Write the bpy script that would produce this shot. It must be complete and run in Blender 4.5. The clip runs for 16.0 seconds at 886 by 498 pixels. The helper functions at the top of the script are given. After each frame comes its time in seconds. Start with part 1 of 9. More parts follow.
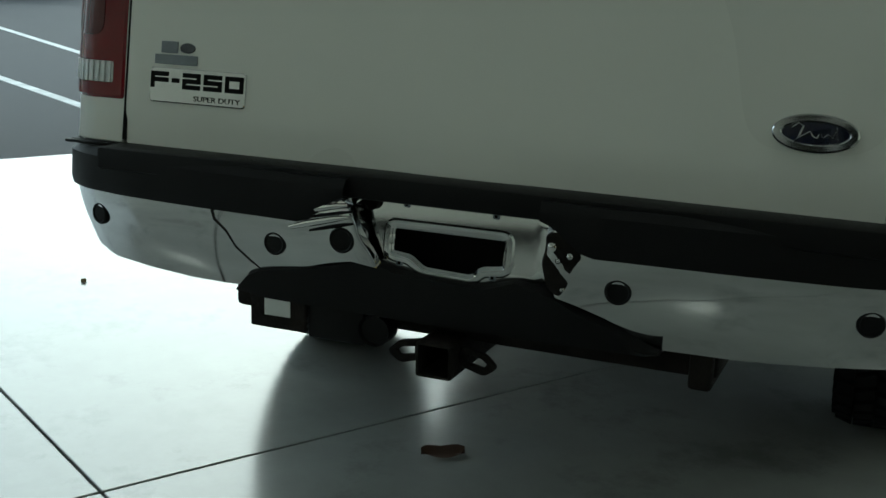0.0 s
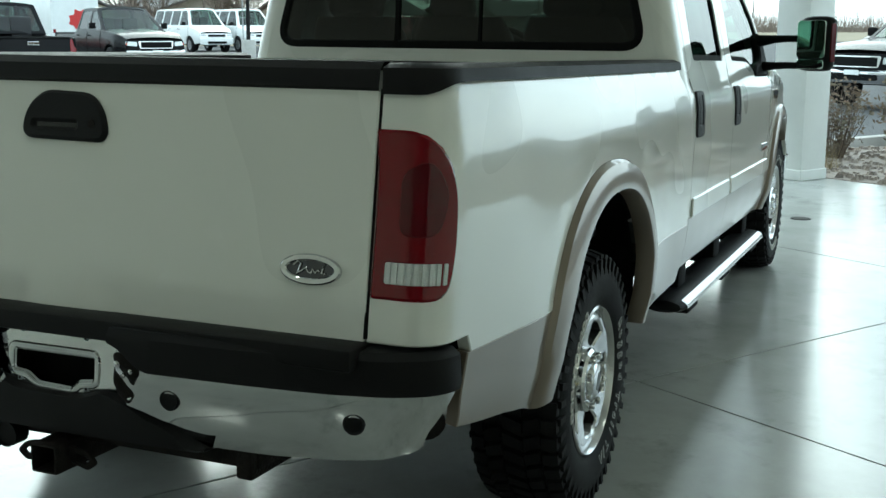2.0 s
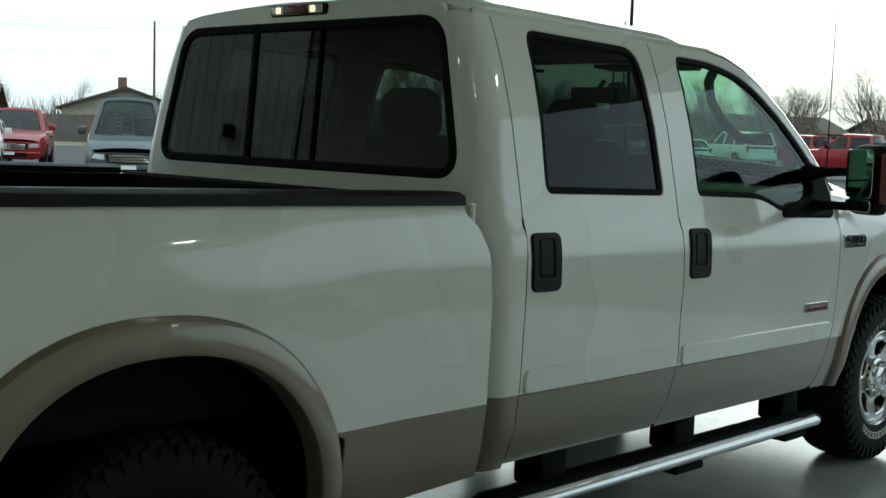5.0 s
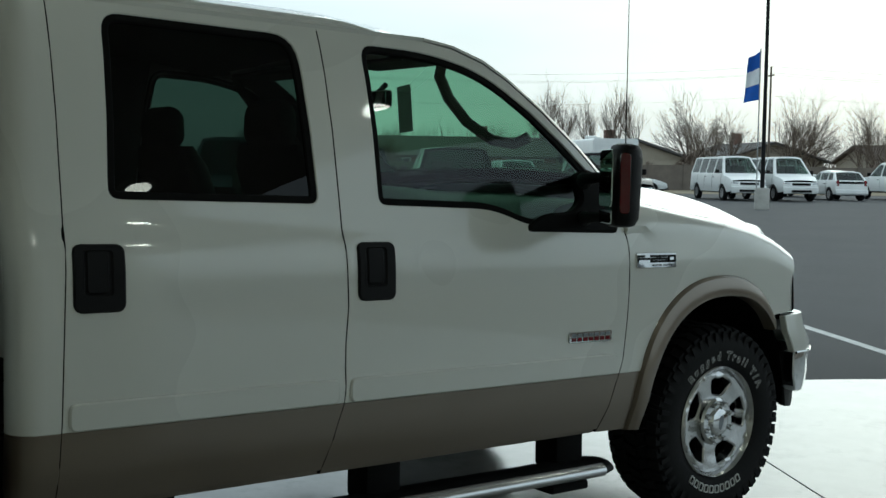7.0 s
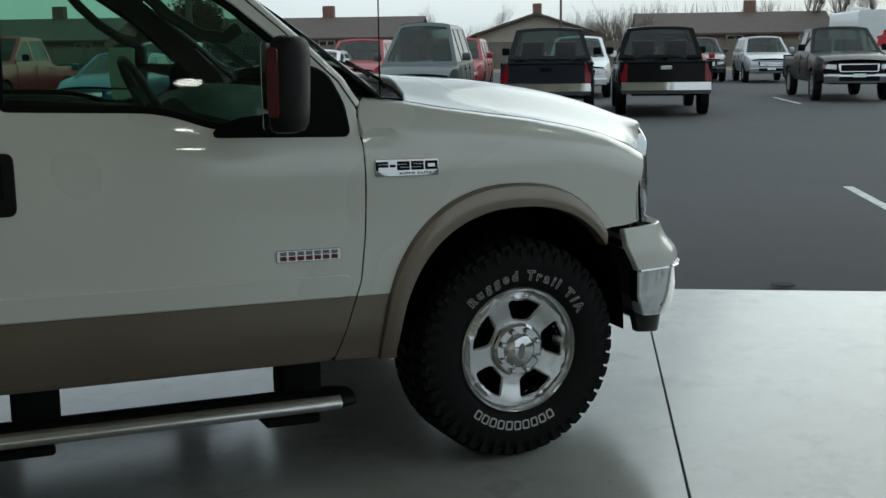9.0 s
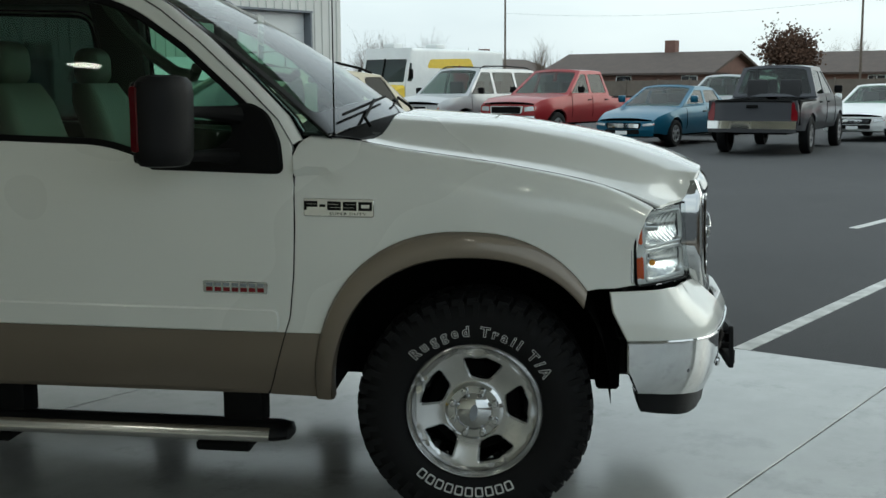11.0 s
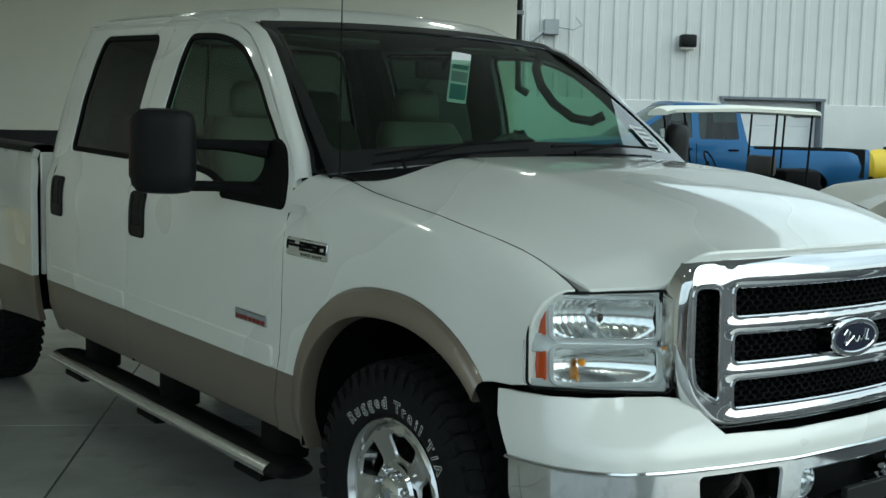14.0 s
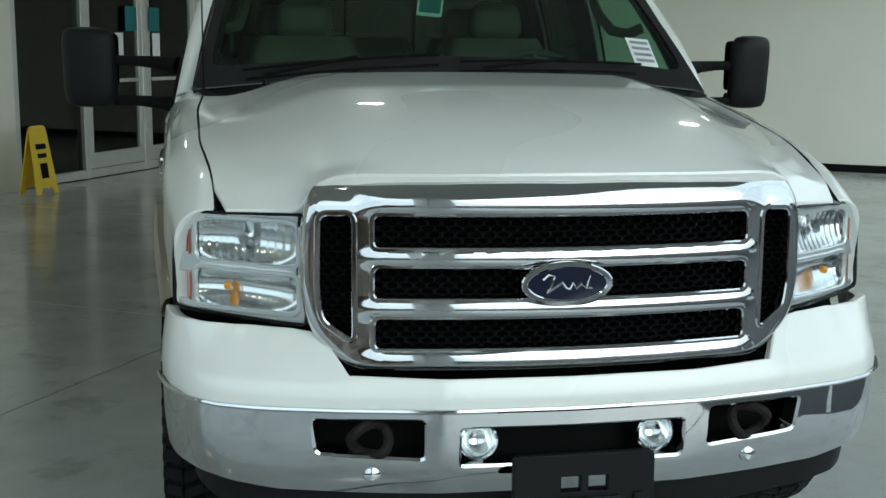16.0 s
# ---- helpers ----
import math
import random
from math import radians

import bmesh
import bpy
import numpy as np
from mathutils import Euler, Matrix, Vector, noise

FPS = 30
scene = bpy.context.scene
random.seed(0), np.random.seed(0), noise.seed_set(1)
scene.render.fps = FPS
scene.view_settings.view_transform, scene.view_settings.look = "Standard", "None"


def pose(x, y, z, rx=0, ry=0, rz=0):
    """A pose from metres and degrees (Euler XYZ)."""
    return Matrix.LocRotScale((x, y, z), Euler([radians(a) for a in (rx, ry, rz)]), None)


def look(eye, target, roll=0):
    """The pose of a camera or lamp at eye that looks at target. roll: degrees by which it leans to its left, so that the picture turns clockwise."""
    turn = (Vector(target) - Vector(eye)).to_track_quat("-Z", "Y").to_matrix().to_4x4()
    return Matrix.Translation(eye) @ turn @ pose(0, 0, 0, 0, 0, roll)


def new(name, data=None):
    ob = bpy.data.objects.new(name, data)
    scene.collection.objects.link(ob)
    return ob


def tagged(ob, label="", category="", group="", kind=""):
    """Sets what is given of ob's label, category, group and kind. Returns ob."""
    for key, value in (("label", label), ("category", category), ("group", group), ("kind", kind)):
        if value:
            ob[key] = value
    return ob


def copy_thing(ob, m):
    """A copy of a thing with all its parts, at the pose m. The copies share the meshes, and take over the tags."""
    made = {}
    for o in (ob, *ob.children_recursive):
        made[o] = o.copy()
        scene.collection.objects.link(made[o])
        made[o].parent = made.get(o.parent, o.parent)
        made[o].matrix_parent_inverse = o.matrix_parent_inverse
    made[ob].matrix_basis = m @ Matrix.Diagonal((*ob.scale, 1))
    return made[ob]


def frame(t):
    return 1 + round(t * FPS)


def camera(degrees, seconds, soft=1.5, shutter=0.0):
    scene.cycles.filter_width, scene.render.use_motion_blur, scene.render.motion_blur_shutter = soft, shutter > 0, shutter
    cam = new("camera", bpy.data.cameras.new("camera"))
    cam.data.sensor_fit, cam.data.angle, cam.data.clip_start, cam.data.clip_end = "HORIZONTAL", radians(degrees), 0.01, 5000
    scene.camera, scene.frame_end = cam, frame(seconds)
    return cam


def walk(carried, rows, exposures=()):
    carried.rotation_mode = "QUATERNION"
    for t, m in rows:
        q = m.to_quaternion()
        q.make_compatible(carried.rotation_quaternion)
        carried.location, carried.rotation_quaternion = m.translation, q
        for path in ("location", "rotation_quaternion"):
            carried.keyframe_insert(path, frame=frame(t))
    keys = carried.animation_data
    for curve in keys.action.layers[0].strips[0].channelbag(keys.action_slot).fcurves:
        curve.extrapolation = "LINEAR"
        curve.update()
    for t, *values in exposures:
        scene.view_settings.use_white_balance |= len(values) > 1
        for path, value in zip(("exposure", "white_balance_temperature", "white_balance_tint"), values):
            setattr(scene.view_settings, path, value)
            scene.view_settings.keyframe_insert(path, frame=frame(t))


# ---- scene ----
cam = camera(41.1, 16.0)
PATH = [
    (0, (0.786, -3.283, 1.217), (0.072, -1.481, 0.725), 1.9),
    (0.5, (1.014, -3.37, 1.293), (0.387, -1.538, 0.792), 2.1),
    (1, (1.354, -3.462, 1.409), (0.692, -1.643, 0.905), 0.0),
    (1.5, (1.58, -3.449, 1.421), (0.853, -1.63, 1.017), -0.5),
    (2, (1.841, -3.325, 1.444), (1.078, -1.515, 1.069), 0.3),
    (2.5, (2.16, -3.191, 1.449), (1.162, -1.486, 1.14), -0.8),
    (3, (2.389, -3.013, 1.476), (1.292, -1.368, 1.175), -0.7),
    (3.5, (2.582, -2.67, 1.487), (1.394, -1.075, 1.274), 0.8),
    (3.7, (2.65, -2.52, 1.492), (1.451, -0.93, 1.288), 0.1),
    (5.8, (3.567, -0.85, 1.49), (2.082, 0.479, 1.313), 1.1),
    (6, (3.652, -0.7, 1.482), (2.152, 0.612, 1.318), 0.3),
    (6.5, (3.765, -0.255, 1.484), (2.263, 1.057, 1.326), 0.4),
    (7, (3.938, 0.151, 1.405), (2.372, 1.388, 1.266), 0.8),
    (7.5, (4.115, 0.605, 1.4), (2.461, 1.713, 1.216), -0.6),
    (7.6, (4.138, 0.705, 1.402), (2.477, 1.793, 1.168), -1.6),
    (8, (4.21, 1.081, 1.431), (2.589, 2.237, 1.242), -2.6),
    (8.5, (4.393, 1.517, 1.439), (2.667, 2.493, 1.185), -0.5),
    (8.7, (4.444, 1.71, 1.452), (2.691, 2.626, 1.153), -0.4),
    (10.8, (4.707, 4.001, 1.411), (2.724, 3.941, 1.157), -1.0),
    (11, (4.696, 4.188, 1.453), (2.723, 4.014, 1.179), -0.3),
    (11.5, (4.593, 4.667, 1.427), (2.668, 4.215, 1.126), 1.0),
    (12, (4.459, 5.16, 1.421), (2.642, 4.351, 1.211), -1.0),
    (12.5, (4.212, 5.619, 1.445), (2.558, 4.524, 1.189), 0.1),
    (13, (3.824, 5.992, 1.455), (2.282, 4.746, 1.194), 0.2),
    (13.5, (3.408, 6.382, 1.445), (2.037, 4.951, 1.17), 0.3),
    (14, (2.864, 6.641, 1.452), (1.64, 5.073, 1.246), 1.4),
    (14.5, (2.407, 6.934, 1.444), (1.382, 5.235, 1.192), 1.8),
    (15, (1.913, 7.158, 1.455), (1.064, 5.38, 1.112), 0.8),
    (15.5, (1.348, 7.288, 1.468), (0.615, 5.451, 1.172), 0.2),
    (16, (0.789, 7.394, 1.457), (0.416, 5.461, 1.11), 0.7),
]
walk(cam, [(t, look(eye, target, roll)) for t, eye, target, roll in PATH], [(0, 0.45, 5500, -11), (0.5, 0.6, 5450, -12), (1.5, 1.05, 5600, -12), (2.5, 1.0, 5500, -10), (3.5, 0.85, 5600, -10), (6, -0.25, 5700, -9), (8, -0.35, 5750, -3), (8.5, -0.4, 5800, -2), (11, -0.1, 6000, -3), (12, -0.05, 5850, -6), (13.5, 0.2, 5600, -9), (14.5, 0.27, 5600, -8), (15.5, 0.2, 5650, -6), (16, 0.3, 5600, -6)])

# ---- light ----
SUN_DIR = Vector((-0.45, 0.85, 0.42)).normalized()

world = bpy.data.worlds.new("overcast_sky")
scene.world = world
world.use_nodes = True
_nt = world.node_tree
_nt.nodes.clear()
_out = _nt.nodes.new("ShaderNodeOutputWorld")
_bg = _nt.nodes.new("ShaderNodeBackground")
_sky = _nt.nodes.new("ShaderNodeTexSky")
_sky.sky_type = "NISHITA"
_sky.sun_disc = False
_sky.sun_elevation = math.asin(SUN_DIR.z)
_sky.sun_rotation = math.atan2(SUN_DIR.x, SUN_DIR.y)
_sky.dust_density = 3.0
_tc = _nt.nodes.new("ShaderNodeTexCoord")
_map = _nt.nodes.new("ShaderNodeMapping")
_map.inputs["Scale"].default_value = (1.2, 1.2, 5.0)
_noise = _nt.nodes.new("ShaderNodeTexNoise")
_noise.inputs["Scale"].default_value = 1.6
_noise.inputs["Detail"].default_value = 6.0
_ramp = _nt.nodes.new("ShaderNodeValToRGB")
_ramp.color_ramp.elements[0].position = 0.3
_ramp.color_ramp.elements[0].color = (7.6, 8.0, 8.6, 1)
_ramp.color_ramp.elements[1].position = 0.7
_ramp.color_ramp.elements[1].color = (11.0, 11.0, 11.0, 1)
_mix = _nt.nodes.new("ShaderNodeMix")
_mix.data_type = "RGBA"
_mix.inputs["Factor"].default_value = 0.85
_bg.inputs["Strength"].default_value = 0.13
_nt.links.new(_tc.outputs["Generated"], _map.inputs["Vector"])
_nt.links.new(_map.outputs["Vector"], _noise.inputs["Vector"])
_nt.links.new(_noise.outputs["Fac"], _ramp.inputs["Fac"])
_nt.links.new(_sky.outputs["Color"], _mix.inputs["A"])
_nt.links.new(_ramp.outputs["Color"], _mix.inputs["B"])
# an overcast sky is brighter overhead than at the horizon
_sep = _nt.nodes.new("ShaderNodeSeparateXYZ")
_up = _nt.nodes.new("ShaderNodeMapRange")
_up.inputs["To Min"].default_value, _up.inputs["To Max"].default_value = 0.84, 1.3
_mul = _nt.nodes.new("ShaderNodeVectorMath")
_mul.operation = "SCALE"
_nt.links.new(_tc.outputs["Generated"], _sep.inputs["Vector"])
_nt.links.new(_sep.outputs["Z"], _up.inputs["Value"])
_nt.links.new(_mix.outputs["Result"], _mul.inputs[0])
_nt.links.new(_up.outputs["Result"], _mul.inputs["Scale"])
_nt.links.new(_mul.outputs["Vector"], _bg.inputs["Color"])
_nt.links.new(_bg.outputs["Background"], _out.inputs["Surface"])

sun_data = bpy.data.lights.new("sun", "SUN")
sun_data.energy, sun_data.angle, sun_data.color = 0.7, radians(50), (1.0, 0.96, 0.9)
sun = new("sun", sun_data)
sun.matrix_world = look(SUN_DIR * 50, (0, 0, 0))

# ---- materials ----


def material(name, color, rough=0.5, metal=0.0, var=0.0, scale=8.0, bump=0.0, bscale=60.0, coat=0.0, color2=None, spec=0.5):
    """A surface with two scales of variation: broad stains and fine grain with relief."""
    m = bpy.data.materials.new(name)
    m.use_nodes = True
    nt = m.node_tree
    b = nt.nodes["Principled BSDF"]
    b.inputs["Roughness"].default_value = rough
    b.inputs["Metallic"].default_value = metal
    b.inputs["Coat Weight"].default_value = coat
    b.inputs["Coat Roughness"].default_value = 0.03
    b.inputs["Specular IOR Level"].default_value = spec
    b.inputs["Base Color"].default_value = (*color, 1)
    if var > 0 or bump > 0:
        tc = nt.nodes.new("ShaderNodeTexCoord")
        big = nt.nodes.new("ShaderNodeTexNoise")
        big.inputs["Scale"].default_value = scale
        big.inputs["Detail"].default_value = 1.0 if coat >= 0.8 else 8.0
        big.inputs["Roughness"].default_value = 0.65
        nt.links.new(tc.outputs["Object"], big.inputs["Vector"])
        if var > 0:
            ramp = nt.nodes.new("ShaderNodeValToRGB")
            c2 = color2 or tuple(c * (1 - var) for c in color)
            ramp.color_ramp.elements[0].position, ramp.color_ramp.elements[1].position = 0.35, 0.65
            ramp.color_ramp.elements[0].color, ramp.color_ramp.elements[1].color = (*c2, 1), (*color, 1)
            nt.links.new(big.outputs["Fac"], ramp.inputs["Fac"])
            nt.links.new(ramp.outputs["Color"], b.inputs["Base Color"])
            rr = nt.nodes.new("ShaderNodeMapRange")
            rr.inputs["To Min"].default_value, rr.inputs["To Max"].default_value = rough * 0.8, min(1, rough * 1.25)
            nt.links.new(big.outputs["Fac"], rr.inputs["Value"])
            nt.links.new(rr.outputs["Result"], b.inputs["Roughness"])
        if bump > 0:
            fine = nt.nodes.new("ShaderNodeTexNoise")
            fine.inputs["Scale"].default_value = bscale
            fine.inputs["Detail"].default_value = 4.0
            nt.links.new(tc.outputs["Object"], fine.inputs["Vector"])
            bp = nt.nodes.new("ShaderNodeBump")
            bp.inputs["Strength"].default_value = bump
            bp.inputs["Distance"].default_value = 0.01
            nt.links.new(fine.outputs["Fac"], bp.inputs["Height"])
            nt.links.new(bp.outputs["Normal"], b.inputs["Normal"])
    return m


def glass(name, tint, gloss=1.5):
    """A thin pane: tinted see-through with the mirror gloss of glass."""
    m = bpy.data.materials.new(name)
    m.use_nodes = True
    nt = m.node_tree
    nt.nodes.clear()
    out = nt.nodes.new("ShaderNodeOutputMaterial")
    mix = nt.nodes.new("ShaderNodeMixShader")
    lw = nt.nodes.new("ShaderNodeLayerWeight")
    lw.inputs["Blend"].default_value = 0.5
    pw = nt.nodes.new("ShaderNodeMath")
    pw.operation = "POWER"
    pw.inputs[1].default_value = 5.0
    fr = nt.nodes.new("ShaderNodeMapRange")
    f0 = ((gloss - 1) / (gloss + 1)) ** 2
    fr.inputs["To Min"].default_value, fr.inputs["To Max"].default_value = f0, 1.0
    nt.links.new(lw.outputs["Facing"], pw.inputs[0])
    nt.links.new(pw.outputs["Value"], fr.inputs["Value"])
    tr = nt.nodes.new("ShaderNodeBsdfTransparent")
    tr.inputs["Color"].default_value = (*tint, 1)
    gl = nt.nodes.new("ShaderNodeBsdfGlossy")
    gl.inputs["Roughness"].default_value = 0.0
    nt.links.new(fr.outputs["Result"], mix.inputs["Fac"])
    nt.links.new(tr.outputs["BSDF"], mix.inputs[1])
    nt.links.new(gl.outputs["BSDF"], mix.inputs[2])
    nt.links.new(mix.outputs["Shader"], out.inputs["Surface"])
    return m


def emitter(name, color, strength):
    m = bpy.data.materials.new(name)
    m.use_nodes = True
    b = m.node_tree.nodes["Principled BSDF"]
    b.inputs["Base Color"].default_value = (0.8, 0.8, 0.8, 1)
    b.inputs["Emission Color"].default_value = (*color, 1)
    b.inputs["Emission Strength"].default_value = strength
    return m


WHITE = material("white_paint", (0.74, 0.745, 0.70), 0.28, 0, 0.03, 1.5, coat=1.0)
TAN = material("tan_metallic_paint", (0.205, 0.168, 0.128), 0.35, 0.5, 0.06, 3.0, coat=0.8)
CHROME = material("chrome", (0.60, 0.605, 0.61), 0.05, 1.0, 0.03, 5.0)
ALLOY = material("machined_alloy", (0.60, 0.60, 0.60), 0.22, 1.0, 0.08, 20.0)
BLACK = material("black_plastic", (0.005, 0.005, 0.0055), 0.5, 0, 0.3, 15, 0.15, 400, spec=0.2)
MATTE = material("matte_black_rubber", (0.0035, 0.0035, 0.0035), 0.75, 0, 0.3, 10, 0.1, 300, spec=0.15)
GLOSSBLACK = material("gloss_black", (0.01, 0.01, 0.011), 0.12, 0, 0.2, 6)
TYRE = material("tyre_rubber", (0.0075, 0.0075, 0.008), 0.7, 0, 0.35, 12, 0.2, 250, spec=0.2)
TYREWHITE = material("tyre_white_lettering", (0.62, 0.62, 0.6), 0.7, 0, 0.25, 60)
STEEL = material("rusty_black_steel", (0.010, 0.0095, 0.009), 0.7, 0.2, 0.5, 14, 0.4, 120, color2=(0.022, 0.018, 0.016), spec=0.15)
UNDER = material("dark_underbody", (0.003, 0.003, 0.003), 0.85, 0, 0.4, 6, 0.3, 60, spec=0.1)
RED = material("red_lens", (0.165, 0.002, 0.007), 0.1, 0, 0.25, 5, coat=0.35, spec=0.3)
REDDARK = material("dark_red_lens", (0.085, 0.001, 0.005), 0.1, 0, 0.2, 9, coat=0.35, spec=0.3)
BULBAMBER = material("amber_bulb_glass", (0.8, 0.32, 0.02), 0.15, 0, 0.1, 9)
AMBER = material("amber_lens", (0.55, 0.075, 0.01), 0.12, 0, 0.1, 9, coat=1.0)
CLEAR = material("clear_ribbed_lens", (0.72, 0.74, 0.74), 0.12, 0.3, 0.15, 30, 0.3, 220)
REFLECTOR = material("lamp_reflector", (0.88, 0.89, 0.89), 0.17, 1.0, 0.05, 20)
BLUE = material("blue_badge_enamel", (0.002, 0.004, 0.022), 0.1, 0, 0.1, 9, coat=1.0)
LEATHER = material("tan_leather", (0.115, 0.098, 0.076), 0.5, 0, 0.15, 9, 0.25, 160)
TRIM = material("tan_interior_trim", (0.055, 0.048, 0.038), 0.65, 0, 0.1, 9, 0.15, 300)
DASH = material("dark_dashboard", (0.05, 0.047, 0.042), 0.6, 0, 0.1, 9, 0.2, 300)
PAPER = material("printed_card", (0.75, 0.77, 0.76), 0.6, 0, 0.05, 20)
TEAL = material("teal_print", (0.02, 0.16, 0.17), 0.6, 0, 0.2, 20)
GREYPRINT = material("grey_print", (0.25, 0.27, 0.3), 0.6, 0, 0.2, 20)
GLASS = glass("green_tinted_glass", (0.46, 0.66, 0.545))
SHIELD = glass("windshield_glass", (0.48, 0.67, 0.55))
BACKGLASS = glass("dark_rear_glass", (0.085, 0.10, 0.09), 1.5)
PRIVACY = glass("dark_privacy_glass", (0.045, 0.062, 0.057), 1.36)
LENSGLASS = glass("clear_lamp_lens", (0.9, 0.92, 0.92), 1.45)
MIRROR = material("mirror_glass", (0.5, 0.57, 0.53), 0.01, 1.0)

CONCRETE = material("sealed_concrete", (0.42, 0.43, 0.41), 0.17, 0, 0.3, 0.9, 0.04, 35, color2=(0.30, 0.305, 0.29), spec=0.7)
def stained(m, lo=0.54, hi=0.66, scale=2.3, depth=0.74):
    """Adds damp dark patches of a second size to a floor."""
    nt = m.node_tree
    b = nt.nodes["Principled BSDF"]
    src = b.inputs["Base Color"].links[0].from_socket
    tc = nt.nodes.new("ShaderNodeTexCoord")
    n = nt.nodes.new("ShaderNodeTexNoise")
    n.inputs["Scale"].default_value, n.inputs["Detail"].default_value, n.inputs["Roughness"].default_value = scale, 9.0, 0.7
    r = nt.nodes.new("ShaderNodeMapRange")
    r.inputs["From Min"].default_value, r.inputs["From Max"].default_value = lo, hi
    r.inputs["To Min"].default_value, r.inputs["To Max"].default_value = 1.0, depth
    v = nt.nodes.new("ShaderNodeVectorMath")
    v.operation = "SCALE"
    nt.links.new(tc.outputs["Object"], n.inputs["Vector"])
    nt.links.new(n.outputs["Fac"], r.inputs["Value"])
    nt.links.new(src, v.inputs[0])
    nt.links.new(r.outputs["Result"], v.inputs["Scale"])
    nt.links.new(v.outputs["Vector"], b.inputs["Base Color"])
    return m


stained(CONCRETE)
JOINT = material("dark_joint_filler", (0.06, 0.06, 0.06), 0.8, 0, 0.3, 12)
ASPHALT = material("asphalt", (0.058, 0.058, 0.06), 0.85, 0, 0.4, 0.35, 0.5, 90, color2=(0.036, 0.036, 0.038), spec=0.3)
LINEPAINT = material("worn_white_line_paint", (0.62, 0.62, 0.6), 0.8, 0, 0.4, 6, 0.2, 90)
WALLPAINT = material("cream_wall_paint", (0.72, 0.71, 0.62), 0.6, 0, 0.05, 1.0, 0.06, 120)
SOFFIT = material("white_soffit_panels", (0.72, 0.72, 0.68), 0.7, 0, 0.06, 1.0, 0.05, 90)
COLUMNPAINT = material("white_column_cladding", (0.72, 0.73, 0.70), 0.4, 0, 0.08, 2.0, 0.05, 60)
ALU = material("brushed_aluminium_frame", (0.62, 0.62, 0.6), 0.4, 0.8, 0.1, 12)
SHOPGLASS = glass("shopfront_glass", (0.42, 0.45, 0.42))
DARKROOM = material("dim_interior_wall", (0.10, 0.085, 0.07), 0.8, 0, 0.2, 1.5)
CARPET = material("grey_carpet", (0.07, 0.075, 0.075), 0.95, 0, 0.2, 4, 0.3, 200)
SIGNYELLOW = material("yellow_plastic_sign", (0.75, 0.52, 0.02), 0.45, 0, 0.1, 10)
LAMP = emitter("downlight_lens", (1.0, 0.92, 0.78), 28.0)

CARGLASS = glass("car_window_glass", (0.20, 0.25, 0.24))
LAMPHOUSE = material("lamp_housing", (0.86, 0.87, 0.87), 0.2, 0.65, 0.05, 20)
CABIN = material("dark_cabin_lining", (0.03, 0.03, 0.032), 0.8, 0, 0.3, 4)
RIM = material("wheel_alloy_grey", (0.5, 0.5, 0.51), 0.3, 0.8, 0.1, 12)
LAMPLENS = material("clear_lamp_glass", (0.62, 0.64, 0.65), 0.1, 0.5, 0.25, 14)
SIDING = material("white_ribbed_metal_siding", (0.60, 0.595, 0.56), 0.45, 0.0, 0.1, 0.6, 0.05, 40)
MASONRY = material("white_painted_masonry", (0.62, 0.62, 0.59), 0.75, 0, 0.1, 0.8, 0.25, 30)
DOORGREY = material("grey_painted_steel_door", (0.15, 0.165, 0.185), 0.5, 0, 0.1, 3)
WHITEMETAL = material("white_sheet_metal", (0.68, 0.69, 0.68), 0.4, 0, 0.08, 2.0)
YELLOWPAINT = material("yellow_paint", (0.72, 0.50, 0.03), 0.4, 0, 0.1, 4)
REDPRINT = material("red_vinyl", (0.45, 0.02, 0.02), 0.4, 0, 0.1, 4)
CREAM = material("cream_plastic", (0.70, 0.68, 0.58), 0.5, 0, 0.08, 4)
CARTGREEN = material("dark_green_plastic", (0.012, 0.05, 0.025), 0.3, 0, 0.2, 5, coat=0.5)
GALV = material("galvanised_steel", (0.35, 0.36, 0.36), 0.5, 0.6, 0.2, 5)
WOODPOLE = material("weathered_pole_wood", (0.14, 0.11, 0.085), 0.9, 0, 0.3, 6, 0.4, 30)
FENCEWOOD = material("grey_fence_boards", (0.16, 0.135, 0.115), 0.9, 0, 0.3, 1.0, 0.3, 20)
BARK = material("grey_brown_bark", (0.115, 0.09, 0.072), 0.95, 0, 0.3, 3, 0.4, 25)
TWIG = material("bare_twigs", (0.15, 0.115, 0.09), 0.95, 0, 0.2, 2)
DRYLEAF = material("dry_brown_leaves", (0.115, 0.06, 0.035), 0.9, 0, 0.5, 3)
SHRUBLEAF = material("dull_shrub_leaves", (0.14, 0.085, 0.055), 0.9, 0, 0.5, 3, color2=(0.07, 0.065, 0.035))
STRAW = material("dry_straw_grass", (0.30, 0.24, 0.13), 0.95, 0, 0.4, 6)
GRAVEL = material("river_gravel", (0.24, 0.20, 0.165), 0.9, 0, 0.5, 9, 0.5, 40)
FIELD = material("dry_winter_grass", (0.19, 0.155, 0.09), 0.95, 0, 0.4, 0.2, 0.4, 12)
KERB = material("kerb_concrete", (0.40, 0.39, 0.36), 0.85, 0, 0.25, 2, 0.2, 50)
SHINGLE = material("brown_roof_shingles", (0.095, 0.072, 0.062), 0.9, 0, 0.3, 1.5, 0.4, 14)
SHINGLEGREY = material("grey_roof_shingles", (0.10, 0.095, 0.095), 0.9, 0, 0.3, 1.5, 0.4, 14)
BRICKFAR = material("red_brown_brick", (0.20, 0.11, 0.085), 0.9, 0, 0.25, 3, 0.3, 20)
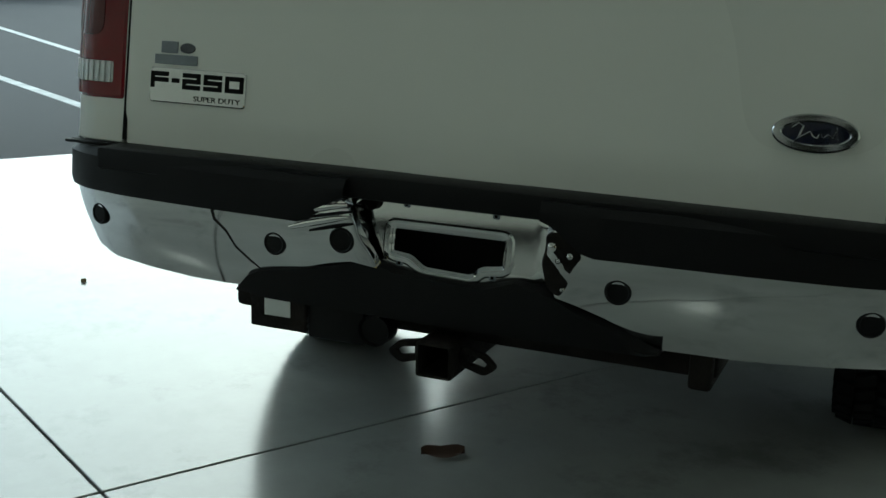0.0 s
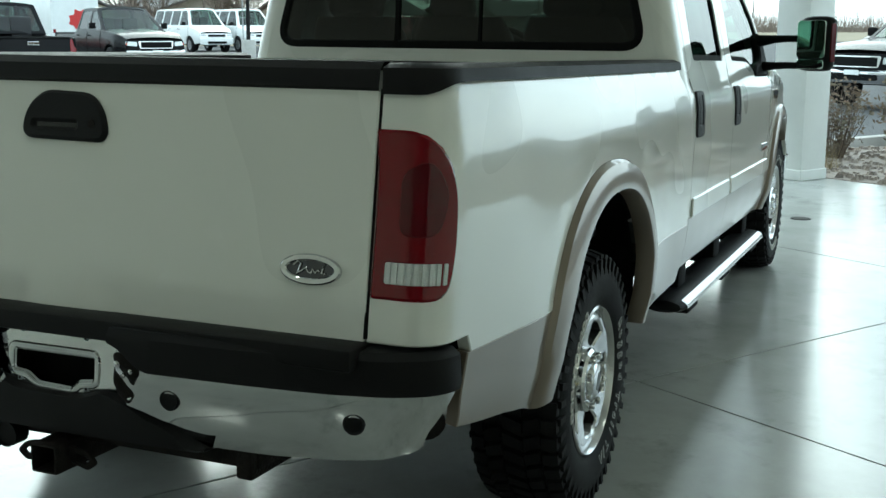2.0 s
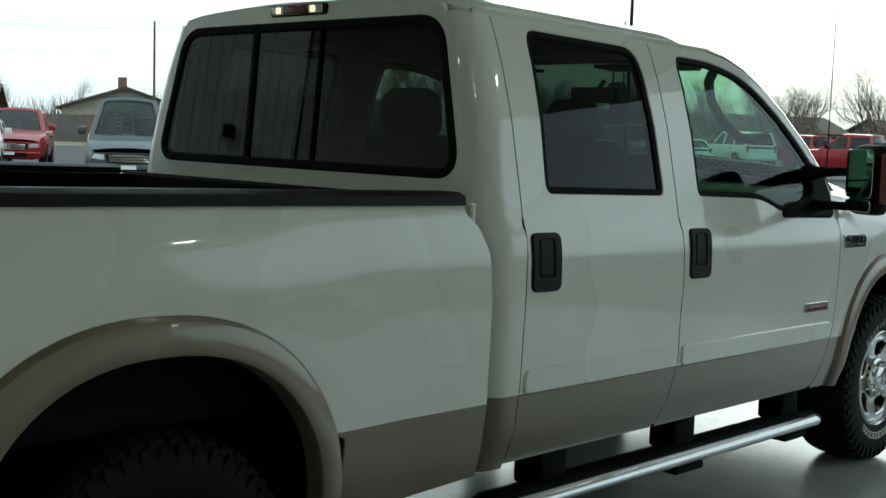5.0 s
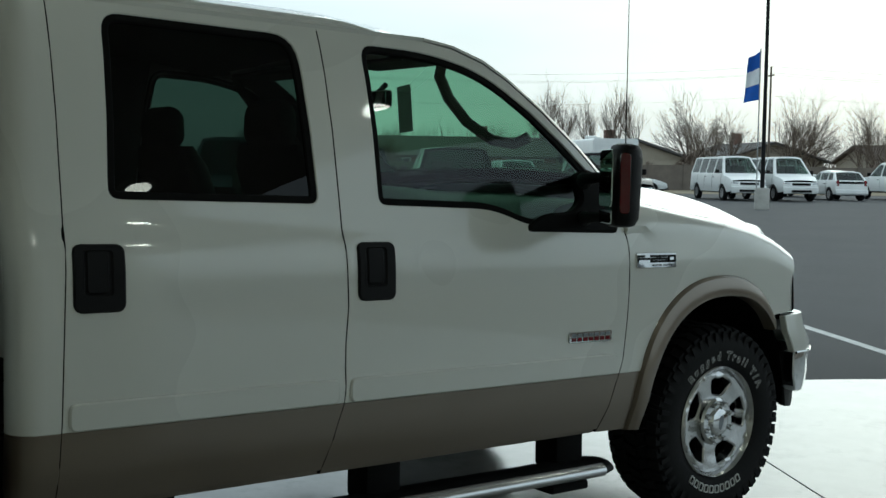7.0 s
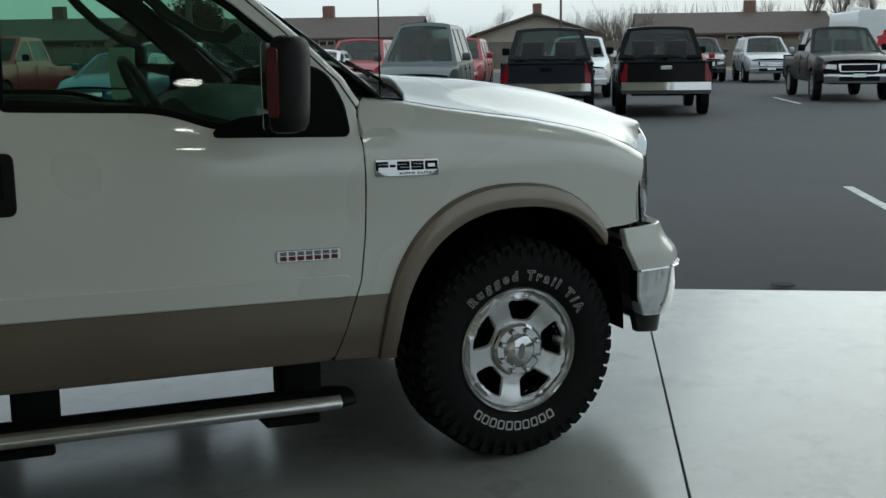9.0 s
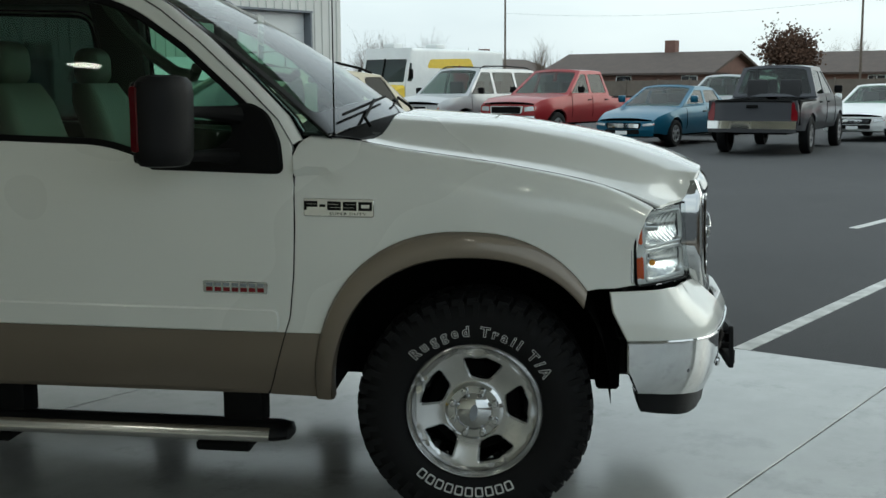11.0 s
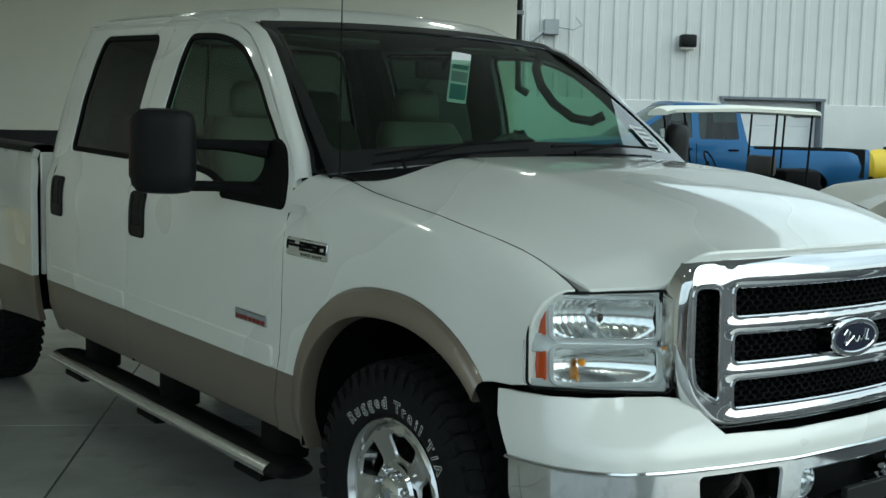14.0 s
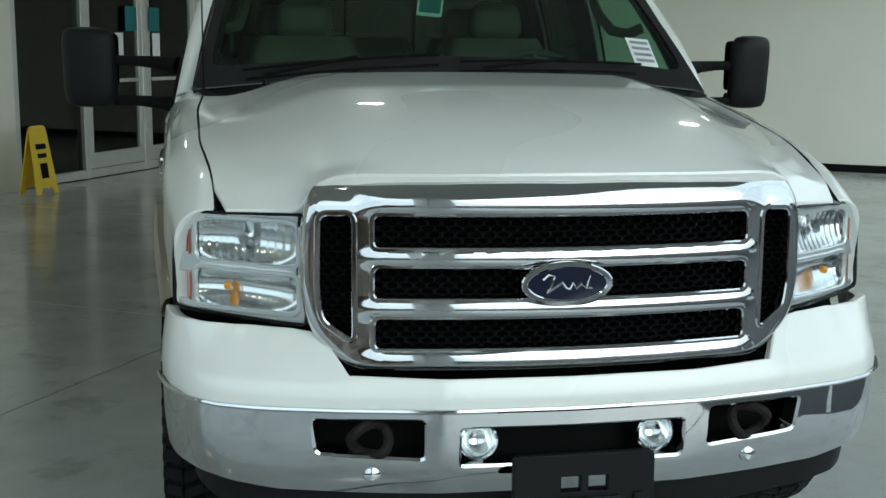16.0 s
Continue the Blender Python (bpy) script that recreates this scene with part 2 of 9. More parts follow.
TANSIDING = material("tan_house_siding", (0.36, 0.32, 0.26), 0.85, 0, 0.12, 2, 0.2, 12)
FLAGBLUE = material("blue_flag_cloth", (0.012, 0.09, 0.42), 0.8, 0, 0.15, 5)
FLAGWHITE = material("white_flag_cloth", (0.7, 0.72, 0.74), 0.8, 0, 0.1, 5)


def car_paint(name, color, metal=0.35, rough=0.32, coat=0.3, spec=0.25):
    return material(name, color, rough, metal, 0.08, 2.0, coat=coat, spec=spec)


P_BLACK = car_paint("black_car_paint", (0.005, 0.005, 0.006), 0.0, 0.25, 0.08, 0.08)
P_GREY = car_paint("dark_grey_car_paint", (0.06, 0.062, 0.07))
P_SLATE = car_paint("slate_grey_car_paint", (0.012, 0.014, 0.019), 0.1, 0.3, 0.1, 0.12)
P_SILVER = car_paint("silver_car_paint", (0.40, 0.41, 0.42), 0.5)
P_WHITE = car_paint("white_car_paint", (0.72, 0.73, 0.72), 0.0)
P_RED = car_paint("red_car_paint", (0.26, 0.018, 0.022), 0.2)
P_TEAL = car_paint("teal_blue_car_paint", (0.012, 0.10, 0.17), 0.4)
P_BLUE = car_paint("blue_car_paint", (0.02, 0.085, 0.20), 0.4)
P_DUSK = car_paint("grey_green_car_paint", (0.075, 0.092, 0.092), 0.4)
P_GOLD = car_paint("gold_beige_car_paint", (0.27, 0.25, 0.195), 0.55)
P_GREEN = car_paint("dark_green_car_paint", (0.02, 0.035, 0.03), 0.3)

# ---- mesh tools ----
from mathutils import geometry

BODY_SHIFT = -0.015


def link(name, me, mat, parent=None, label="", category="", group="", kind=""):
    for m in mat if isinstance(mat, (list, tuple)) else [mat]:
        me.materials.append(m)
    ob = new(name, me)
    if parent is not None:
        ob.parent = parent
    return tagged(ob, label, category, group, kind)


def finish(bm, name, smooth=True, sharp=35):
    me = bpy.data.meshes.new(name)
    bm.normal_update()
    lim = radians(sharp)
    for e in bm.edges:
        if len(e.link_faces) == 2 and e.calc_face_angle(0) > lim:
            e.smooth = False
    for f in bm.faces:
        f.smooth = smooth
    bm.to_mesh(me)
    bm.free()
    return me


def part(name, bm, mat, parent=None, label="", smooth=True, sharp=35, **tags):
    """Links a bmesh as ONE mesh object under a thing or under a part."""
    return link(name, finish(bm, name, smooth, sharp), mat, parent, label, **tags)


def empty(name, m=None, **tags):
    ob = new(name)
    ob.empty_display_size = 0.2
    if m is not None:
        ob.matrix_basis = m
    return tagged(ob, **tags)


def smoothstep(a, b, x):
    t = np.clip((x - a) / (b - a), 0, 1)
    return t * t * (3 - 2 * t)


def curve1(points, blur=0.03):
    """A softened piecewise line through the points."""
    xs = np.array([p[0] for p in points], float)
    ys = np.array([p[1] for p in points], float)
    g = np.linspace(xs[0] - 0.3, xs[-1] + 0.3, 900)
    lo = (ys[1] - ys[0]) / (xs[1] - xs[0])
    hi = (ys[-1] - ys[-2]) / (xs[-1] - xs[-2])
    v = np.interp(g, xs, ys)
    v = np.where(g < xs[0], ys[0] + lo * (g - xs[0]), np.where(g > xs[-1], ys[-1] + hi * (g - xs[-1]), v))
    n = max(1, int(blur / (g[1] - g[0])))
    k = np.hanning(2 * n + 3)
    v = np.convolve(np.pad(v, n + 1, mode="edge"), k / k.sum(), mode="valid")
    return lambda x: np.interp(x, g, v)


def rounded(points, r, seg=5):
    """A closed outline with rounded corners; r: one radius or one for each corner."""
    n, out = len(points), []
    rr = r if isinstance(r, (list, tuple)) else [r] * n
    for i in range(n):
        p0, p, p1 = Vector(points[i - 1]), Vector(points[i]), Vector(points[(i + 1) % n])
        a, b = (p0 - p), (p1 - p)
        d = min(rr[i], a.length * 0.48, b.length * 0.48)
        if d < 1e-4:
            out.append(tuple(p))
            continue
        s, e = p + a.normalized() * d, p + b.normalized() * d
        for k in range(seg + 1):
            t = k / seg
            q = s * (1 - t) ** 2 + p * 2 * t * (1 - t) + e * t * t
            out.append((q.x, q.y))
    return out


def rect(a0, b0, a1, b1, r=0.0, seg=5):
    pts = [(a0, b0), (a1, b0), (a1, b1), (a0, b1)]
    return rounded(pts, r, seg) if r > 0 else pts


def resample(loop, step):
    out = []
    n = len(loop)
    for i in range(n):
        a, b = np.array(loop[i], float), np.array(loop[(i + 1) % n], float)
        k = max(1, int(math.ceil(np.linalg.norm(b - a) / step)))
        for j in range(k):
            out.append(a + (b - a) * j / k)
    return np.array(out)


def inside(loop, pts):
    x, y = pts[:, 0], pts[:, 1]
    res = np.zeros(len(pts), bool)
    a, b = loop, np.roll(loop, -1, 0)
    for (x0, y0), (x1, y1) in zip(a, b):
        if y0 == y1:
            continue
        c = ((y0 > y) != (y1 > y)) & (x < (x1 - x0) * (y - y0) / (y1 - y0) + x0)
        res ^= c
    return res


def offset_loop(loop, d):
    """Moves each point of a closed outline outward by d (inward if negative)."""
    nxt, prv = np.roll(loop, -1, 0), np.roll(loop, 1, 0)
    t = nxt - prv
    ln = np.linalg.norm(t, axis=1, keepdims=True) + 1e-12
    t = t / ln
    nrm = np.stack([t[:, 1], -t[:, 0]], 1)
    area = 0.5 * np.sum(loop[:, 0] * nxt[:, 1] - nxt[:, 0] * loop[:, 1])
    return loop + nrm * d * (1 if area > 0 else -1)


def panel(outer, fn, holes=(), res=0.05, depth=0.015, out=(1, 0, 0), bevel=0.003, gap=0.0, bm=None, rims=True, step=None):
    """A skin over a flat outline, carried to its place by fn(a, b) -> (x, y, z), with holes and turned-in edges."""
    bm = bm or bmesh.new()
    step = step or min(res * 0.7, 0.03)
    loops = [resample(outer, step)] + [resample(h, step) for h in holes]
    if gap:
        loops[0] = offset_loop(loops[0], -gap)
    lo, hi = loops[0].min(0), loops[0].max(0)
    na, nb = max(1, int((hi[0] - lo[0]) / res)), max(1, int((hi[1] - lo[1]) / res))
    ga, gb = np.meshgrid(np.linspace(lo[0], hi[0], na + 1)[1:-1] if na > 1 else [], np.linspace(lo[1], hi[1], nb + 1)[1:-1] if nb > 1 else [])
    g = np.stack([ga.ravel(), gb.ravel()], 1)
    if len(g):
        ok = inside(loops[0], g)
        for h in loops[1:]:
            ok &= ~inside(h, g)
        allp = np.concatenate(loops)
        far = np.array([((allp - q) ** 2).sum(1).min() for q in g]) > (0.45 * res) ** 2
        g = g[ok & far]
    verts, edges = [], []
    for lp in loops:
        s = len(verts)
        verts += [Vector((float(p[0]), float(p[1]))) for p in lp]
        edges += [(s + i, s + (i + 1) % len(lp)) for i in range(len(lp))]
    nb_ = len(verts)
    verts += [Vector((float(p[0]), float(p[1]))) for p in g]
    vo, _, fo, _, _, _ = geometry.delaunay_2d_cdt(verts, edges, [], 1, 1e-6)
    pts = np.array([(v.x, v.y) for v in vo])
    tri = np.array([f for f in fo if len(f) == 3])
    cen = pts[tri].mean(1)
    keep = inside(loops[0], cen)
    for h in loops[1:]:
        keep &= ~inside(h, cen)
    tri = tri[keep]
    sign = 1
    bv = [bm.verts.new(fn(float(p[0]), float(p[1]))) for p in pts]
    a, b, c = (bv[i].co for i in tri[len(tri) // 2])
    nsum = Vector()
    for t in tri[:: max(1, len(tri) // 40)]:
        a, b, c = (bv[i].co for i in t)
        nsum += (b - a).cross(c - a)
    flip = nsum.dot(Vector(out)) < 0
    new_faces = []
    for t in tri:
        t = t[::-1] if flip else t
        try:
            new_faces.append(bm.faces.new([bv[i] for i in t]))
        except ValueError:
            pass
    used = set(int(i) for i in tri.ravel())
    if rims and depth:
        bm.normal_update()
        rim = [e for f in new_faces for e in f.edges if len(e.link_faces) == 1]
        rim = list(dict.fromkeys(rim))
        nrm = {}
        for e in rim:
            for v in e.verts:
                nrm.setdefault(v, v.normal.copy())
        outward = {}
        for e in rim:
            f = e.link_faces[0]
            mid = (e.verts[0].co + e.verts[1].co) / 2
            d = (mid - f.calc_center_median())
            ev = (e.verts[1].co - e.verts[0].co).normalized()
            d = d - ev * d.dot(ev)
            d.normalize()
            for v in e.verts:
                outward[v] = outward.get(v, Vector()) + d
        ring1, ring2 = {}, {}
        for v, n in nrm.items():
            o = outward[v].normalized()
            ring1[v] = bm.verts.new(v.co + o * bevel - n * bevel)
            ring2[v] = bm.verts.new(v.co + o * bevel - n * depth)
        for e in rim:
            f = e.link_faces[0]
            lps = [l for l in f.loops if l.edge == e]
            a, b = lps[0].vert, lps[0].link_loop_next.vert
            bm.faces.new((b, a, ring1[a], ring1[b]))
            bm.faces.new((ring1[b], ring1[a], ring2[a], ring2[b]))
    for i, v in enumerate(bv):
        if i not in used and not v.link_faces:
            bm.verts.remove(v)
    return bm


def mirrored(bm):
    """A copy of a bmesh on the other side of x = 0."""
    other = bm.copy()
    for v in other.verts:
        v.co.x = -v.co.x
    bmesh.ops.reverse_faces(other, faces=other.faces)
    return other


def box(bm, lo, hi, bevel=0.0, seg=2):
    lo, hi = Vector(lo), Vector(hi)
    m = Matrix.Translation((lo + hi) / 2) @ Matrix.Diagonal((*(hi - lo), 1))
    r = bmesh.ops.create_cube(bm, size=1, matrix=m)
    if bevel:
        es = list({e for v in r["verts"] for e in v.link_edges})
        bmesh.ops.bevel(bm, geom=es, offset=bevel, segments=seg, affect="EDGES", profile=0.5)
    return bm


def boxed(lo, hi, bevel=0.0, seg=2):
    return box(bmesh.new(), lo, hi, bevel, seg)


def lathe(bm, profile, axis="x", n=48, centre=(0, 0, 0), a0=0.0, a1=2 * math.pi):
    """Turns (along, radius) points about an axis through centre."""
    full = abs(a1 - a0) > 6.28
    rows = []
    cnt = n if full else n + 1
    for k in range(cnt):
        t = a0 + (a1 - a0) * k / n
        c, s = math.cos(t), math.sin(t)
        row = []
        for h, r in profile:
            p = {"x": (h, r * c, r * s), "y": (r * s, h, r * c), "z": (r * c, r * s, h)}[axis]
            row.append(bm.verts.new(Vector(p) + Vector(centre)))
        rows.append(row)
    for k in range(n):
        r0, r1 = rows[k], rows[(k + 1) % cnt]
        for i in range(len(profile) - 1):
            if profile[i][1] < 1e-6 and profile[i + 1][1] < 1e-6:
                continue
            vs = [r0[i], r0[i + 1], r1[i + 1], r1[i]]
            vs = list(dict.fromkeys(vs))
            bm.faces.new(vs)
    bmesh.ops.remove_doubles(bm, verts=bm.verts, dist=1e-5)
    bmesh.ops.recalc_face_normals(bm, faces=bm.faces)
    return bm


def tube(bm, pts, radius, n=10, cap=True, flat=1.0):
    """A round bar along points; radius: one or one for each point."""
    pts = [Vector(p) for p in pts]
    rad = radius if isinstance(radius, (list, tuple)) else [radius] * len(pts)
    rings, up = [], None
    for i, p in enumerate(pts):
        d = (pts[min(i + 1, len(pts) - 1)] - pts[max(i - 1, 0)]).normalized()
        if up is None:
            up = Vector((0, 0, 1)) if abs(d.z) < 0.9 else Vector((1, 0, 0))
        side = d.cross(up).normalized()
        up = side.cross(d).normalized()
        rings.append([bm.verts.new(p + side * math.cos(2 * math.pi * k / n) * rad[i] + up * math.sin(2 * math.pi * k / n) * rad[i] * flat) for k in range(n)])
    for a, b in zip(rings, rings[1:]):
        for k in range(n):
            bm.faces.new((a[k], a[(k + 1) % n], b[(k + 1) % n], b[k]))
    if cap:
        bm.faces.new(rings[0][::-1])
        bm.faces.new(rings[-1])
    bmesh.ops.recalc_face_normals(bm, faces=bm.faces)
    return bm


def prism(loop, fn, d0, d1, bm=None, bevel=0.0):
    """A solid from an outline: fn(a, b, h) -> place, between heights d0 and d1."""
    bm = bm or bmesh.new()
    lo = [bm.verts.new(fn(a, b, d0)) for a, b in loop]
    if bevel:
        ins = offset_loop(np.array(loop, float), -bevel)
        s = bevel if d1 > d0 else -bevel
        mid = [bm.verts.new(fn(a, b, d1 - s)) for a, b in loop]
        hi = [bm.verts.new(fn(float(a), float(b), d1)) for a, b in ins]
        rings = [lo, mid, hi]
    else:
        rings = [lo, [bm.verts.new(fn(a, b, d1)) for a, b in loop]]
    n = len(loop)
    for r0, r1 in zip(rings, rings[1:]):
        for k in range(n):
            bm.faces.new((r0[k], r0[(k + 1) % n], r1[(k + 1) % n], r1[k]))
    bm.faces.new(rings[0][::-1])
    bm.faces.new(rings[-1])
    bmesh.ops.recalc_face_normals(bm, faces=bm.faces)
    return bm


def loft(rows, bm=None, closed=False, caps=False):
    """Skins rows of points of one length."""
    bm = bm or bmesh.new()
    vs = [[bm.verts.new(p) for p in row] for row in rows]
    n = len(rows[0])
    for a, b in zip(vs, vs[1:]):
        for k in range(n if closed else n - 1):
            bm.faces.new((a[k], a[(k + 1) % n], b[(k + 1) % n], b[k]))
    if caps:
        bm.faces.new(vs[0][::-1])
        bm.faces.new(vs[-1])
    bmesh.ops.recalc_face_normals(bm, faces=bm.faces)
    return bm


def lettering(text, size, depth=0.002, outline=0.0, space=1.0):
    """Mesh points and faces of a word, from the built-in font, with its middle at the origin."""
    cu = bpy.data.curves.new("word", "FONT")
    cu.body, cu.size, cu.align_x, cu.align_y, cu.space_character = text, size, "CENTER", "CENTER", space
    if outline:
        cu.fill_mode, cu.bevel_depth, cu.bevel_resolution, cu.offset = "NONE", outline, 0, size * 0.03
    else:
        cu.extrude = depth
    cu.resolution_u = 3
    ob = bpy.data.objects.new("word", cu)
    scene.collection.objects.link(ob)
    dg = bpy.context.evaluated_depsgraph_get()
    me = bpy.data.meshes.new_from_object(ob.evaluated_get(dg))
    vs = [tuple(v.co) for v in me.vertices]
    fs = [tuple(p.vertices) for p in me.polygons]
    bpy.data.objects.remove(ob)
    bpy.data.curves.remove(cu)
    bpy.data.meshes.remove(me)
    return vs, fs


def put_letters(bm, letters, fn):
    vs, fs = letters
    made = [bm.verts.new(fn(*v)) for v in vs]
    for f in fs:
        try:
            bm.faces.new([made[i] for i in f])
        except ValueError:
            pass
    return bm

# ---- the porch and its building ----
AXU, AXV = Vector((0.5225, 0.8526, 0)).normalized(), Vector((0.8526, -0.5225, 0)).normalized()
YAW = math.degrees(math.atan2(AXV.y, AXV.x))  # local x runs along v, local y along u


def uv(u, v, z=0.0):
    p = AXU * u + AXV * v
    return Vector((p.x, p.y, z))


PORCH = pose(0, 0, 0, 0, 0, YAW)  # local (v, u, z)


def placed(ob, m=PORCH):
    ob.matrix_basis = m
    return ob


V0, V1, U0, U1 = -4.3, 4.5, -7.85, 7.7
CEIL = 3.9

# ground: one sheet to the horizon
bm = bmesh.new()
for a, b, c, d in ((-900, 900, -900, 900),):
    bm.faces.new([bm.verts.new(p) for p in ((a, c, -0.025), (b, c, -0.025), (b, d, -0.025), (a, d, -0.025))])
ground = part("ground", bm, ASPHALT, None, "dark grey asphalt parking lot", smooth=False, kind="structure", category="ground")

floor_base = part("floor", boxed((V0 + 0.02, U0, -0.2), (V1, U1 - 0.02, -0.012)), JOINT, None, "polished pale concrete porch floor with sawn joints", kind="structure", category="floor")
placed(floor_base)

# walls, ceiling and columns
def wall(name, lo, hi, mat, label):
    return placed(part(name, boxed(lo, hi, 0.004, 1), mat, None, label, kind="structure", category="wall"))


wall("wall_back", (-3.6, U0 - 0.3, -0.02), (V1 + 0.3, U0, 6.0), WALLPAINT, "plain cream painted wall closing the porch")
base = placed(part("baseboard", boxed((-3.58, U0, 0.0), (V1 - 0.05, U0 + 0.012, 0.09), 0.003, 1), MATTE, None, "thin dark rubber baseboard along the cream wall", kind="structure", category="baseboard"))
wall("wall_side", (V1, -2.3, -0.02), (V1 + 0.25, U1, CEIL + 0.3), WALLPAINT, "plain cream painted wall beside the glass doors")
wall("wall_side_upper", (V1, U0, 2.75), (V1 + 0.25, -2.3, CEIL + 0.3), WALLPAINT, "cream painted wall above the shopfront glazing")

ceiling = placed(part("ceiling", boxed((V0 - 0.6, U0, CEIL), (V1, U1 + 0.6, CEIL + 0.5), 0.01, 1), SOFFIT, None, "white soffit of the porch canopy", kind="structure", category="ceiling"))


def column(v, u):
    col = empty("column", PORCH @ pose(v, u, 0), label="square white clad canopy column standing at the slab corner", category="column", group="canopy columns", kind="structure")
    part("shaft", boxed((-0.185, -0.185, 0), (0.185, 0.185, CEIL), 0.012, 2), COLUMNPAINT, col)
    part("base_trim", boxed((-0.197, -0.197, 0), (0.197, 0.197, 0.1), 0.006, 1), COLUMNPAINT, col)
    return col


column(-3.92, 7.5)
column(4.1, 7.45)

# shopfront glazing in the side wall
shop = empty("shopfront", PORCH @ pose(V1 + 0.08, 0, 0), label="aluminium framed glass shopfront with double doors", category="shopfront", kind="structure")
for u in (-2.35, -3.40, -4.45, -5.50, -6.3, -6.95, -7.78):
    part("mullion", boxed((-0.05, u - 0.045, 0), (0.05, u + 0.045, 2.75), 0.004, 1), ALU, shop)
for z in (0.05, 2.2, 2.71):
    part("transom", boxed((-0.045, -7.82, z - 0.045), (0.045, -2.3, z + 0.045), 0.004, 1), ALU, shop)
for u0, u1 in ((-3.355, -2.395), (-4.405, -3.445), (-5.455, -4.495), (-6.255, -5.545), (-6.905, -6.345), (-7.735, -6.995)):
    pane = part("pane", boxed((-0.006, u0, 0.09), (0.006, u1, 2.16)), SHOPGLASS, shop)
    part("pane", boxed((-0.006, u0, 2.24), (0.006, u1, 2.67)), SHOPGLASS, shop)
for u0, u1, hinge in ((-4.405, -3.445, 0), (-5.455, -4.495, 1)):
    door = part("door", boxed((-0.04, u0, 0.10), (0.012, u1, 0.26), 0.004, 1), ALU, shop, "aluminium glass door leaf")
    part("stile", boxed((-0.04, u0, 0.26), (0.012, u0 + 0.07, 2.15), 0.004, 1), ALU, door)
    part("stile", boxed((-0.04, u1 - 0.07, 0.26), (0.012, u1, 2.15), 0.004, 1), ALU, door)
    part("push_bar", boxed((-0.07, u0 + 0.07, 0.98), (-0.04, u1 - 0.07, 1.02), 0.006, 2), ALU, door)
    s = u0 + 0.1 if hinge == 0 else u1 - 0.24
    part("notice", boxed((-0.052, s + 0.25 * (1 - hinge), 1.25), (-0.048, s + 0.14 + 0.25 * (1 - hinge), 1.5)), PAPER, door)
    part("notice", boxed((-0.052, s, 1.52), (-0.048, s + 0.2, 1.78)), TEAL, door)
# dim room behind the glass
room = placed(part("shop_room", boxed((V1 + 0.3, -8.2, -0.05), (V1 + 6.0, -1.4, -0.01)), CARPET, None, "dim grey carpeted showroom floor behind the glass", kind="structure", category="floor"))
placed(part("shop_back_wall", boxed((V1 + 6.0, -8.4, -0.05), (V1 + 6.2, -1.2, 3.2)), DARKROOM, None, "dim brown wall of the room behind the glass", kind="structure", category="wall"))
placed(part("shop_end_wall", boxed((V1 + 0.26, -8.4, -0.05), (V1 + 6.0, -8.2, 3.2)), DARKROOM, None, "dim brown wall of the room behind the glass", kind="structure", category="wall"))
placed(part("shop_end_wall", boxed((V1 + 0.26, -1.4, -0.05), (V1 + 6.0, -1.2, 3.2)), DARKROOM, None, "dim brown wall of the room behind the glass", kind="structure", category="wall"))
placed(part("shop_ceiling", boxed((V1 + 0.26, -8.4, 3.0), (V1 + 6.2, -1.2, 3.2)), SOFFIT, None, "dim white ceiling of the room behind the glass", kind="structure", category="ceiling"))

# round downlights in the soffit
def downlight(v, u):
    d = empty("ceiling_light", PORCH @ pose(v, u, CEIL), label="round recessed downlight glowing warm in the soffit", category="ceiling light", group="porch downlights")
    part("ring", lathe(bmesh.new(), [(-0.03, 0.12), (-0.035, 0.16), (-0.02, 0.185), (0.0, 0.19)], "z", 32), SOFFIT, d)
    part("lens", lathe(bmesh.new(), [(-0.028, 0.0), (-0.028, 0.12)], "z", 32), LAMP, d)
    return d


for v, us in ((-2.4, (-5.8, -1.6, 6.2)), (0.6, (-5.8, -1.6, 2.4, 6.2)), (3.4, (-5.2, -0.6, 3.2, 7.1))):
    for u in us:
        downlight(v, u)


def wet_floor_sign():
    sg = empty("wet_floor_sign", PORCH @ pose(V1 - 0.32, -2.19, 0.0, 0, 0, 0), label="yellow plastic folding caution sign standing by the glass", category="sign")
    for k, lean in ((0, -9), (1, 9)):
        b = prism(rounded([(-0.15, 0.0), (-0.09, 0.0), (-0.07, 0.06), (0.07, 0.06), (0.09, 0.0), (0.15, 0.0), (0.11, 0.64), (-0.11, 0.64)], [0.01, 0.01, 0.02, 0.02, 0.01, 0.01, 0.05, 0.05]), lambda a, z, h: (h, a, z), -0.008, 0.008, None, 0.003)
        m = Matrix.Translation((0, 0, 0.64)) @ Matrix.Rotation(radians(lean), 4, "Y") @ Matrix.Translation((0, 0, -0.64))
        bmesh.ops.transform(b, matrix=m, verts=b.verts)
        leaf = part("leaf", b, SIGNYELLOW, sg)
        if k:
            for z0, z1, w in ((0.42, 0.47, 0.07), (0.34, 0.38, 0.06), (0.15, 0.29, 0.05)):
                t = boxed((-0.0112, -w, z0), (-0.0092, w, z1))
                bmesh.ops.transform(t, matrix=m, verts=t.verts)
                part("print", t, MATTE, leaf)


wet_floor_sign()

# ---- the pickup truck ----
RAKE = 0.022
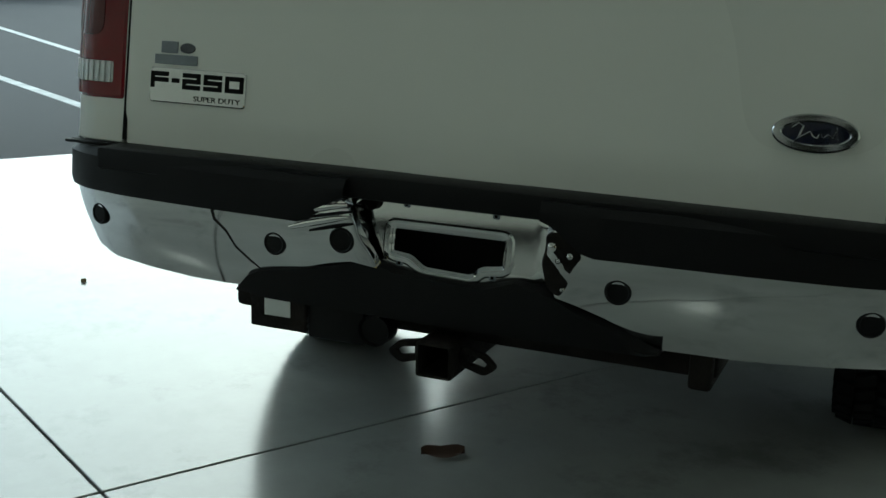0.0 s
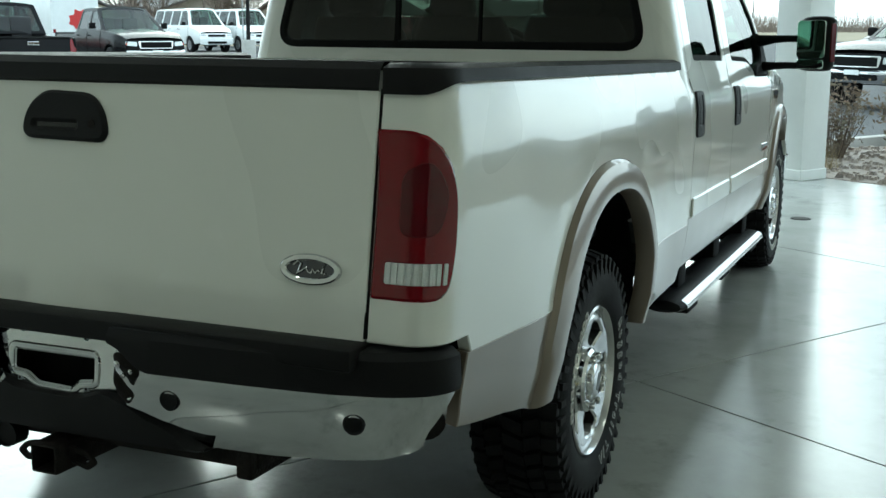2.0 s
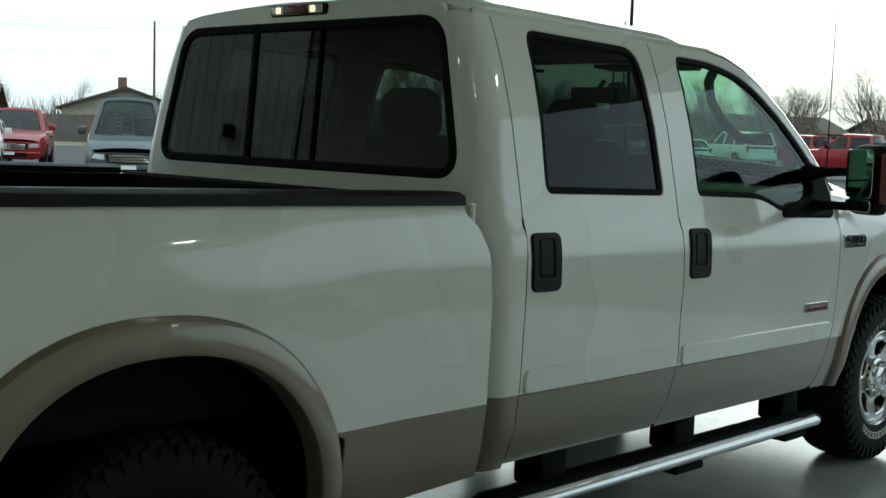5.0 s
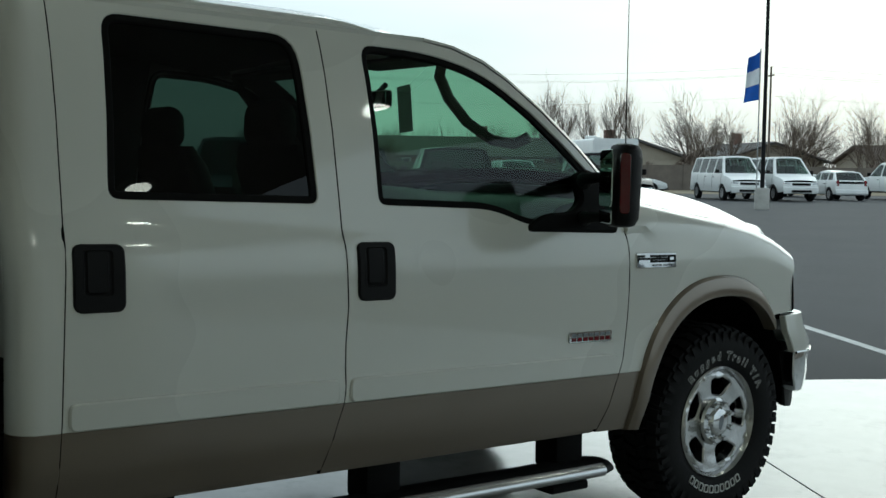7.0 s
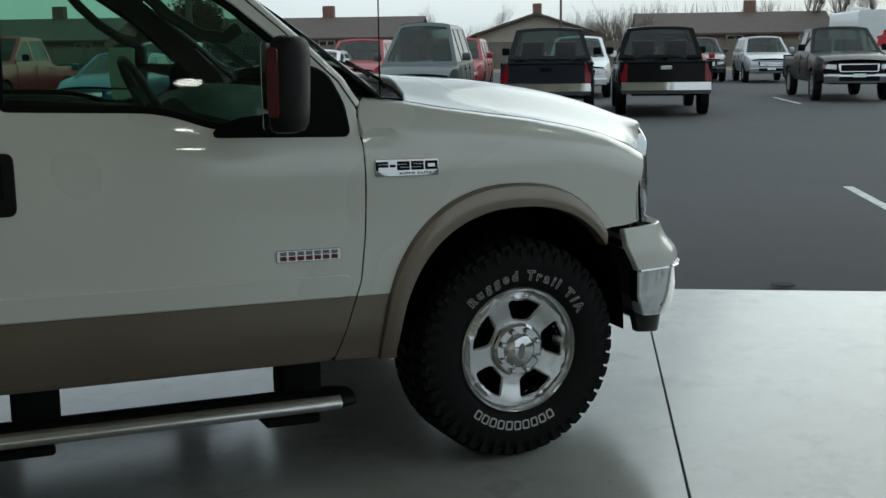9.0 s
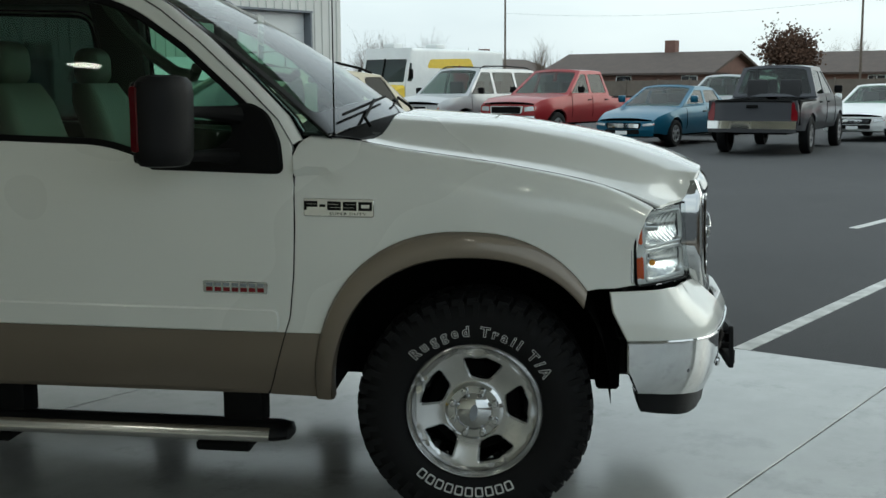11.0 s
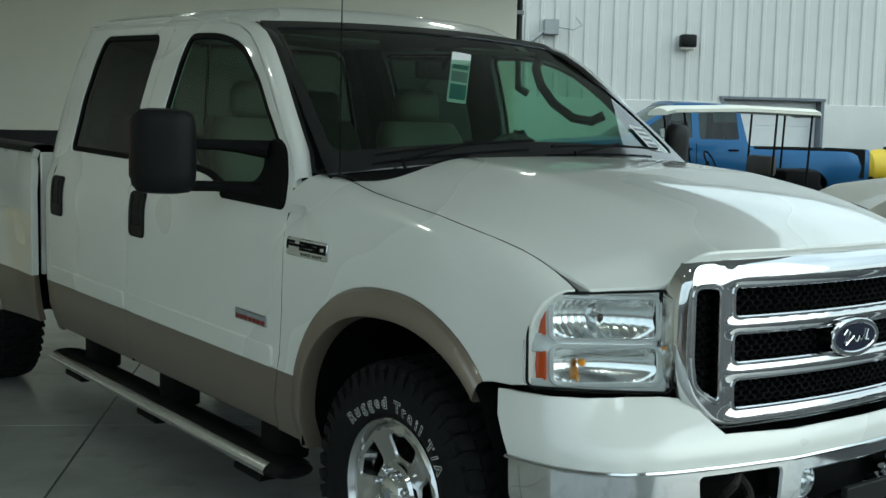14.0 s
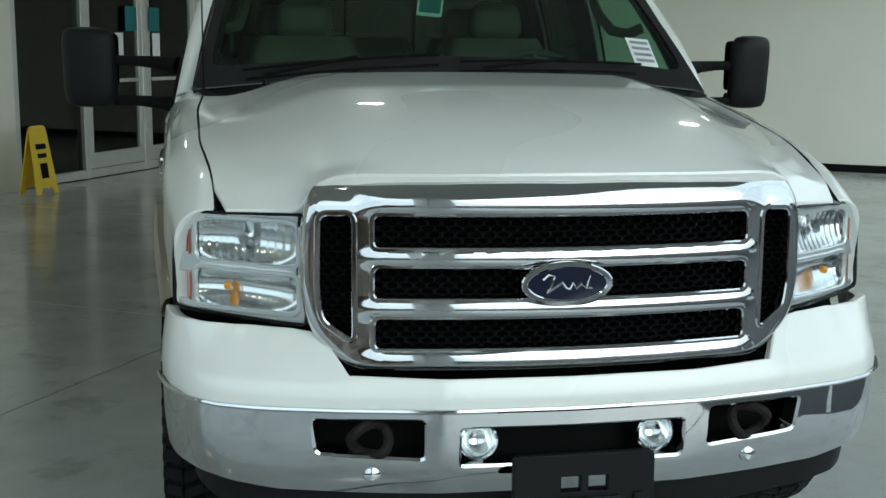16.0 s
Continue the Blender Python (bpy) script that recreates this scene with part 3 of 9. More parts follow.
# the body's true proportions, from its drawing board to the road
LONG_A = [-1.40, -1.30, -1.15, -1.06, -0.6, 0, 0.5, 1.1, 1.3, 2.1, 2.3, 3.17, 3.52, 3.967, 4.3, 4.5, 4.67, 4.8, 4.9, 5.0]
LONG_B = [-1.335, -1.275, -1.165, -1.08, -0.6, 0.01, 0.525, 1.145, 1.342, 2.14, 2.336, 3.188, 3.529, 3.967, 4.285, 4.472, 4.628, 4.745, 4.828, 4.92]
TALL_A = [0, 0.30, 0.40, 0.5, 0.64, 0.9, 1.1, 1.4, 2.0, 2.3]
TALL_B = [0, 0.303, 0.397, 0.49, 0.625, 0.878, 1.074, 1.374, 1.988, 2.29]
WIDE_Y = [-1.3, -1.1, 0, 1.0, 1.3, 3.3, 3.6, 4.2, 4.5, 5]
WIDE = [0.985, 0.993, 1.0, 1.015, 1.02, 1.025, 1.02, 0.99, 0.979, 0.978]
true_long = curve1(list(zip(LONG_A, LONG_B)), 0.12)
true_tall = curve1(list(zip(TALL_A, TALL_B)), 0.08)
true_wide = curve1(list(zip(WIDE_Y, WIDE)), 0.25)
truck = empty("pickup_truck", pose(BODY_SHIFT, 0, 0), label="white and tan crew cab pickup truck with chrome bumpers", category="pickup truck")


def bpart(name, bm, mat, parent=None, label="", sharp=35):
    """A part of the truck's body, which sits with its nose a little down."""
    for v in bm.verts:
        x, y, z = v.co
        z += RAKE * (2 - y)
        v.co = (x * float(true_wide(y)), float(true_long(y)), float(true_tall(z)))
    return part(name, bm, mat, parent or truck, label, sharp=sharp)


def both(name, bm, mat, parent=None, label="", sharp=35):
    """The part and its mirror image on the driver's side."""
    other = mirrored(bm)
    return bpart(name, bm, mat, parent, label, sharp), bpart(name, other, mat, parent, label, sharp)


CAB_X = curve1([(0.38, 0.865), (0.47, 0.905), (0.58, 0.94), (0.72, 0.953), (1.0, 0.958), (1.13, 0.956), (1.19, 0.948), (1.225, 0.93), (1.315, 0.912), (1.54, 0.862), (1.70, 0.812), (1.80, 0.772), (1.86, 0.742), (1.93, 0.70)], 0.02)
BED_X = curve1([(0.40, 0.93), (0.55, 0.965), (0.70, 0.982), (1.0, 0.985), (1.12, 0.983), (1.18, 0.974), (1.26, 0.955), (1.30, 0.94), (1.33, 0.92)], 0.02)
TONE = 0.698


def side(y, z):
    return (float(CAB_X(z)), y, z)


def arch(c, a, z0, top, n=2.3, t0=0.0, t1=math.pi, k=36):
    """Wheel-arch curve from front to rear over the top."""
    out = []
    for i in range(k + 1):
        t = t0 + (t1 - t0) * i / k
        ct, st = math.cos(t), math.sin(t)
        out.append((c + a * math.copysign(abs(ct) ** (2 / n), ct), z0 + (top - z0) * abs(st) ** (2 / n)))
    return out


# doors
def seam_rear(z):
    return float(np.interp(z, [0.48, 0.7, 1.0, 1.22, 1.5, 1.9], [1.205, 1.212, 1.22, 1.228, 1.235, 1.25]))


def seam_mid(z):
    return float(np.interp(z, [0.46, 0.55, 0.63, 0.72, 0.8, 0.87, 1.01, 1.22, 1.6, 1.9], [2.03, 2.05, 2.07, 2.098, 2.092, 2.09, 2.10, 2.092, 2.10, 2.112]))


def seam_front(z):
    return float(np.interp(z, [0.46, 0.52, 0.68, 0.75, 0.9, 1.06, 1.26, 1.31], [3.25, 3.271, 3.318, 3.342, 3.358, 3.365, 3.362, 3.352]))


Z_ROOF = 1.852
PILLAR = [(3.352, 1.32), (3.30, 1.40), (3.17, 1.52), (3.02, 1.645), (2.88, 1.745), (2.78, 1.80), (2.66, 1.838), (2.54, Z_ROOF)]
REAR_WIN = rounded([(1.356, 1.316), (2.022, 1.312), (2.022, 1.822), (1.398, 1.826)], [0.04, 0.035, 0.09, 0.06])
FRONT_WIN = rounded([(2.242, 1.312), (2.72, 1.304), (2.88, 1.250), (3.255, 1.243), (3.262, 1.40), (3.115, 1.525), (2.975, 1.638), (2.765, 1.772), (2.53, 1.817), (2.262, 1.82)], [0.035, 0.1, 0.06, 0.03, 0.05, 0.02, 0.02, 0.12, 0.1, 0.06])


def doors():
    zs = [TONE, 0.75, 0.8, 0.9, 1.0, 1.1, 1.22, 1.4, 1.6, Z_ROOF]
    zl = [0.48, 0.52, 0.55, 0.6, 0.65, TONE]
    rear_up = [(seam_rear(z), z) for z in zs] + [(seam_mid(z), z) for z in reversed(zs)]
    rear_low = [(seam_rear(z), z) for z in zl] + [(seam_mid(z), z) for z in reversed(zl)]
    zf = [TONE, 0.75, 0.8, 0.9, 1.0, 1.1, 1.22]
    front_up = [(seam_mid(z), z) for z in reversed(zs)] + [(seam_front(z), z) for z in zf] + PILLAR
    front_low = [(seam_mid(z), z) for z in reversed(zl)] + [(seam_front(z), z) for z in zl]
    made = []
    for tag, up, low, win in (("rear_door", rear_up, rear_low, REAR_WIN), ("front_door", front_up, front_low, FRONT_WIN)):
        skin = both(tag, panel(up, side, [win], 0.05, 0.03, gap=0.003), WHITE, None, "white door above a tan sill band")
        lower = panel(low, side, (), 0.05, 0.03, gap=0.002)
        lo2 = mirrored(lower)
        for d, b in ((skin[0], lower), (skin[1], lo2)):
            bpart("lower_panel", b, TAN, d, "tan metallic lower door band")
        glaz = panel(resample(win, 0.02).tolist(), lambda y, z: (float(CAB_X(z)) - 0.012, y, z), (), 0.08, 0.004)
        g2 = mirrored(glaz)
        gm = PRIVACY if tag == "rear_door" else GLASS
        for d, b in ((skin[0], glaz), (skin[1], g2)):
            ob = bpart("window_pane", b, gm, d)
        # black rubber run round the glass
        w = resample(win, 0.02)
        seal = panel(w.tolist(), lambda y, z: (float(CAB_X(z)) - 0.005, y, z), [offset_loop(w, -0.022).tolist()], 0.05, 0.012)
        s2 = mirrored(seal)
        for d, b in ((skin[0], seal), (skin[1], s2)):
            bpart("window_seal", b, MATTE, d)
        made.append(skin)
    return made


door_pairs = doors()


def door_furniture(pair, y0, y1, z0, z1, mold):
    # recessed black handle
    def hb():
        b = panel(rect(y0, z0, y1, z1, 0.022), lambda y, z: (float(CAB_X(z)) + 0.008, y, z), [rect(y0 + 0.022, z0 + 0.04, y1 - 0.03, z1 - 0.012, 0.012)], 0.03, 0.02, bevel=0.005)
        panel(rect(y0 + 0.02, z0 + 0.04, y1 - 0.028, z1 - 0.01), lambda y, z: (float(CAB_X(z)) + 0.003, y, z), (), 0.04, 0.0, bm=b)
        return b
    paddle = lambda: panel(rect(y0 + 0.034, z0 + 0.05, y1 - 0.045, z1 - 0.016, 0.01), lambda y, z: (float(CAB_X(z)) + 0.007, y, z), (), 0.04, 0.02, bevel=0.004)
    for d, mir in zip(pair, (False, True)):
        a, p = hb(), paddle()
        if mir:
            a, p = mirrored(a), mirrored(p)
        h = bpart("handle", a, BLACK, d, "black plastic pull handle")
        bpart("paddle", p, BLACK, h)
        m = panel(rect(mold[0], TONE + 0.006, mold[1], TONE + 0.075, 0.02), lambda y, z: (float(CAB_X(z)) + 0.009, y, z), (), 0.06, 0.012, bevel=0.005)
        bpart("side_moulding", mirrored(m) if mir else m, WHITE, d)


def gap_line(fn, zs, s):
    b = tube(bmesh.new(), [(s * (float(CAB_X(z)) - 0.006), fn(z), z) for z in zs], 0.006, 5)
    bpart("door_gap", b, MATTE)


for s in (1, -1):
    gap_line(seam_rear, np.linspace(0.49, 1.84, 24), s)
    gap_line(seam_mid, np.linspace(0.47, 1.84, 24), s)
    gap_line(seam_front, np.linspace(0.47, 1.30, 18), s)
door_furniture(door_pairs[0], 1.248, 1.382, 1.024, 1.198, (1.235, 2.065))
door_furniture(door_pairs[1], 2.138, 2.272, 1.024, 1.198, (2.115, 3.30))

# rocker sill and cab corner
zs = [TONE, 0.8, 0.9, 1.0, 1.1, 1.22, 1.4, 1.6, Z_ROOF]


BACK, LEAN = 1.09, 0.09


def corner_end(z):
    return BACK + 0.07 + LEAN * max(0.0, z - 1.36) - 0.122


def corner_side(a, z):
    """The cab's rear corner: the side, turning round into the rear wall."""
    r, y_c = 0.07, BACK + 0.07 + LEAN * max(0.0, z - 1.36)
    s = y_c - a
    x = float(CAB_X(z))
    if s <= 0:
        return (x, a, z)
    t = min(s / r, math.pi / 2)
    rest = max(0.0, s - r * math.pi / 2)
    return (x - r * (1 - math.cos(t)) - rest, y_c - r * math.sin(t), z)


both("cab_corner", panel([(corner_end(z), z) for z in zs] + [(seam_rear(z), z) for z in reversed(zs)], corner_side, (), 0.025, 0.02, gap=0.002), WHITE)
zl = [0.45, 0.55, 0.65, TONE]
both("cab_corner_lower", panel([(corner_end(z), z) for z in zl] + [(seam_rear(z), z) for z in reversed(zl)], corner_side, (), 0.025, 0.02, gap=0.002), TAN, None, "tan metallic lower cab corner")
both("rocker_sill", panel([(1.2, 0.462), (3.28, 0.466), (3.28, 0.49), (1.2, 0.484)], lambda y, z: (float(CAB_X(z)) - 0.012, y, z), (), 0.06, 0.05), TAN, None, "tan metallic rocker sill")

# roof
def roof_z(x, y):
    ax = abs(x)
    z = 1.945 - 0.022 * (ax / 0.58) ** 2 - 0.55 * max(0.0, ax - 0.60) ** 1.6
    z -= 0.045 * float(smoothstep(1.34, 1.10, y)) ** 2
    z -= 0.13 * float(smoothstep(2.42, 2.95, y)) ** 1.3
    z -= 0.055 * float(smoothstep(2.15, 2.62, y)) * float(smoothstep(0.45, 0.72, ax))
    return z


ROOF = [(-0.735, 1.17), (-0.55, 1.15), (0, 1.14), (0.55, 1.15), (0.735, 1.17), (0.742, 2.52), (0.70, 2.60), (0.5, 2.70), (0.25, 2.745), (0, 2.76), (-0.25, 2.745), (-0.5, 2.70), (-0.70, 2.60), (-0.742, 2.52)]
bpart("roof", panel(ROOF, lambda x, y: (x, y, roof_z(x, y)), (), 0.05, 0.02, out=(0, 0, 1), bevel=0.004), WHITE)
# rails over the doors between roof and door tops
rows = []
for y in np.linspace(1.17, 2.54, 20):
    rows.append([(float(CAB_X(1.845)) - 0.004, y, 1.845), (0.752, y, 1.862), (0.735, y, min(1.875, roof_z(0.735, y) - 0.004)), (0.70, y, roof_z(0.70, y) - 0.004)])
both("roof_rail", loft(rows), WHITE)
# windshield pillars
def pillar_bm():
    rows = []
    for y, z in PILLAR:
        x = float(CAB_X(z))
        rows.append([(x - 0.001, y + 0.004, z + 0.002), (x - 0.010, y + 0.016, z + 0.011), (x - 0.028, y + 0.026, z + 0.016), (x - 0.050, y + 0.032, z + 0.012), (x - 0.056, y + 0.034, z + 0.002)])
    return loft(rows)
both("windshield_pillar", pillar_bm(), WHITE)
rows = []
for y, z in PILLAR[:-1]:
    x = float(CAB_X(z))
    rows.append([(x - 0.045, y + 0.030, z + 0.010), (x - 0.056, y + 0.040, z + 0.011), (x - 0.075, y + 0.048, z + 0.006), (x - 0.11, y + 0.055, z - 0.008)])
both("windshield_seal", loft(rows), GLOSSBLACK, None, "black rubber windshield seal")

# rear wall of the cab
def rear_wall(x, z):
    return (x, BACK + LEAN * max(0.0, z - 1.36) - 0.012 * (1 - (x / 0.8) ** 2), z)


def rw_edge(z):
    return float(CAB_X(z)) - 0.076


RW = rounded([(-0.782, 1.362), (0.782, 1.362), (0.662, 1.832), (-0.662, 1.832)], 0.09, 7)
zs2 = [0.9, 1.22, 1.36, 1.5, 1.7, 1.845]
outl = [(rw_edge(z), z) for z in zs2] + [(x, roof_z(x, 1.15) - 0.003) for x in np.linspace(0.66, -0.66, 17)] + [(-rw_edge(z), z) for z in reversed(zs2)]
bpart("cab_rear_wall", panel(outl, rear_wall, [RW], 0.05, 0.02, out=(0, -1, 0)), WHITE)
w = resample(RW, 0.02)
rwf = bpart("rear_window", panel(offset_loop(w, 0.006).tolist(), lambda x, z: tuple(Vector(rear_wall(x, z)) + Vector((0, -0.006, 0))), [offset_loop(w, -0.014).tolist()], 0.05, 0.03, out=(0, -1, 0), bevel=0.006), MATTE, None, "sliding rear window in a black rubber frame")
bpart("pane", panel(w.tolist(), lambda x, z: tuple(Vector(rear_wall(x, z)) + Vector((0, 0.004, 0))), (), 0.08, 0.004, out=(0, -1, 0)), BACKGLASS, rwf)
for x, hw in ((-0.225, 0.009), (0.13, 0.005)):
    lean = boxed((x - hw, BACK - 0.017, 1.37), (x + hw, BACK + 0.003, 1.825))
    for v in lean.verts:
        v.co.y += LEAN * (v.co.z - 1.36)
    bpart("bar", lean, MATTE, rwf)
# third brake light
bl = bpart("brake_light", boxed((-0.15, 1.115, 1.860), (0.15, 1.18, 1.902), 0.014, 3), BLACK, None, "high brake light with two cargo lamps")
bpart("lens", boxed((-0.058, 1.108, 1.866), (0.058, 1.12, 1.896), 0.006, 2), RED, bl)
CARGO = emitter("lit_cargo_lamp", (1.0, 0.72, 0.35), 1.2)
for s in (-1, 1):
    cl = bpart("cargo_lamp", boxed((s * 0.097 - 0.034, 1.108, 1.866), (s * 0.097 + 0.034, 1.12, 1.896), 0.006, 2), LAMPLENS, bl, "clear cargo lamp")
    bpart("bulb", boxed((s * 0.09 - 0.012, 1.104, 1.870), (s * 0.09 + 0.012, 1.11, 1.892), 0.003, 2), CARGO, cl, "glowing bulb")

# bed sides with the rounded rear corners
def yr(z):
    return -1.165 + 0.18 * (z - 0.84)


def bed(a, z):
    x, r = float(BED_X(z)) - 0.032 * float(smoothstep(-0.7, -1.1, a)), 0.09
    q = (abs(a + 0.05) / 0.555) ** 2.3 + (max(0.0, z - 0.44) / 0.605) ** 2.3
    x += 0.013 * float(1 - smoothstep(1.0, 1.5, q ** (1 / 2.3)))  # the hip round the wheel
    s = -1.03 - a
    y0 = yr(z) + r
    if s <= -0.25:
        return (x, a, z)
    if s <= 0:
        k = (s + 0.25) / 0.25
        return (x, a + k * (y0 + 1.03), z)
    t = min(s / r, math.pi / 2)
    rest = max(0.0, s - r * math.pi / 2)
    return (x - r * (1 - math.cos(t)) - rest, y0 - r * math.sin(t), z)


A_END = -1.03 - 0.09 * math.pi / 2 - 0.07
OUT_R = arch(-0.05, 0.555, 0.44, 1.045)
IN_R = arch(-0.035, 0.465, 0.44, 0.957)
TAIL = rounded([(A_END + 0.004, 0.836), (-1.065, 0.836), (-1.05, 0.93), (-1.058, 1.08), (-1.115, 1.184), (A_END + 0.004, 1.186)], [0.004, 0.05, 0.05, 0.07, 0.06, 0.004])
BED_FRONT = [(1.03, 0.47), (1.035, 0.7), (1.04, 1.0), (1.03, 1.15), (1.0, 1.22), (0.955, 1.262), (0.95, 1.305)]
up = [(a, z) for a, z in OUT_R if z > TONE]
bed_up = [(A_END, 0.739), (A_END, 1.305)] + [(-1.0, 1.305), (0, 1.305)] + [(a, z) for a, z in reversed(BED_FRONT) if z >= TONE + 0.001] + [(1.035, TONE)] + [(up[0][0], TONE)] + up + [(up[-1][0], TONE), (-0.955, TONE), (-0.972, 0.739)]
both("bed_side", panel(bed_up, bed, [TAIL], 0.035, 0.03, gap=0.002), WHITE, None, "white pickup bed side panel")
low = [(a, z) for a, z in OUT_R if z <= TONE]
fr = [p for p in low if p[0] > -0.05]
rr = [p for p in low if p[0] < -0.05]
both("bed_side_lower", panel([(1.035, TONE), (1.03, 0.47)] + [(max(p[0], 0.5), p[1]) for p in fr] + [(up[0][0], TONE)], bed, (), 0.05, 0.03, gap=0.001), TAN, None, "tan metallic lower bed side")
both("bed_side_tail", panel([(up[-1][0], TONE)] + rr + [(-0.66, 0.46), (-0.86, 0.50), (-0.955, 0.525), (-0.965, 0.60), (-0.965, TONE)], bed, (), 0.05, 0.03, gap=0.001), TAN, None, "tan metallic lower bed side behind the wheel")


def flare(outer, inner, skin, proud, zmin_front, zmin_rear, lip=0.05):
    """The tan wheel-arch moulding: a rounded band with a lip turned into the arch."""
    n = len(outer)
    rows = []
    for i in range(n):
        (y0, z0), (y1, z1) = outer[i], inner[i]
        row = []
        for t, h in ((0, 0.001), (0.12, 0.55), (0.4, 0.85), (0.8, 1.0), (1.0, 0.9)):
            y, z = y0 + (y1 - y0) * t, z0 + (z1 - z0) * t
            p = skin(y, z)
            row.append((p[0] + proud * h, y, z))
        row.append((row[-1][0] - 0.01, y1 + (y1 - y0) * 0.06, z1 + (z1 - z0) * 0.06))
        row.append((row[-1][0] - lip, y1 + (y1 - y0) * 0.06, z1 + (z1 - z0) * 0.06))
        rows.append(row)
    return loft(rows)


both("wheel_arch_moulding", flare(OUT_R, IN_R, lambda y, z: bed(y, z), 0.03, 0.4, 0.4), TAN, None, "tan metallic wheel arch moulding")

# tail lights
def tail_skin(off):
    def f(a, z):
        p = Vector(bed(a, z))
        q = Vector(bed(a - 0.004, z))
        d = (q - p).normalized()
        n = Vector((-d.y, d.x, 0))
        n = n if n.x - n.y > 0 else -n
        return tuple(p + n * off)
    return f


tails = both("tail_light", panel(offset_loop(resample(TAIL, 0.02), -0.004).tolist(), tail_skin(0.006), [rect(A_END + 0.03, 0.866, -1.085, 0.916, 0.008)], 0.02, 0.03, bevel=0.008), RED, None, "red tail light with a clear ribbed reversing strip")
for s, t in zip((0, 1), tails):
    b = panel(rect(A_END + 0.032, 0.868, -1.087, 0.914, 0.006), tail_skin(0.004), (), 0.02, 0.01)
    for k in range(9):
        a0 = A_END + 0.038 + k * 0.0152
        rib = panel(rect(a0, 0.869, a0 + 0.008, 0.913), tail_skin(0.0085), (), 0.03, 0.004, bevel=0.001)
        bpart("lens_rib", mirrored(rib) if s else rib, CLEAR, t)
    bpart("reverse_lens", mirrored(b) if s else b, CLEAR, t, "clear ribbed reversing lens")
    b = panel(rounded([(A_END + 0.06, 0.97), (-1.10, 0.97), (-1.08, 1.06), (-1.12, 1.13), (A_END + 0.06, 1.10)], 0.03), tail_skin(0.0075), (), 0.02, 0.003, bevel=0.001)
    bpart("inner_lens", mirrored(b) if s else b, REDDARK, t, "dark red inner lens")

# bed: rails, floor, inner walls
for s in (-1, 1):
    rows = []
    for y in np.linspace(-0.99, 0.95, 22):
        x = 0.955 - 0.032 * float(smoothstep(-0.7, -1.1, y))
        rows.append([(s * x, y, 1.285), (s * (x - 0.004), y, 1.312), (s * (x - 0.03), y, 1.322), (s * 0.86, y, 1.322), (s * 0.83, y, 1.312), (s * 0.83, y, 1.26)])
    bpart("bed_rail_cap", loft(rows), BLACK, None, "black plastic bed rail cap")
    bpart("bed_wall", boxed((s * 0.78 if s < 0 else 0.78, -1.05, 0.75), (s * 0.83 if s < 0 else 0.83, 0.98, 1.29)), MATTE, None, "black bed liner wall")
for s in (-1, 1):
    gp = boxed((s * 0.788 - 0.005, -1.10, 0.745), (s * 0.788 + 0.005, -1.06, 1.268))
    for v in gp.verts:
        v.co.y += yr(v.co.z) + 1.10 - 0.001
    bpart("tailgate_gap", gp, MATTE)
bpart("bed_floor", boxed((-0.83, -1.08, 0.74), (0.83, 0.98, 0.80), 0.01, 1), MATTE, None, "black bed liner floor")
bpart("bed_headboard", boxed((-0.83, 0.95, 0.74), (0.83, 1.0, 1.30), 0.01, 1), MATTE, None, "black bed liner front wall")
bpart("bed_front_panel", boxed((-0.93, 1.0, 0.7), (0.93, 1.02, 1.29), 0.004, 1), WHITE)

# tailgate
TG = 0.786
tg = bpart("tailgate", panel(rect(-TG, 0.735, TG, 1.275, 0.012), lambda x, z: (x, yr(z) - 0.005 + 0.008 * float(smoothstep(0.803, 0.785, z)) * float(smoothstep(0.05, 0.16, abs(x))), z), (), 0.03, 0.03, out=(0, -1, 0), gap=0.003), WHITE, None, "white tailgate with a black top cap")
rows = []
for x in np.linspace(-TG, TG, 24):
    rows.append([(x, yr(1.27) - 0.004, 1.262), (x, yr(1.27) - 0.012, 1.27), (x, yr(1.3) - 0.008, 1.308), (x, yr(1.3) + 0.012, 1.324), (x, yr(1.3) + 0.085, 1.324), (x, yr(1.3) + 0.095, 1.30), (x, yr(1.3) + 0.095, 0.80)])
bpart("top_cap", loft(rows), BLACK, tg, "black plastic tailgate cap")
for s in (-1, 1):
    rows = []
    for t in np.linspace(0, 1, 9):
        a = t * math.pi / 2
        c_, s_ = math.cos(a), math.sin(a)
        at_ = lambda inset, z: (s * max(0.793, 0.835 + (0.099 - inset) * c_), -0.99 - (0.108 - inset) * s_, z)
        rows.append([(s * 0.793, -0.99, 1.25), (s * 0.793, -0.99, 1.322), at_(0.03, 1.322), at_(0.004, 1.312), at_(0.0, 1.283 - 0.025 * float(smoothstep(0.1, 0.7, t)))])
    rows.append([(s * 0.793, -0.99, 1.25), (s * 0.793, -0.99, 1.322), (s * 0.793, -1.058, 1.322), (s * 0.793, -1.094, 1.312), (s * 0.793, -1.098, 1.258)])
    bpart("bed_corner_cap", loft(rows), BLACK, None, "black plastic bed corner cap")


def rear_y(off):
    return lambda x, z: (x, yr(z) - 0.005 - off, z)


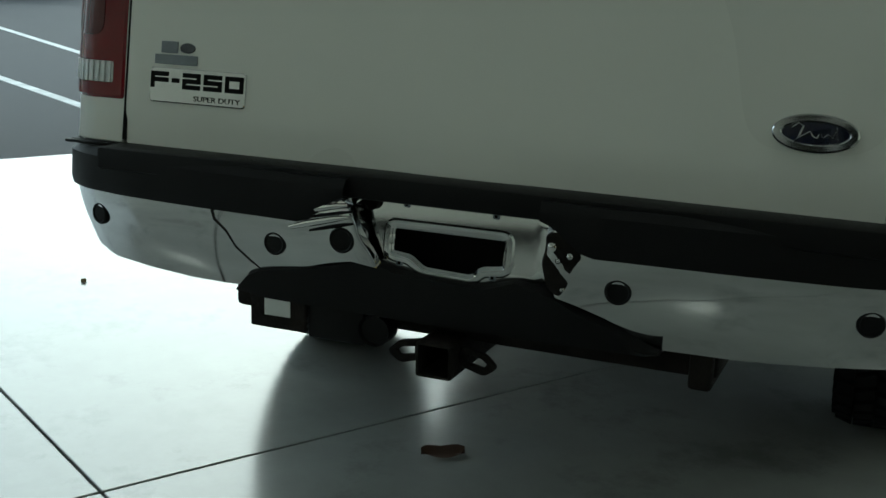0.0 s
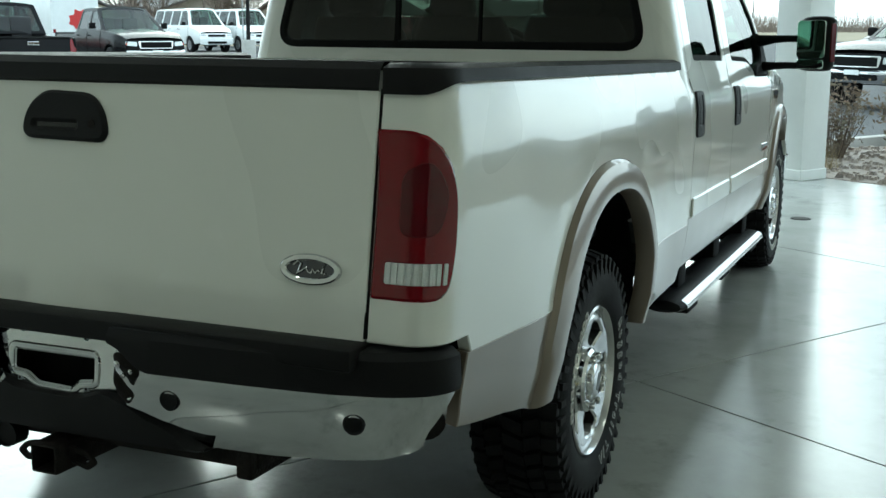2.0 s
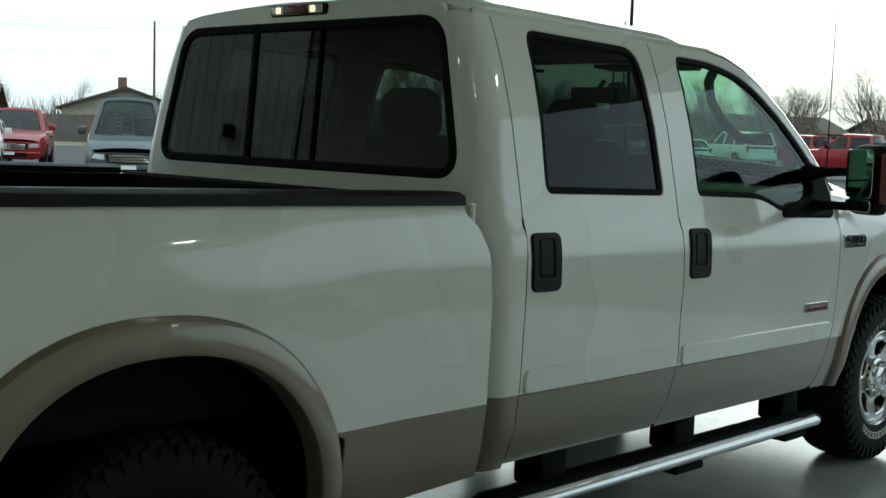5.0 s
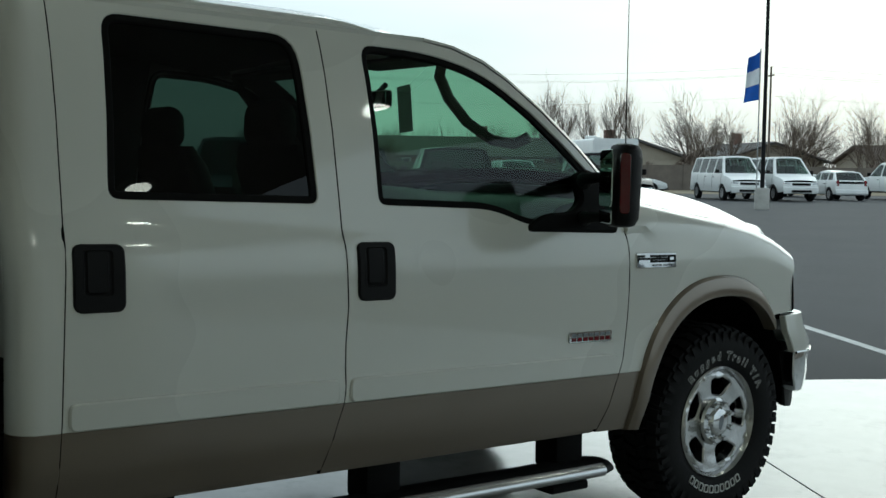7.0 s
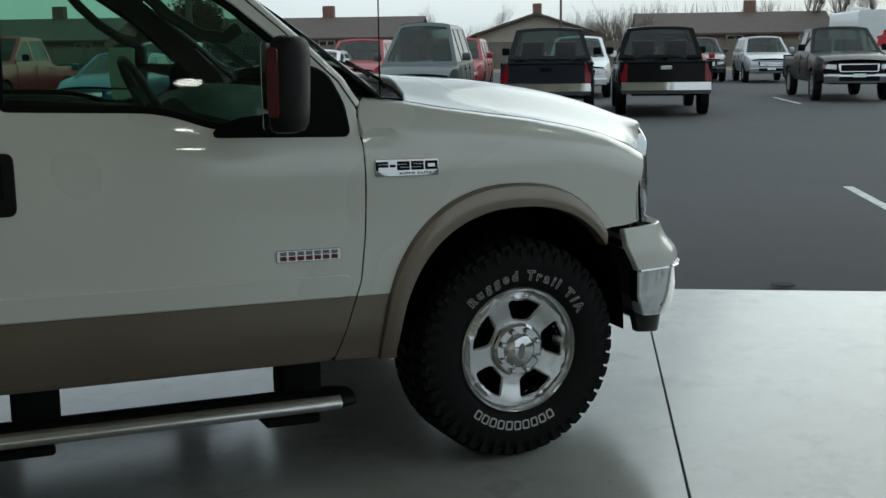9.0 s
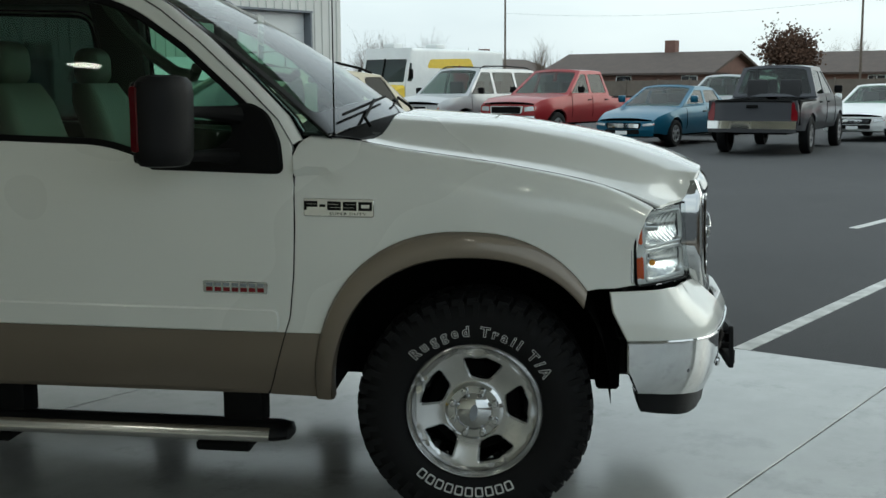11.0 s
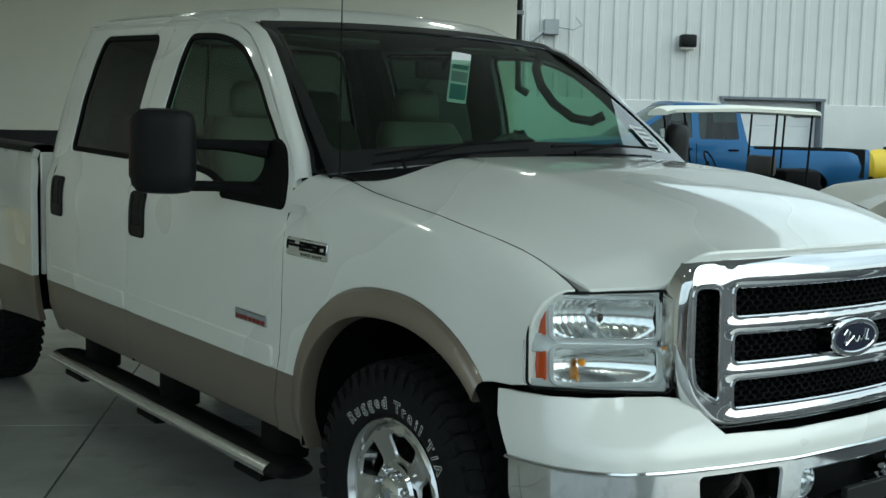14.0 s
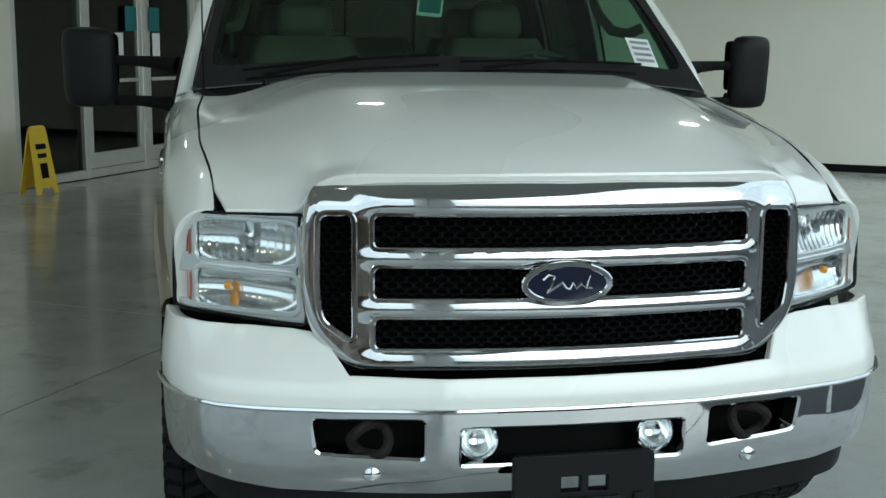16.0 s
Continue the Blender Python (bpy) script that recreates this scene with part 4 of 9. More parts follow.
hnd = bpart("handle", panel(rounded([(-0.146, 1.142), (0.094, 1.138), (0.085, 1.19), (0.05, 1.235), (-0.085, 1.24), (-0.13, 1.205)], [0.03, 0.03, 0.05, 0.06, 0.06, 0.05]), rear_y(0.014), [rect(-0.12, 1.154, 0.02, 1.18, 0.012)], 0.02, 0.02, out=(0, -1, 0), bevel=0.008), BLACK, tg, "black tailgate latch handle")
bpart("recess", panel(rect(-0.125, 1.15, 0.025, 1.185), rear_y(0.003), (), 0.03, 0.0, out=(0, -1, 0)), GLOSSBLACK, hnd)
bpart("lock", lathe(bmesh.new(), [(yr(1.175) - 0.022, 0.0), (yr(1.175) - 0.022, 0.010), (yr(1.175) - 0.016, 0.012)], "y", 16, (0.058, 0, 1.17)), STEEL, hnd)


def block_letters(text, w, h, gap, bar, fn, parent):
    """Wide square characters built from bars, centred on the origin."""
    strokes = {"F": "ltm", "2": "tumdb", "5": "tlmrb", "0": "tlrudb", "-": "m"}
    widths = [w * (0.42 if c == "-" else 1.0) for c in text]
    x = -(sum(widths) + gap * (len(text) - 1)) / 2
    for c, cw in zip(text, widths):
        spans = {"t": (0, h / 2 - bar, cw, h / 2), "m": (0, -bar / 2, cw, bar / 2), "b": (0, -h / 2, cw, -h / 2 + bar),
                 "u": (cw - bar, -bar / 2, cw, h / 2), "r": (cw - bar, -h / 2, cw, bar / 2),
                 "l": (0, -bar / 2 if c == "5" else -h / 2, bar, h / 2), "d": (0, -h / 2, bar, bar / 2)}
        bm = bmesh.new()
        for k in strokes[c]:
            a0, b0, a1, b1 = spans[k]
            panel(rect(x + a0, b0, x + a1, b1), fn, (), 0.05, 0.002, bevel=0.0004, bm=bm, out=(fn(0, 0)[0], fn(0, 0)[1], 0))
        bpart("character", bm, MATTE, parent)
        x += cw + gap


def oval_badge(fn, cx, cz, a, b, parent, out):
    ring = [(cx + a * math.cos(t), cz + b * math.sin(t)) for t in np.linspace(0, 2 * math.pi, 40)[:-1]]
    inn = [(cx + (a - 0.011) * math.cos(t), cz + (b - 0.009) * math.sin(t)) for t in np.linspace(0, 2 * math.pi, 40)[:-1]]
    o = bpart("oval_badge", panel(ring, lambda x, z: fn(x, z, 0.012), [inn], 0.02, 0.012, out=out, bevel=0.003), CHROME, parent, "chrome rimmed dark blue oval badge")
    bpart("field", panel(inn, lambda x, z: fn(x, z, 0.008), (), 0.03, 0.0, out=out), BLUE, o)
    # a plain flowing stroke in place of the script
    k = a / 0.12
    pts = [(-0.066, 0.012), (-0.05, 0.026), (-0.035, 0.02), (-0.045, -0.01), (-0.055, -0.022), (-0.03, -0.006), (-0.015, 0.004), (-0.005, -0.01), (0.006, -0.014), (0.014, 0.002), (0.024, -0.012), (0.036, 0.0), (0.05, -0.012), (0.06, 0.02), (0.052, -0.012), (0.066, -0.012)]
    bmt = bmesh.new()
    tube(bmt, [fn(cx + p * k * (1 if out[1] < 0 else -1), cz + q * k, 0.011) for p, q in pts], 0.0035 * k, 6)
    bpart("emblem", bmt, CHROME, o)
    return o


oval_badge(lambda x, z, o: (x, yr(z) - 0.005 - o, z), 0.652, 0.885, 0.071, 0.031, tg, (0, -1, 0))
# model badge plate and dealer sticker
pl = bpart("model_badge", panel(rect(-0.721, 0.838, -0.489, 0.908, 0.006), rear_y(0.006), (), 0.05, 0.006, out=(0, -1, 0), bevel=0.002), CHROME, tg, "chrome model badge with dark characters")
b = bmesh.new()
block_letters("F-250", 0.044, 0.034, 0.0085, 0.009, lambda x, z: (-0.606 + x, yr(0.884 + z) - 0.0125, 0.884 + z), pl)
put_letters(b, lettering("SUPER DUTY", 0.02, 0.001), lambda x, z, h: (-0.555 + x, yr(0.85) - 0.0115 - h, 0.848 + z * 0.8))
bpart("lettering", b, GLOSSBLACK, pl)
b = bmesh.new()
for x0, x1, z0, z1 in ((-0.70, -0.66, 0.942, 0.965), (-0.715, -0.61, 0.918, 0.937)):
    panel(rect(x0, z0, x1, z1), rear_y(0.003), (), 0.05, 0.003, out=(0, -1, 0), bm=b, bevel=0.001)
bpart("sticker", b, GREYPRINT, tg, "small grey dealer sticker")
bpart("sticker_oval", panel([(-0.635 + 0.018 * math.cos(t), 0.953 + 0.01 * math.sin(t)) for t in np.linspace(0, 6.28, 20)[:-1]], rear_y(0.003), (), 0.05, 0.003, out=(0, -1, 0), bevel=0.001), BLUE, tg)

# ---- truck: fenders, hood and nose ----
CROWN = curve1([(3.3, 1.362), (3.42, 1.353), (3.55, 1.337), (3.7, 1.313), (4.03, 1.274), (4.25, 1.239), (4.38, 1.212), (4.47, 1.182), (4.53, 1.156), (4.58, 1.131)], 0.05)
HOOD_C = curve1([(3.4, 1.43), (3.7, 1.42), (4.06, 1.403), (4.39, 1.36), (4.6, 1.295), (4.74, 1.235), (4.80, 1.20), (4.84, 1.165)], 0.06)
ROLL, ROLL_X = 0.12, 0.10


def fender(y, b):
    z0 = float(CROWN(y)) - ROLL
    tap = 0.03 * float(smoothstep(4.1, 4.57, y))
    if b <= z0:
        return (float(CAB_X(b)) - tap, y, b)
    t = min(1.0, (b - z0) / (2 * ROLL)) * math.pi / 2
    return (float(CAB_X(min(z0, 1.19))) - tap - ROLL_X * (1 - math.cos(t)) - 0.03 * max(0.0, z0 - 1.19) / 0.04 * math.sin(t), y, z0 + ROLL * math.sin(t))


def b_top(y):
    return float(CROWN(y)) + ROLL


OUT_F = arch(3.93, 0.515, 0.46, 1.055)
IN_F = arch(3.95, 0.475, 0.46, 0.974)
upf = [(a, z) for a, z in OUT_F if z > TONE and not (a > 4.36)]
outl = [(seam_front(z) + 0.002, z) for z in (TONE, 0.75, 0.9, 1.06, 1.2, 1.3)] + [(3.37, 1.36)] + [(y, b_top(y)) for y in np.linspace(3.42, 4.572, 16)] + [(4.556, 1.19), (4.536, 1.128), (4.516, 1.06), (4.504, 0.99), (4.502, 0.93), (4.508, 0.888), (4.44, 0.875), (4.375, 0.872)] + upf + [(upf[-1][0], TONE)]
fenders = both("front_fender", panel(outl, fender, (), 0.035, 0.03, gap=0.002), WHITE, None, "white front fender")
lowf = [(a, z) for a, z in OUT_F if z <= TONE and a < 3.9]
both("fender_lower", panel([(seam_front(z) + 0.003, z) for z in (TONE, 0.68, 0.6, 0.52, 0.468)] + [(3.46, 0.462)] + [p for p in reversed(lowf)] + [(upf[-1][0], TONE)], fender, (), 0.05, 0.03, gap=0.001), TAN, None, "tan metallic lower fender")
n_keep = [i for i, p in enumerate(OUT_F) if not (p[0] > 4.2 and p[1] < 0.86)]
both("wheel_arch_moulding", flare([OUT_F[i] for i in n_keep], [IN_F[i] for i in n_keep], lambda y, z: fender(y, z), 0.028, 0.4, 0.4), TAN, None, "tan metallic wheel arch moulding")


def hood_half(y):
    x, yy, z = fender(y, b_top(y))
    return x - 0.004


def hood(x, y):
    w = hood_half(min(max(y, 3.4), 4.575))
    zc, ze = float(HOOD_C(y)), float(CROWN(min(y, 4.575))) - 0.25 * max(0.0, y - 4.575)
    t = min(1.0, abs(x) / w)
    k = float(smoothstep(0.55, 1.0, t)) * 0.75 + 0.25 * t * t
    return (x, y, zc + (ze - zc) * k)


# front edge of the hood: over the lamps, then up and round the grille
LIP_Y = curve1([(0, 4.824), (0.3, 4.808), (0.5, 4.776), (0.58, 4.752), (0.63, 4.705), (0.70, 4.655), (0.80, 4.598), (0.86, 4.560)], 0.015)
LIP_Z = curve1([(0, 1.246), (0.5, 1.243), (0.55, 1.237), (0.585, 1.222), (0.61, 1.197), (0.625, 1.171), (0.638, 1.155), (0.655, 1.149), (0.70, 1.146), (0.82, 1.139), (0.87, 1.136)], 0.006)

LIP_SOFT = curve1([(0, 1.246), (0.4, 1.24), (0.5, 1.228), (0.6, 1.203), (0.7, 1.172), (0.8, 1.150), (0.87, 1.14)], 0.05)


def hood_skin(x, y):
    """The crowned skin, rolling over to its front edge."""
    ax = min(abs(x), 0.87)
    ye, run = float(LIP_Y(min(ax, 0.86))), 0.55
    y0 = ye - run
    if y <= y0:
        return hood(x, y)
    z0 = hood(x, y0)[2]
    m0 = (z0 - hood(x, y0 - 0.04)[2]) / 0.04
    near = float(smoothstep(ye - 0.10, ye, y))
    zl = float(LIP_Z(ax)) * near + (float(LIP_SOFT(ax)) + 0.004) * (1 - near)
    t = (y - y0) / run
    return (x, y, z0 + m0 * run * t + (zl - z0 - m0 * run) * t ** 2.1)


pts = [(hood_half(y), y) for y in np.linspace(3.55, 4.575, 15)]
lip = [(x, float(LIP_Y(abs(x)))) for x in np.r_[np.linspace(0.80, 0.56, 16), np.linspace(0.5, -0.5, 11), np.linspace(-0.56, -0.80, 16)]]
hood_out = [(p[0], p[1]) for p in pts[:-1]] + lip + [(-p[0], p[1]) for p in reversed(pts[:-1])] + [(-0.76, 3.60), (-0.70, 3.625), (-0.58, 3.642), (-0.3, 3.652), (0, 3.655), (0.3, 3.652), (0.58, 3.642), (0.70, 3.625), (0.76, 3.60)]
bpart("hood", panel(hood_out, hood_skin, (), 0.022, 0.03, out=(0, 0, 1), bevel=0.005), WHITE, None, "white hood with a raised centre")

for s in (1, -1):
    b = tube(bmesh.new(), [(s * (p[0] + 0.003), p[1], fender(p[1], b_top(p[1]))[2] - 0.003) for p in pts], 0.005, 5)
    bpart("hood_gap", b, MATTE)

# windshield, cowl and wipers
def shield(x, b):
    """b runs 0 at the base to 1 at the roof edge."""
    w0, w1 = 0.845, 0.685
    k = (x / 0.85) ** 2
    y = (3.60 - 0.135 * k) * (1 - b) + (2.765 - 0.095 * k) * b
    z = (1.405 - 0.055 * k) * (1 - b) + (1.872 - 0.03 * k) * b + 0.03 * math.sin(math.pi * b)
    return (x, y, z)


def ws_edge(b):
    return 0.855 * (1 - b) + 0.69 * b


WS = [(-ws_edge(0), 0)] + [(x, 0) for x in np.linspace(-0.8, 0.8, 9)] + [(ws_edge(b), b) for b in np.linspace(0, 1, 8)] + [(x, 1) for x in np.linspace(0.6, -0.6, 7)] + [(-ws_edge(b), b) for b in np.linspace(1, 0.15, 7)]
frame_out = bpart("windshield", panel(WS, lambda x, b: tuple(Vector(shield(x, b)) + Vector((0, 0.004, 0.004))), [rounded([(-ws_edge(0.1) + 0.035, 0.10), (ws_edge(0.1) - 0.035, 0.10), (ws_edge(0.94) - 0.025, 0.94), (-ws_edge(0.94) + 0.025, 0.94)], 0.06)], 0.05, 0.012, out=(0, 1, 1)), GLOSSBLACK, None, "windshield with a black border")
pane = bpart("pane", panel(WS, shield, (), 0.06, 0.005, out=(0, 1, 1)), SHIELD, frame_out)
rows = []
for x in np.linspace(-0.86, 0.86, 30):
    k = (x / 0.86) ** 2
    yb = float(np.interp(abs(x), [0, 0.3, 0.58, 0.70, 0.86], [3.685, 3.68, 3.67, 3.655, 3.57]))
    zb = hood(x * 0.97, yb)[2] - 0.022
    s = shield(x * 0.985, 0.02)
    rows.append([(s[0], s[1] - 0.03, s[2] + 0.0), (x, (s[1] + yb) / 2, (s[2] + zb) / 2 - 0.012), (x, yb, zb)])
bpart("cowl", loft(rows), MATTE, None, "black plastic cowl grille")


# black cowl ends between the hood's rear corners and the pillars
for s in (1, -1):
    rows = []
    for y, b_out in ((3.335, 0.085), (3.37, 0.075), (3.41, 0.064), (3.45, 0.052), (3.50, 0.034), (3.54, 0.016), (3.565, 0.004)):
        top = b_top(max(y, 3.4))
        row = []
        for k in range(5):
            q = fender(max(y, 3.372), top - b_out * (1 - k / 4))
            row.append((s * q[0], y, q[2] + 0.007))
        xt = row[-1][0] * s
        for k in range(1, 5):
            x = xt - 0.045 * k
            row.append((s * x, y + 0.012 * k, hood(x, y + 0.012 * k)[2] - 0.004 - 0.003 * k))
        rows.append(row)
    bpart("cowl_end", loft(rows), BLACK, None, "black plastic cowl end")


def wiper(x0, x1, b0):
    w = bmesh.new()
    pts = []
    for t in np.linspace(0, 1, 8):
        x = x0 + (x1 - x0) * t
        p = Vector(shield(x, b0 + 0.035 * t))
        pts.append(p + Vector((0, 0.015, 0.022)))
    tube(w, pts, 0.005, 6)
    root = Vector(shield(x0 + (x1 - x0) * 0.1, 0)) + Vector((0, 0.05, 0.0))
    tube(w, [root, root + Vector((0, -0.02, 0.03)), pts[4] + Vector((0, 0.004, 0.008))], 0.006, 6)
    return bpart("wiper", w, MATTE, None, "black windshield wiper")


wiper(0.70, 0.08, 0.045)
wiper(0.02, -0.62, 0.045)
# aerial on the passenger-side fender
ant = lathe(bmesh.new(), [(1.335, 0.012), (1.352, 0.009), (1.36, 0.0028), (2.0, 0.0016), (2.15, 0.001), (2.15, 0.0)], "z", 10, (0.822, 3.478, 0))
bpart("aerial", ant, MATTE, None, "thin black whip aerial")

# grille
def gy(x, z):
    return 4.858 - 0.05 * (x / 0.47) ** 2 - 0.03 * (z - 0.95) - 0.45 * max(0.0, z - 1.165)


GR = rounded([(-0.52, 0.775), (0.52, 0.775), (0.615, 0.868), (0.635, 0.96), (0.63, 1.14), (0.60, 1.225), (0.3, 1.232), (-0.3, 1.232), (-0.60, 1.225), (-0.63, 1.14), (-0.635, 0.96), (-0.615, 0.868)], [0.05, 0.05, 0.05, 0.05, 0.05, 0.05, 0, 0, 0.05, 0.05, 0.05, 0.05])
SLOTS = [rect(-0.468, 1.073, 0.468, 1.152, 0.018), rect(-0.468, 0.952, 0.468, 1.028, 0.018), rect(-0.466, 0.831, 0.466, 0.906, 0.018)]
SIDES = [rounded([(0.515, 0.85), (0.585, 0.90), (0.595, 0.97), (0.592, 1.15), (0.515, 1.152)], 0.02), rounded([(-0.515, 0.85), (-0.585, 0.90), (-0.595, 0.97), (-0.592, 1.15), (-0.515, 1.152)], 0.02)]


def grille_face(x, z):
    """Rounded bars between the slots."""
    bulge = 0.0
    for a, b in ((1.152, 1.232), (1.028, 1.073), (0.906, 0.952), (0.775, 0.831)):
        if a < z < b:
            bulge = 0.22 * (b - a) * (1 - ((2 * z - a - b) / (b - a)) ** 2)
    bulge *= float(smoothstep(0.52, 0.44, abs(x)))
    return (x, gy(x, z) + 0.006 + bulge, z)


def grille_edge(lo, hi, res=0.012):
    """The rolled outer edge of the shell, as rings round the outline."""
    base = resample(GR, res)
    rows = []
    for k in range(9):
        t = k / 8 * math.pi / 2
        ring = offset_loop(base, lo + (hi - lo) * math.sin(t))
        rows.append([(float(p[0]), grille_face(float(p[0]), float(p[1]))[1] - 0.026 * (1 - math.cos(t)), float(p[1])) for p in ring])
    rows.append([(p[0], p[1] - 0.07, p[2]) for p in rows[-1]])
    return loft([r + [r[0]] for r in rows])


grille = bpart("grille", panel(offset_loop(resample(GR, 0.012), -0.022).tolist(), grille_face, SLOTS + SIDES, 0.0115, 0.05, out=(0, 1, 0), bevel=0.0004, step=0.010), CHROME, None, "chrome grille with three black honeycomb slots")
gapr = resample(GR, 0.015)
bpart("gap", loft([[(float(p[0]), gy(float(p[0]), float(p[1])) - d, float(p[1])) for p in np.r_[q, q[:1]]] for q, d in ((offset_loop(gapr, -0.004), 0.075), (offset_loop(gapr, 0.0045), 0.070), (offset_loop(gapr, 0.006), 0.10))]), MATTE, grille, "black gap round the grille")
bpart("shell_edge", grille_edge(-0.0225, 0.0), CHROME, grille)
for q in SLOTS + SIDES:
    ring = resample(q, 0.012)
    bpart("slot_rim", panel(offset_loop(ring, 0.008).tolist(), lambda x, z: (x, gy(x, z) + 0.010, z), [ring.tolist()], 0.03, 0.03, out=(0, 1, 0), bevel=0.0035, step=0.010), CHROME, grille)
# black sheet added behind the mesh for the shade inside the grille
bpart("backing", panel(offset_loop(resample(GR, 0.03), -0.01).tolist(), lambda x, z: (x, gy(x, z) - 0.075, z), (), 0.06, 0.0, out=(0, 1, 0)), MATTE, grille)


def honeycomb(x0, x1, z0, z1, s=0.0095, wide=2.0):
    b = bmesh.new()
    dx, dz = s * math.sqrt(3) * wide, s * 1.5
    j, z = 0, z0 + s * 0.6
    while z < z1:
        x = x0 + (dx / 2 if j % 2 else 0) + s
        while x < x1 - s * 0.5:
            loop = [(x + s * wide * math.cos(math.pi / 6 + k * math.pi / 3), z + s * math.sin(math.pi / 6 + k * math.pi / 3)) for k in range(6)]
            inn = [(x + (px - x) * 0.78, z + (pz - z) * 0.78) for px, pz in loop]
            f = [b.verts.new((p, gy(p, q) - 0.038, q)) for p, q in loop]
            g = [b.verts.new((p, gy(p, q) - 0.034, q)) for p, q in inn]
            h = [b.verts.new((p, gy(p, q) - 0.06, q)) for p, q in inn]
            for k in range(6):
                m = (k + 1) % 6
                b.faces.new((f[k], f[m], g[m], g[k]))
                b.faces.new((g[k], g[m], h[m], h[k]))
            x += dx
        z += dz
        j += 1
    bmesh.ops.recalc_face_normals(b, faces=b.faces)
    return b


for z0, z1 in ((1.066, 1.16), (0.945, 1.036), (0.825, 0.912)):
    bpart("honeycomb", honeycomb(-0.48, 0.48, z0, z1), BLACK, grille, "black honeycomb mesh")
for x0, x1 in ((0.51, 0.60), (-0.60, -0.51)):
    bpart("honeycomb", honeycomb(x0, x1, 0.86, 1.155, 0.0095, 1.5), BLACK, grille, "black honeycomb mesh")
oval_badge(lambda x, z, o: (x, gy(0, 0.99) + 0.02 + o - 0.1 * x * x, z), 0.012, 0.992, 0.110, 0.051, grille, (0, 1, 0))
boss = lathe(bmesh.new(), [(gy(0, 0.99) - 0.04, 0.105), (gy(0, 0.99) + 0.018, 0.105)], "y", 32, (0.012, 0, 0.0))
for v in boss.verts:
    v.co.z = 0.992 + v.co.z * 0.47
bpart("badge_boss", boss, CHROME, grille)

# dark shadow gap round the grille and lamps
def nose(x, z, off):
    ax = abs(x)
    y = float(np.interp(ax, [0, 0.5, 0.6, 0.64, 0.70, 0.80, 0.88, 0.935], [4.84, 4.78, 4.735, 4.70, 4.668, 4.605, 4.548, 4.498]))
    return (x, y - 0.07 * (z - 1.0) + off, z)


# black sheet added behind the nose, standing for the shadow in these gaps
bpart("nose_backing", panel([(-0.90, 0.84), (0.90, 0.84), (0.885, 1.13), (0.80, 1.145), (0.66, 1.16), (0.62, 1.21), (-0.62, 1.21), (-0.66, 1.16), (-0.80, 1.145), (-0.885, 1.13)], lambda x, z: nose(x, z, -0.14 + 0.06 * float(smoothstep(0.8, 0.9, abs(x)))), (), 0.05, 0.0, out=(0, 1, 0)), MATTE)


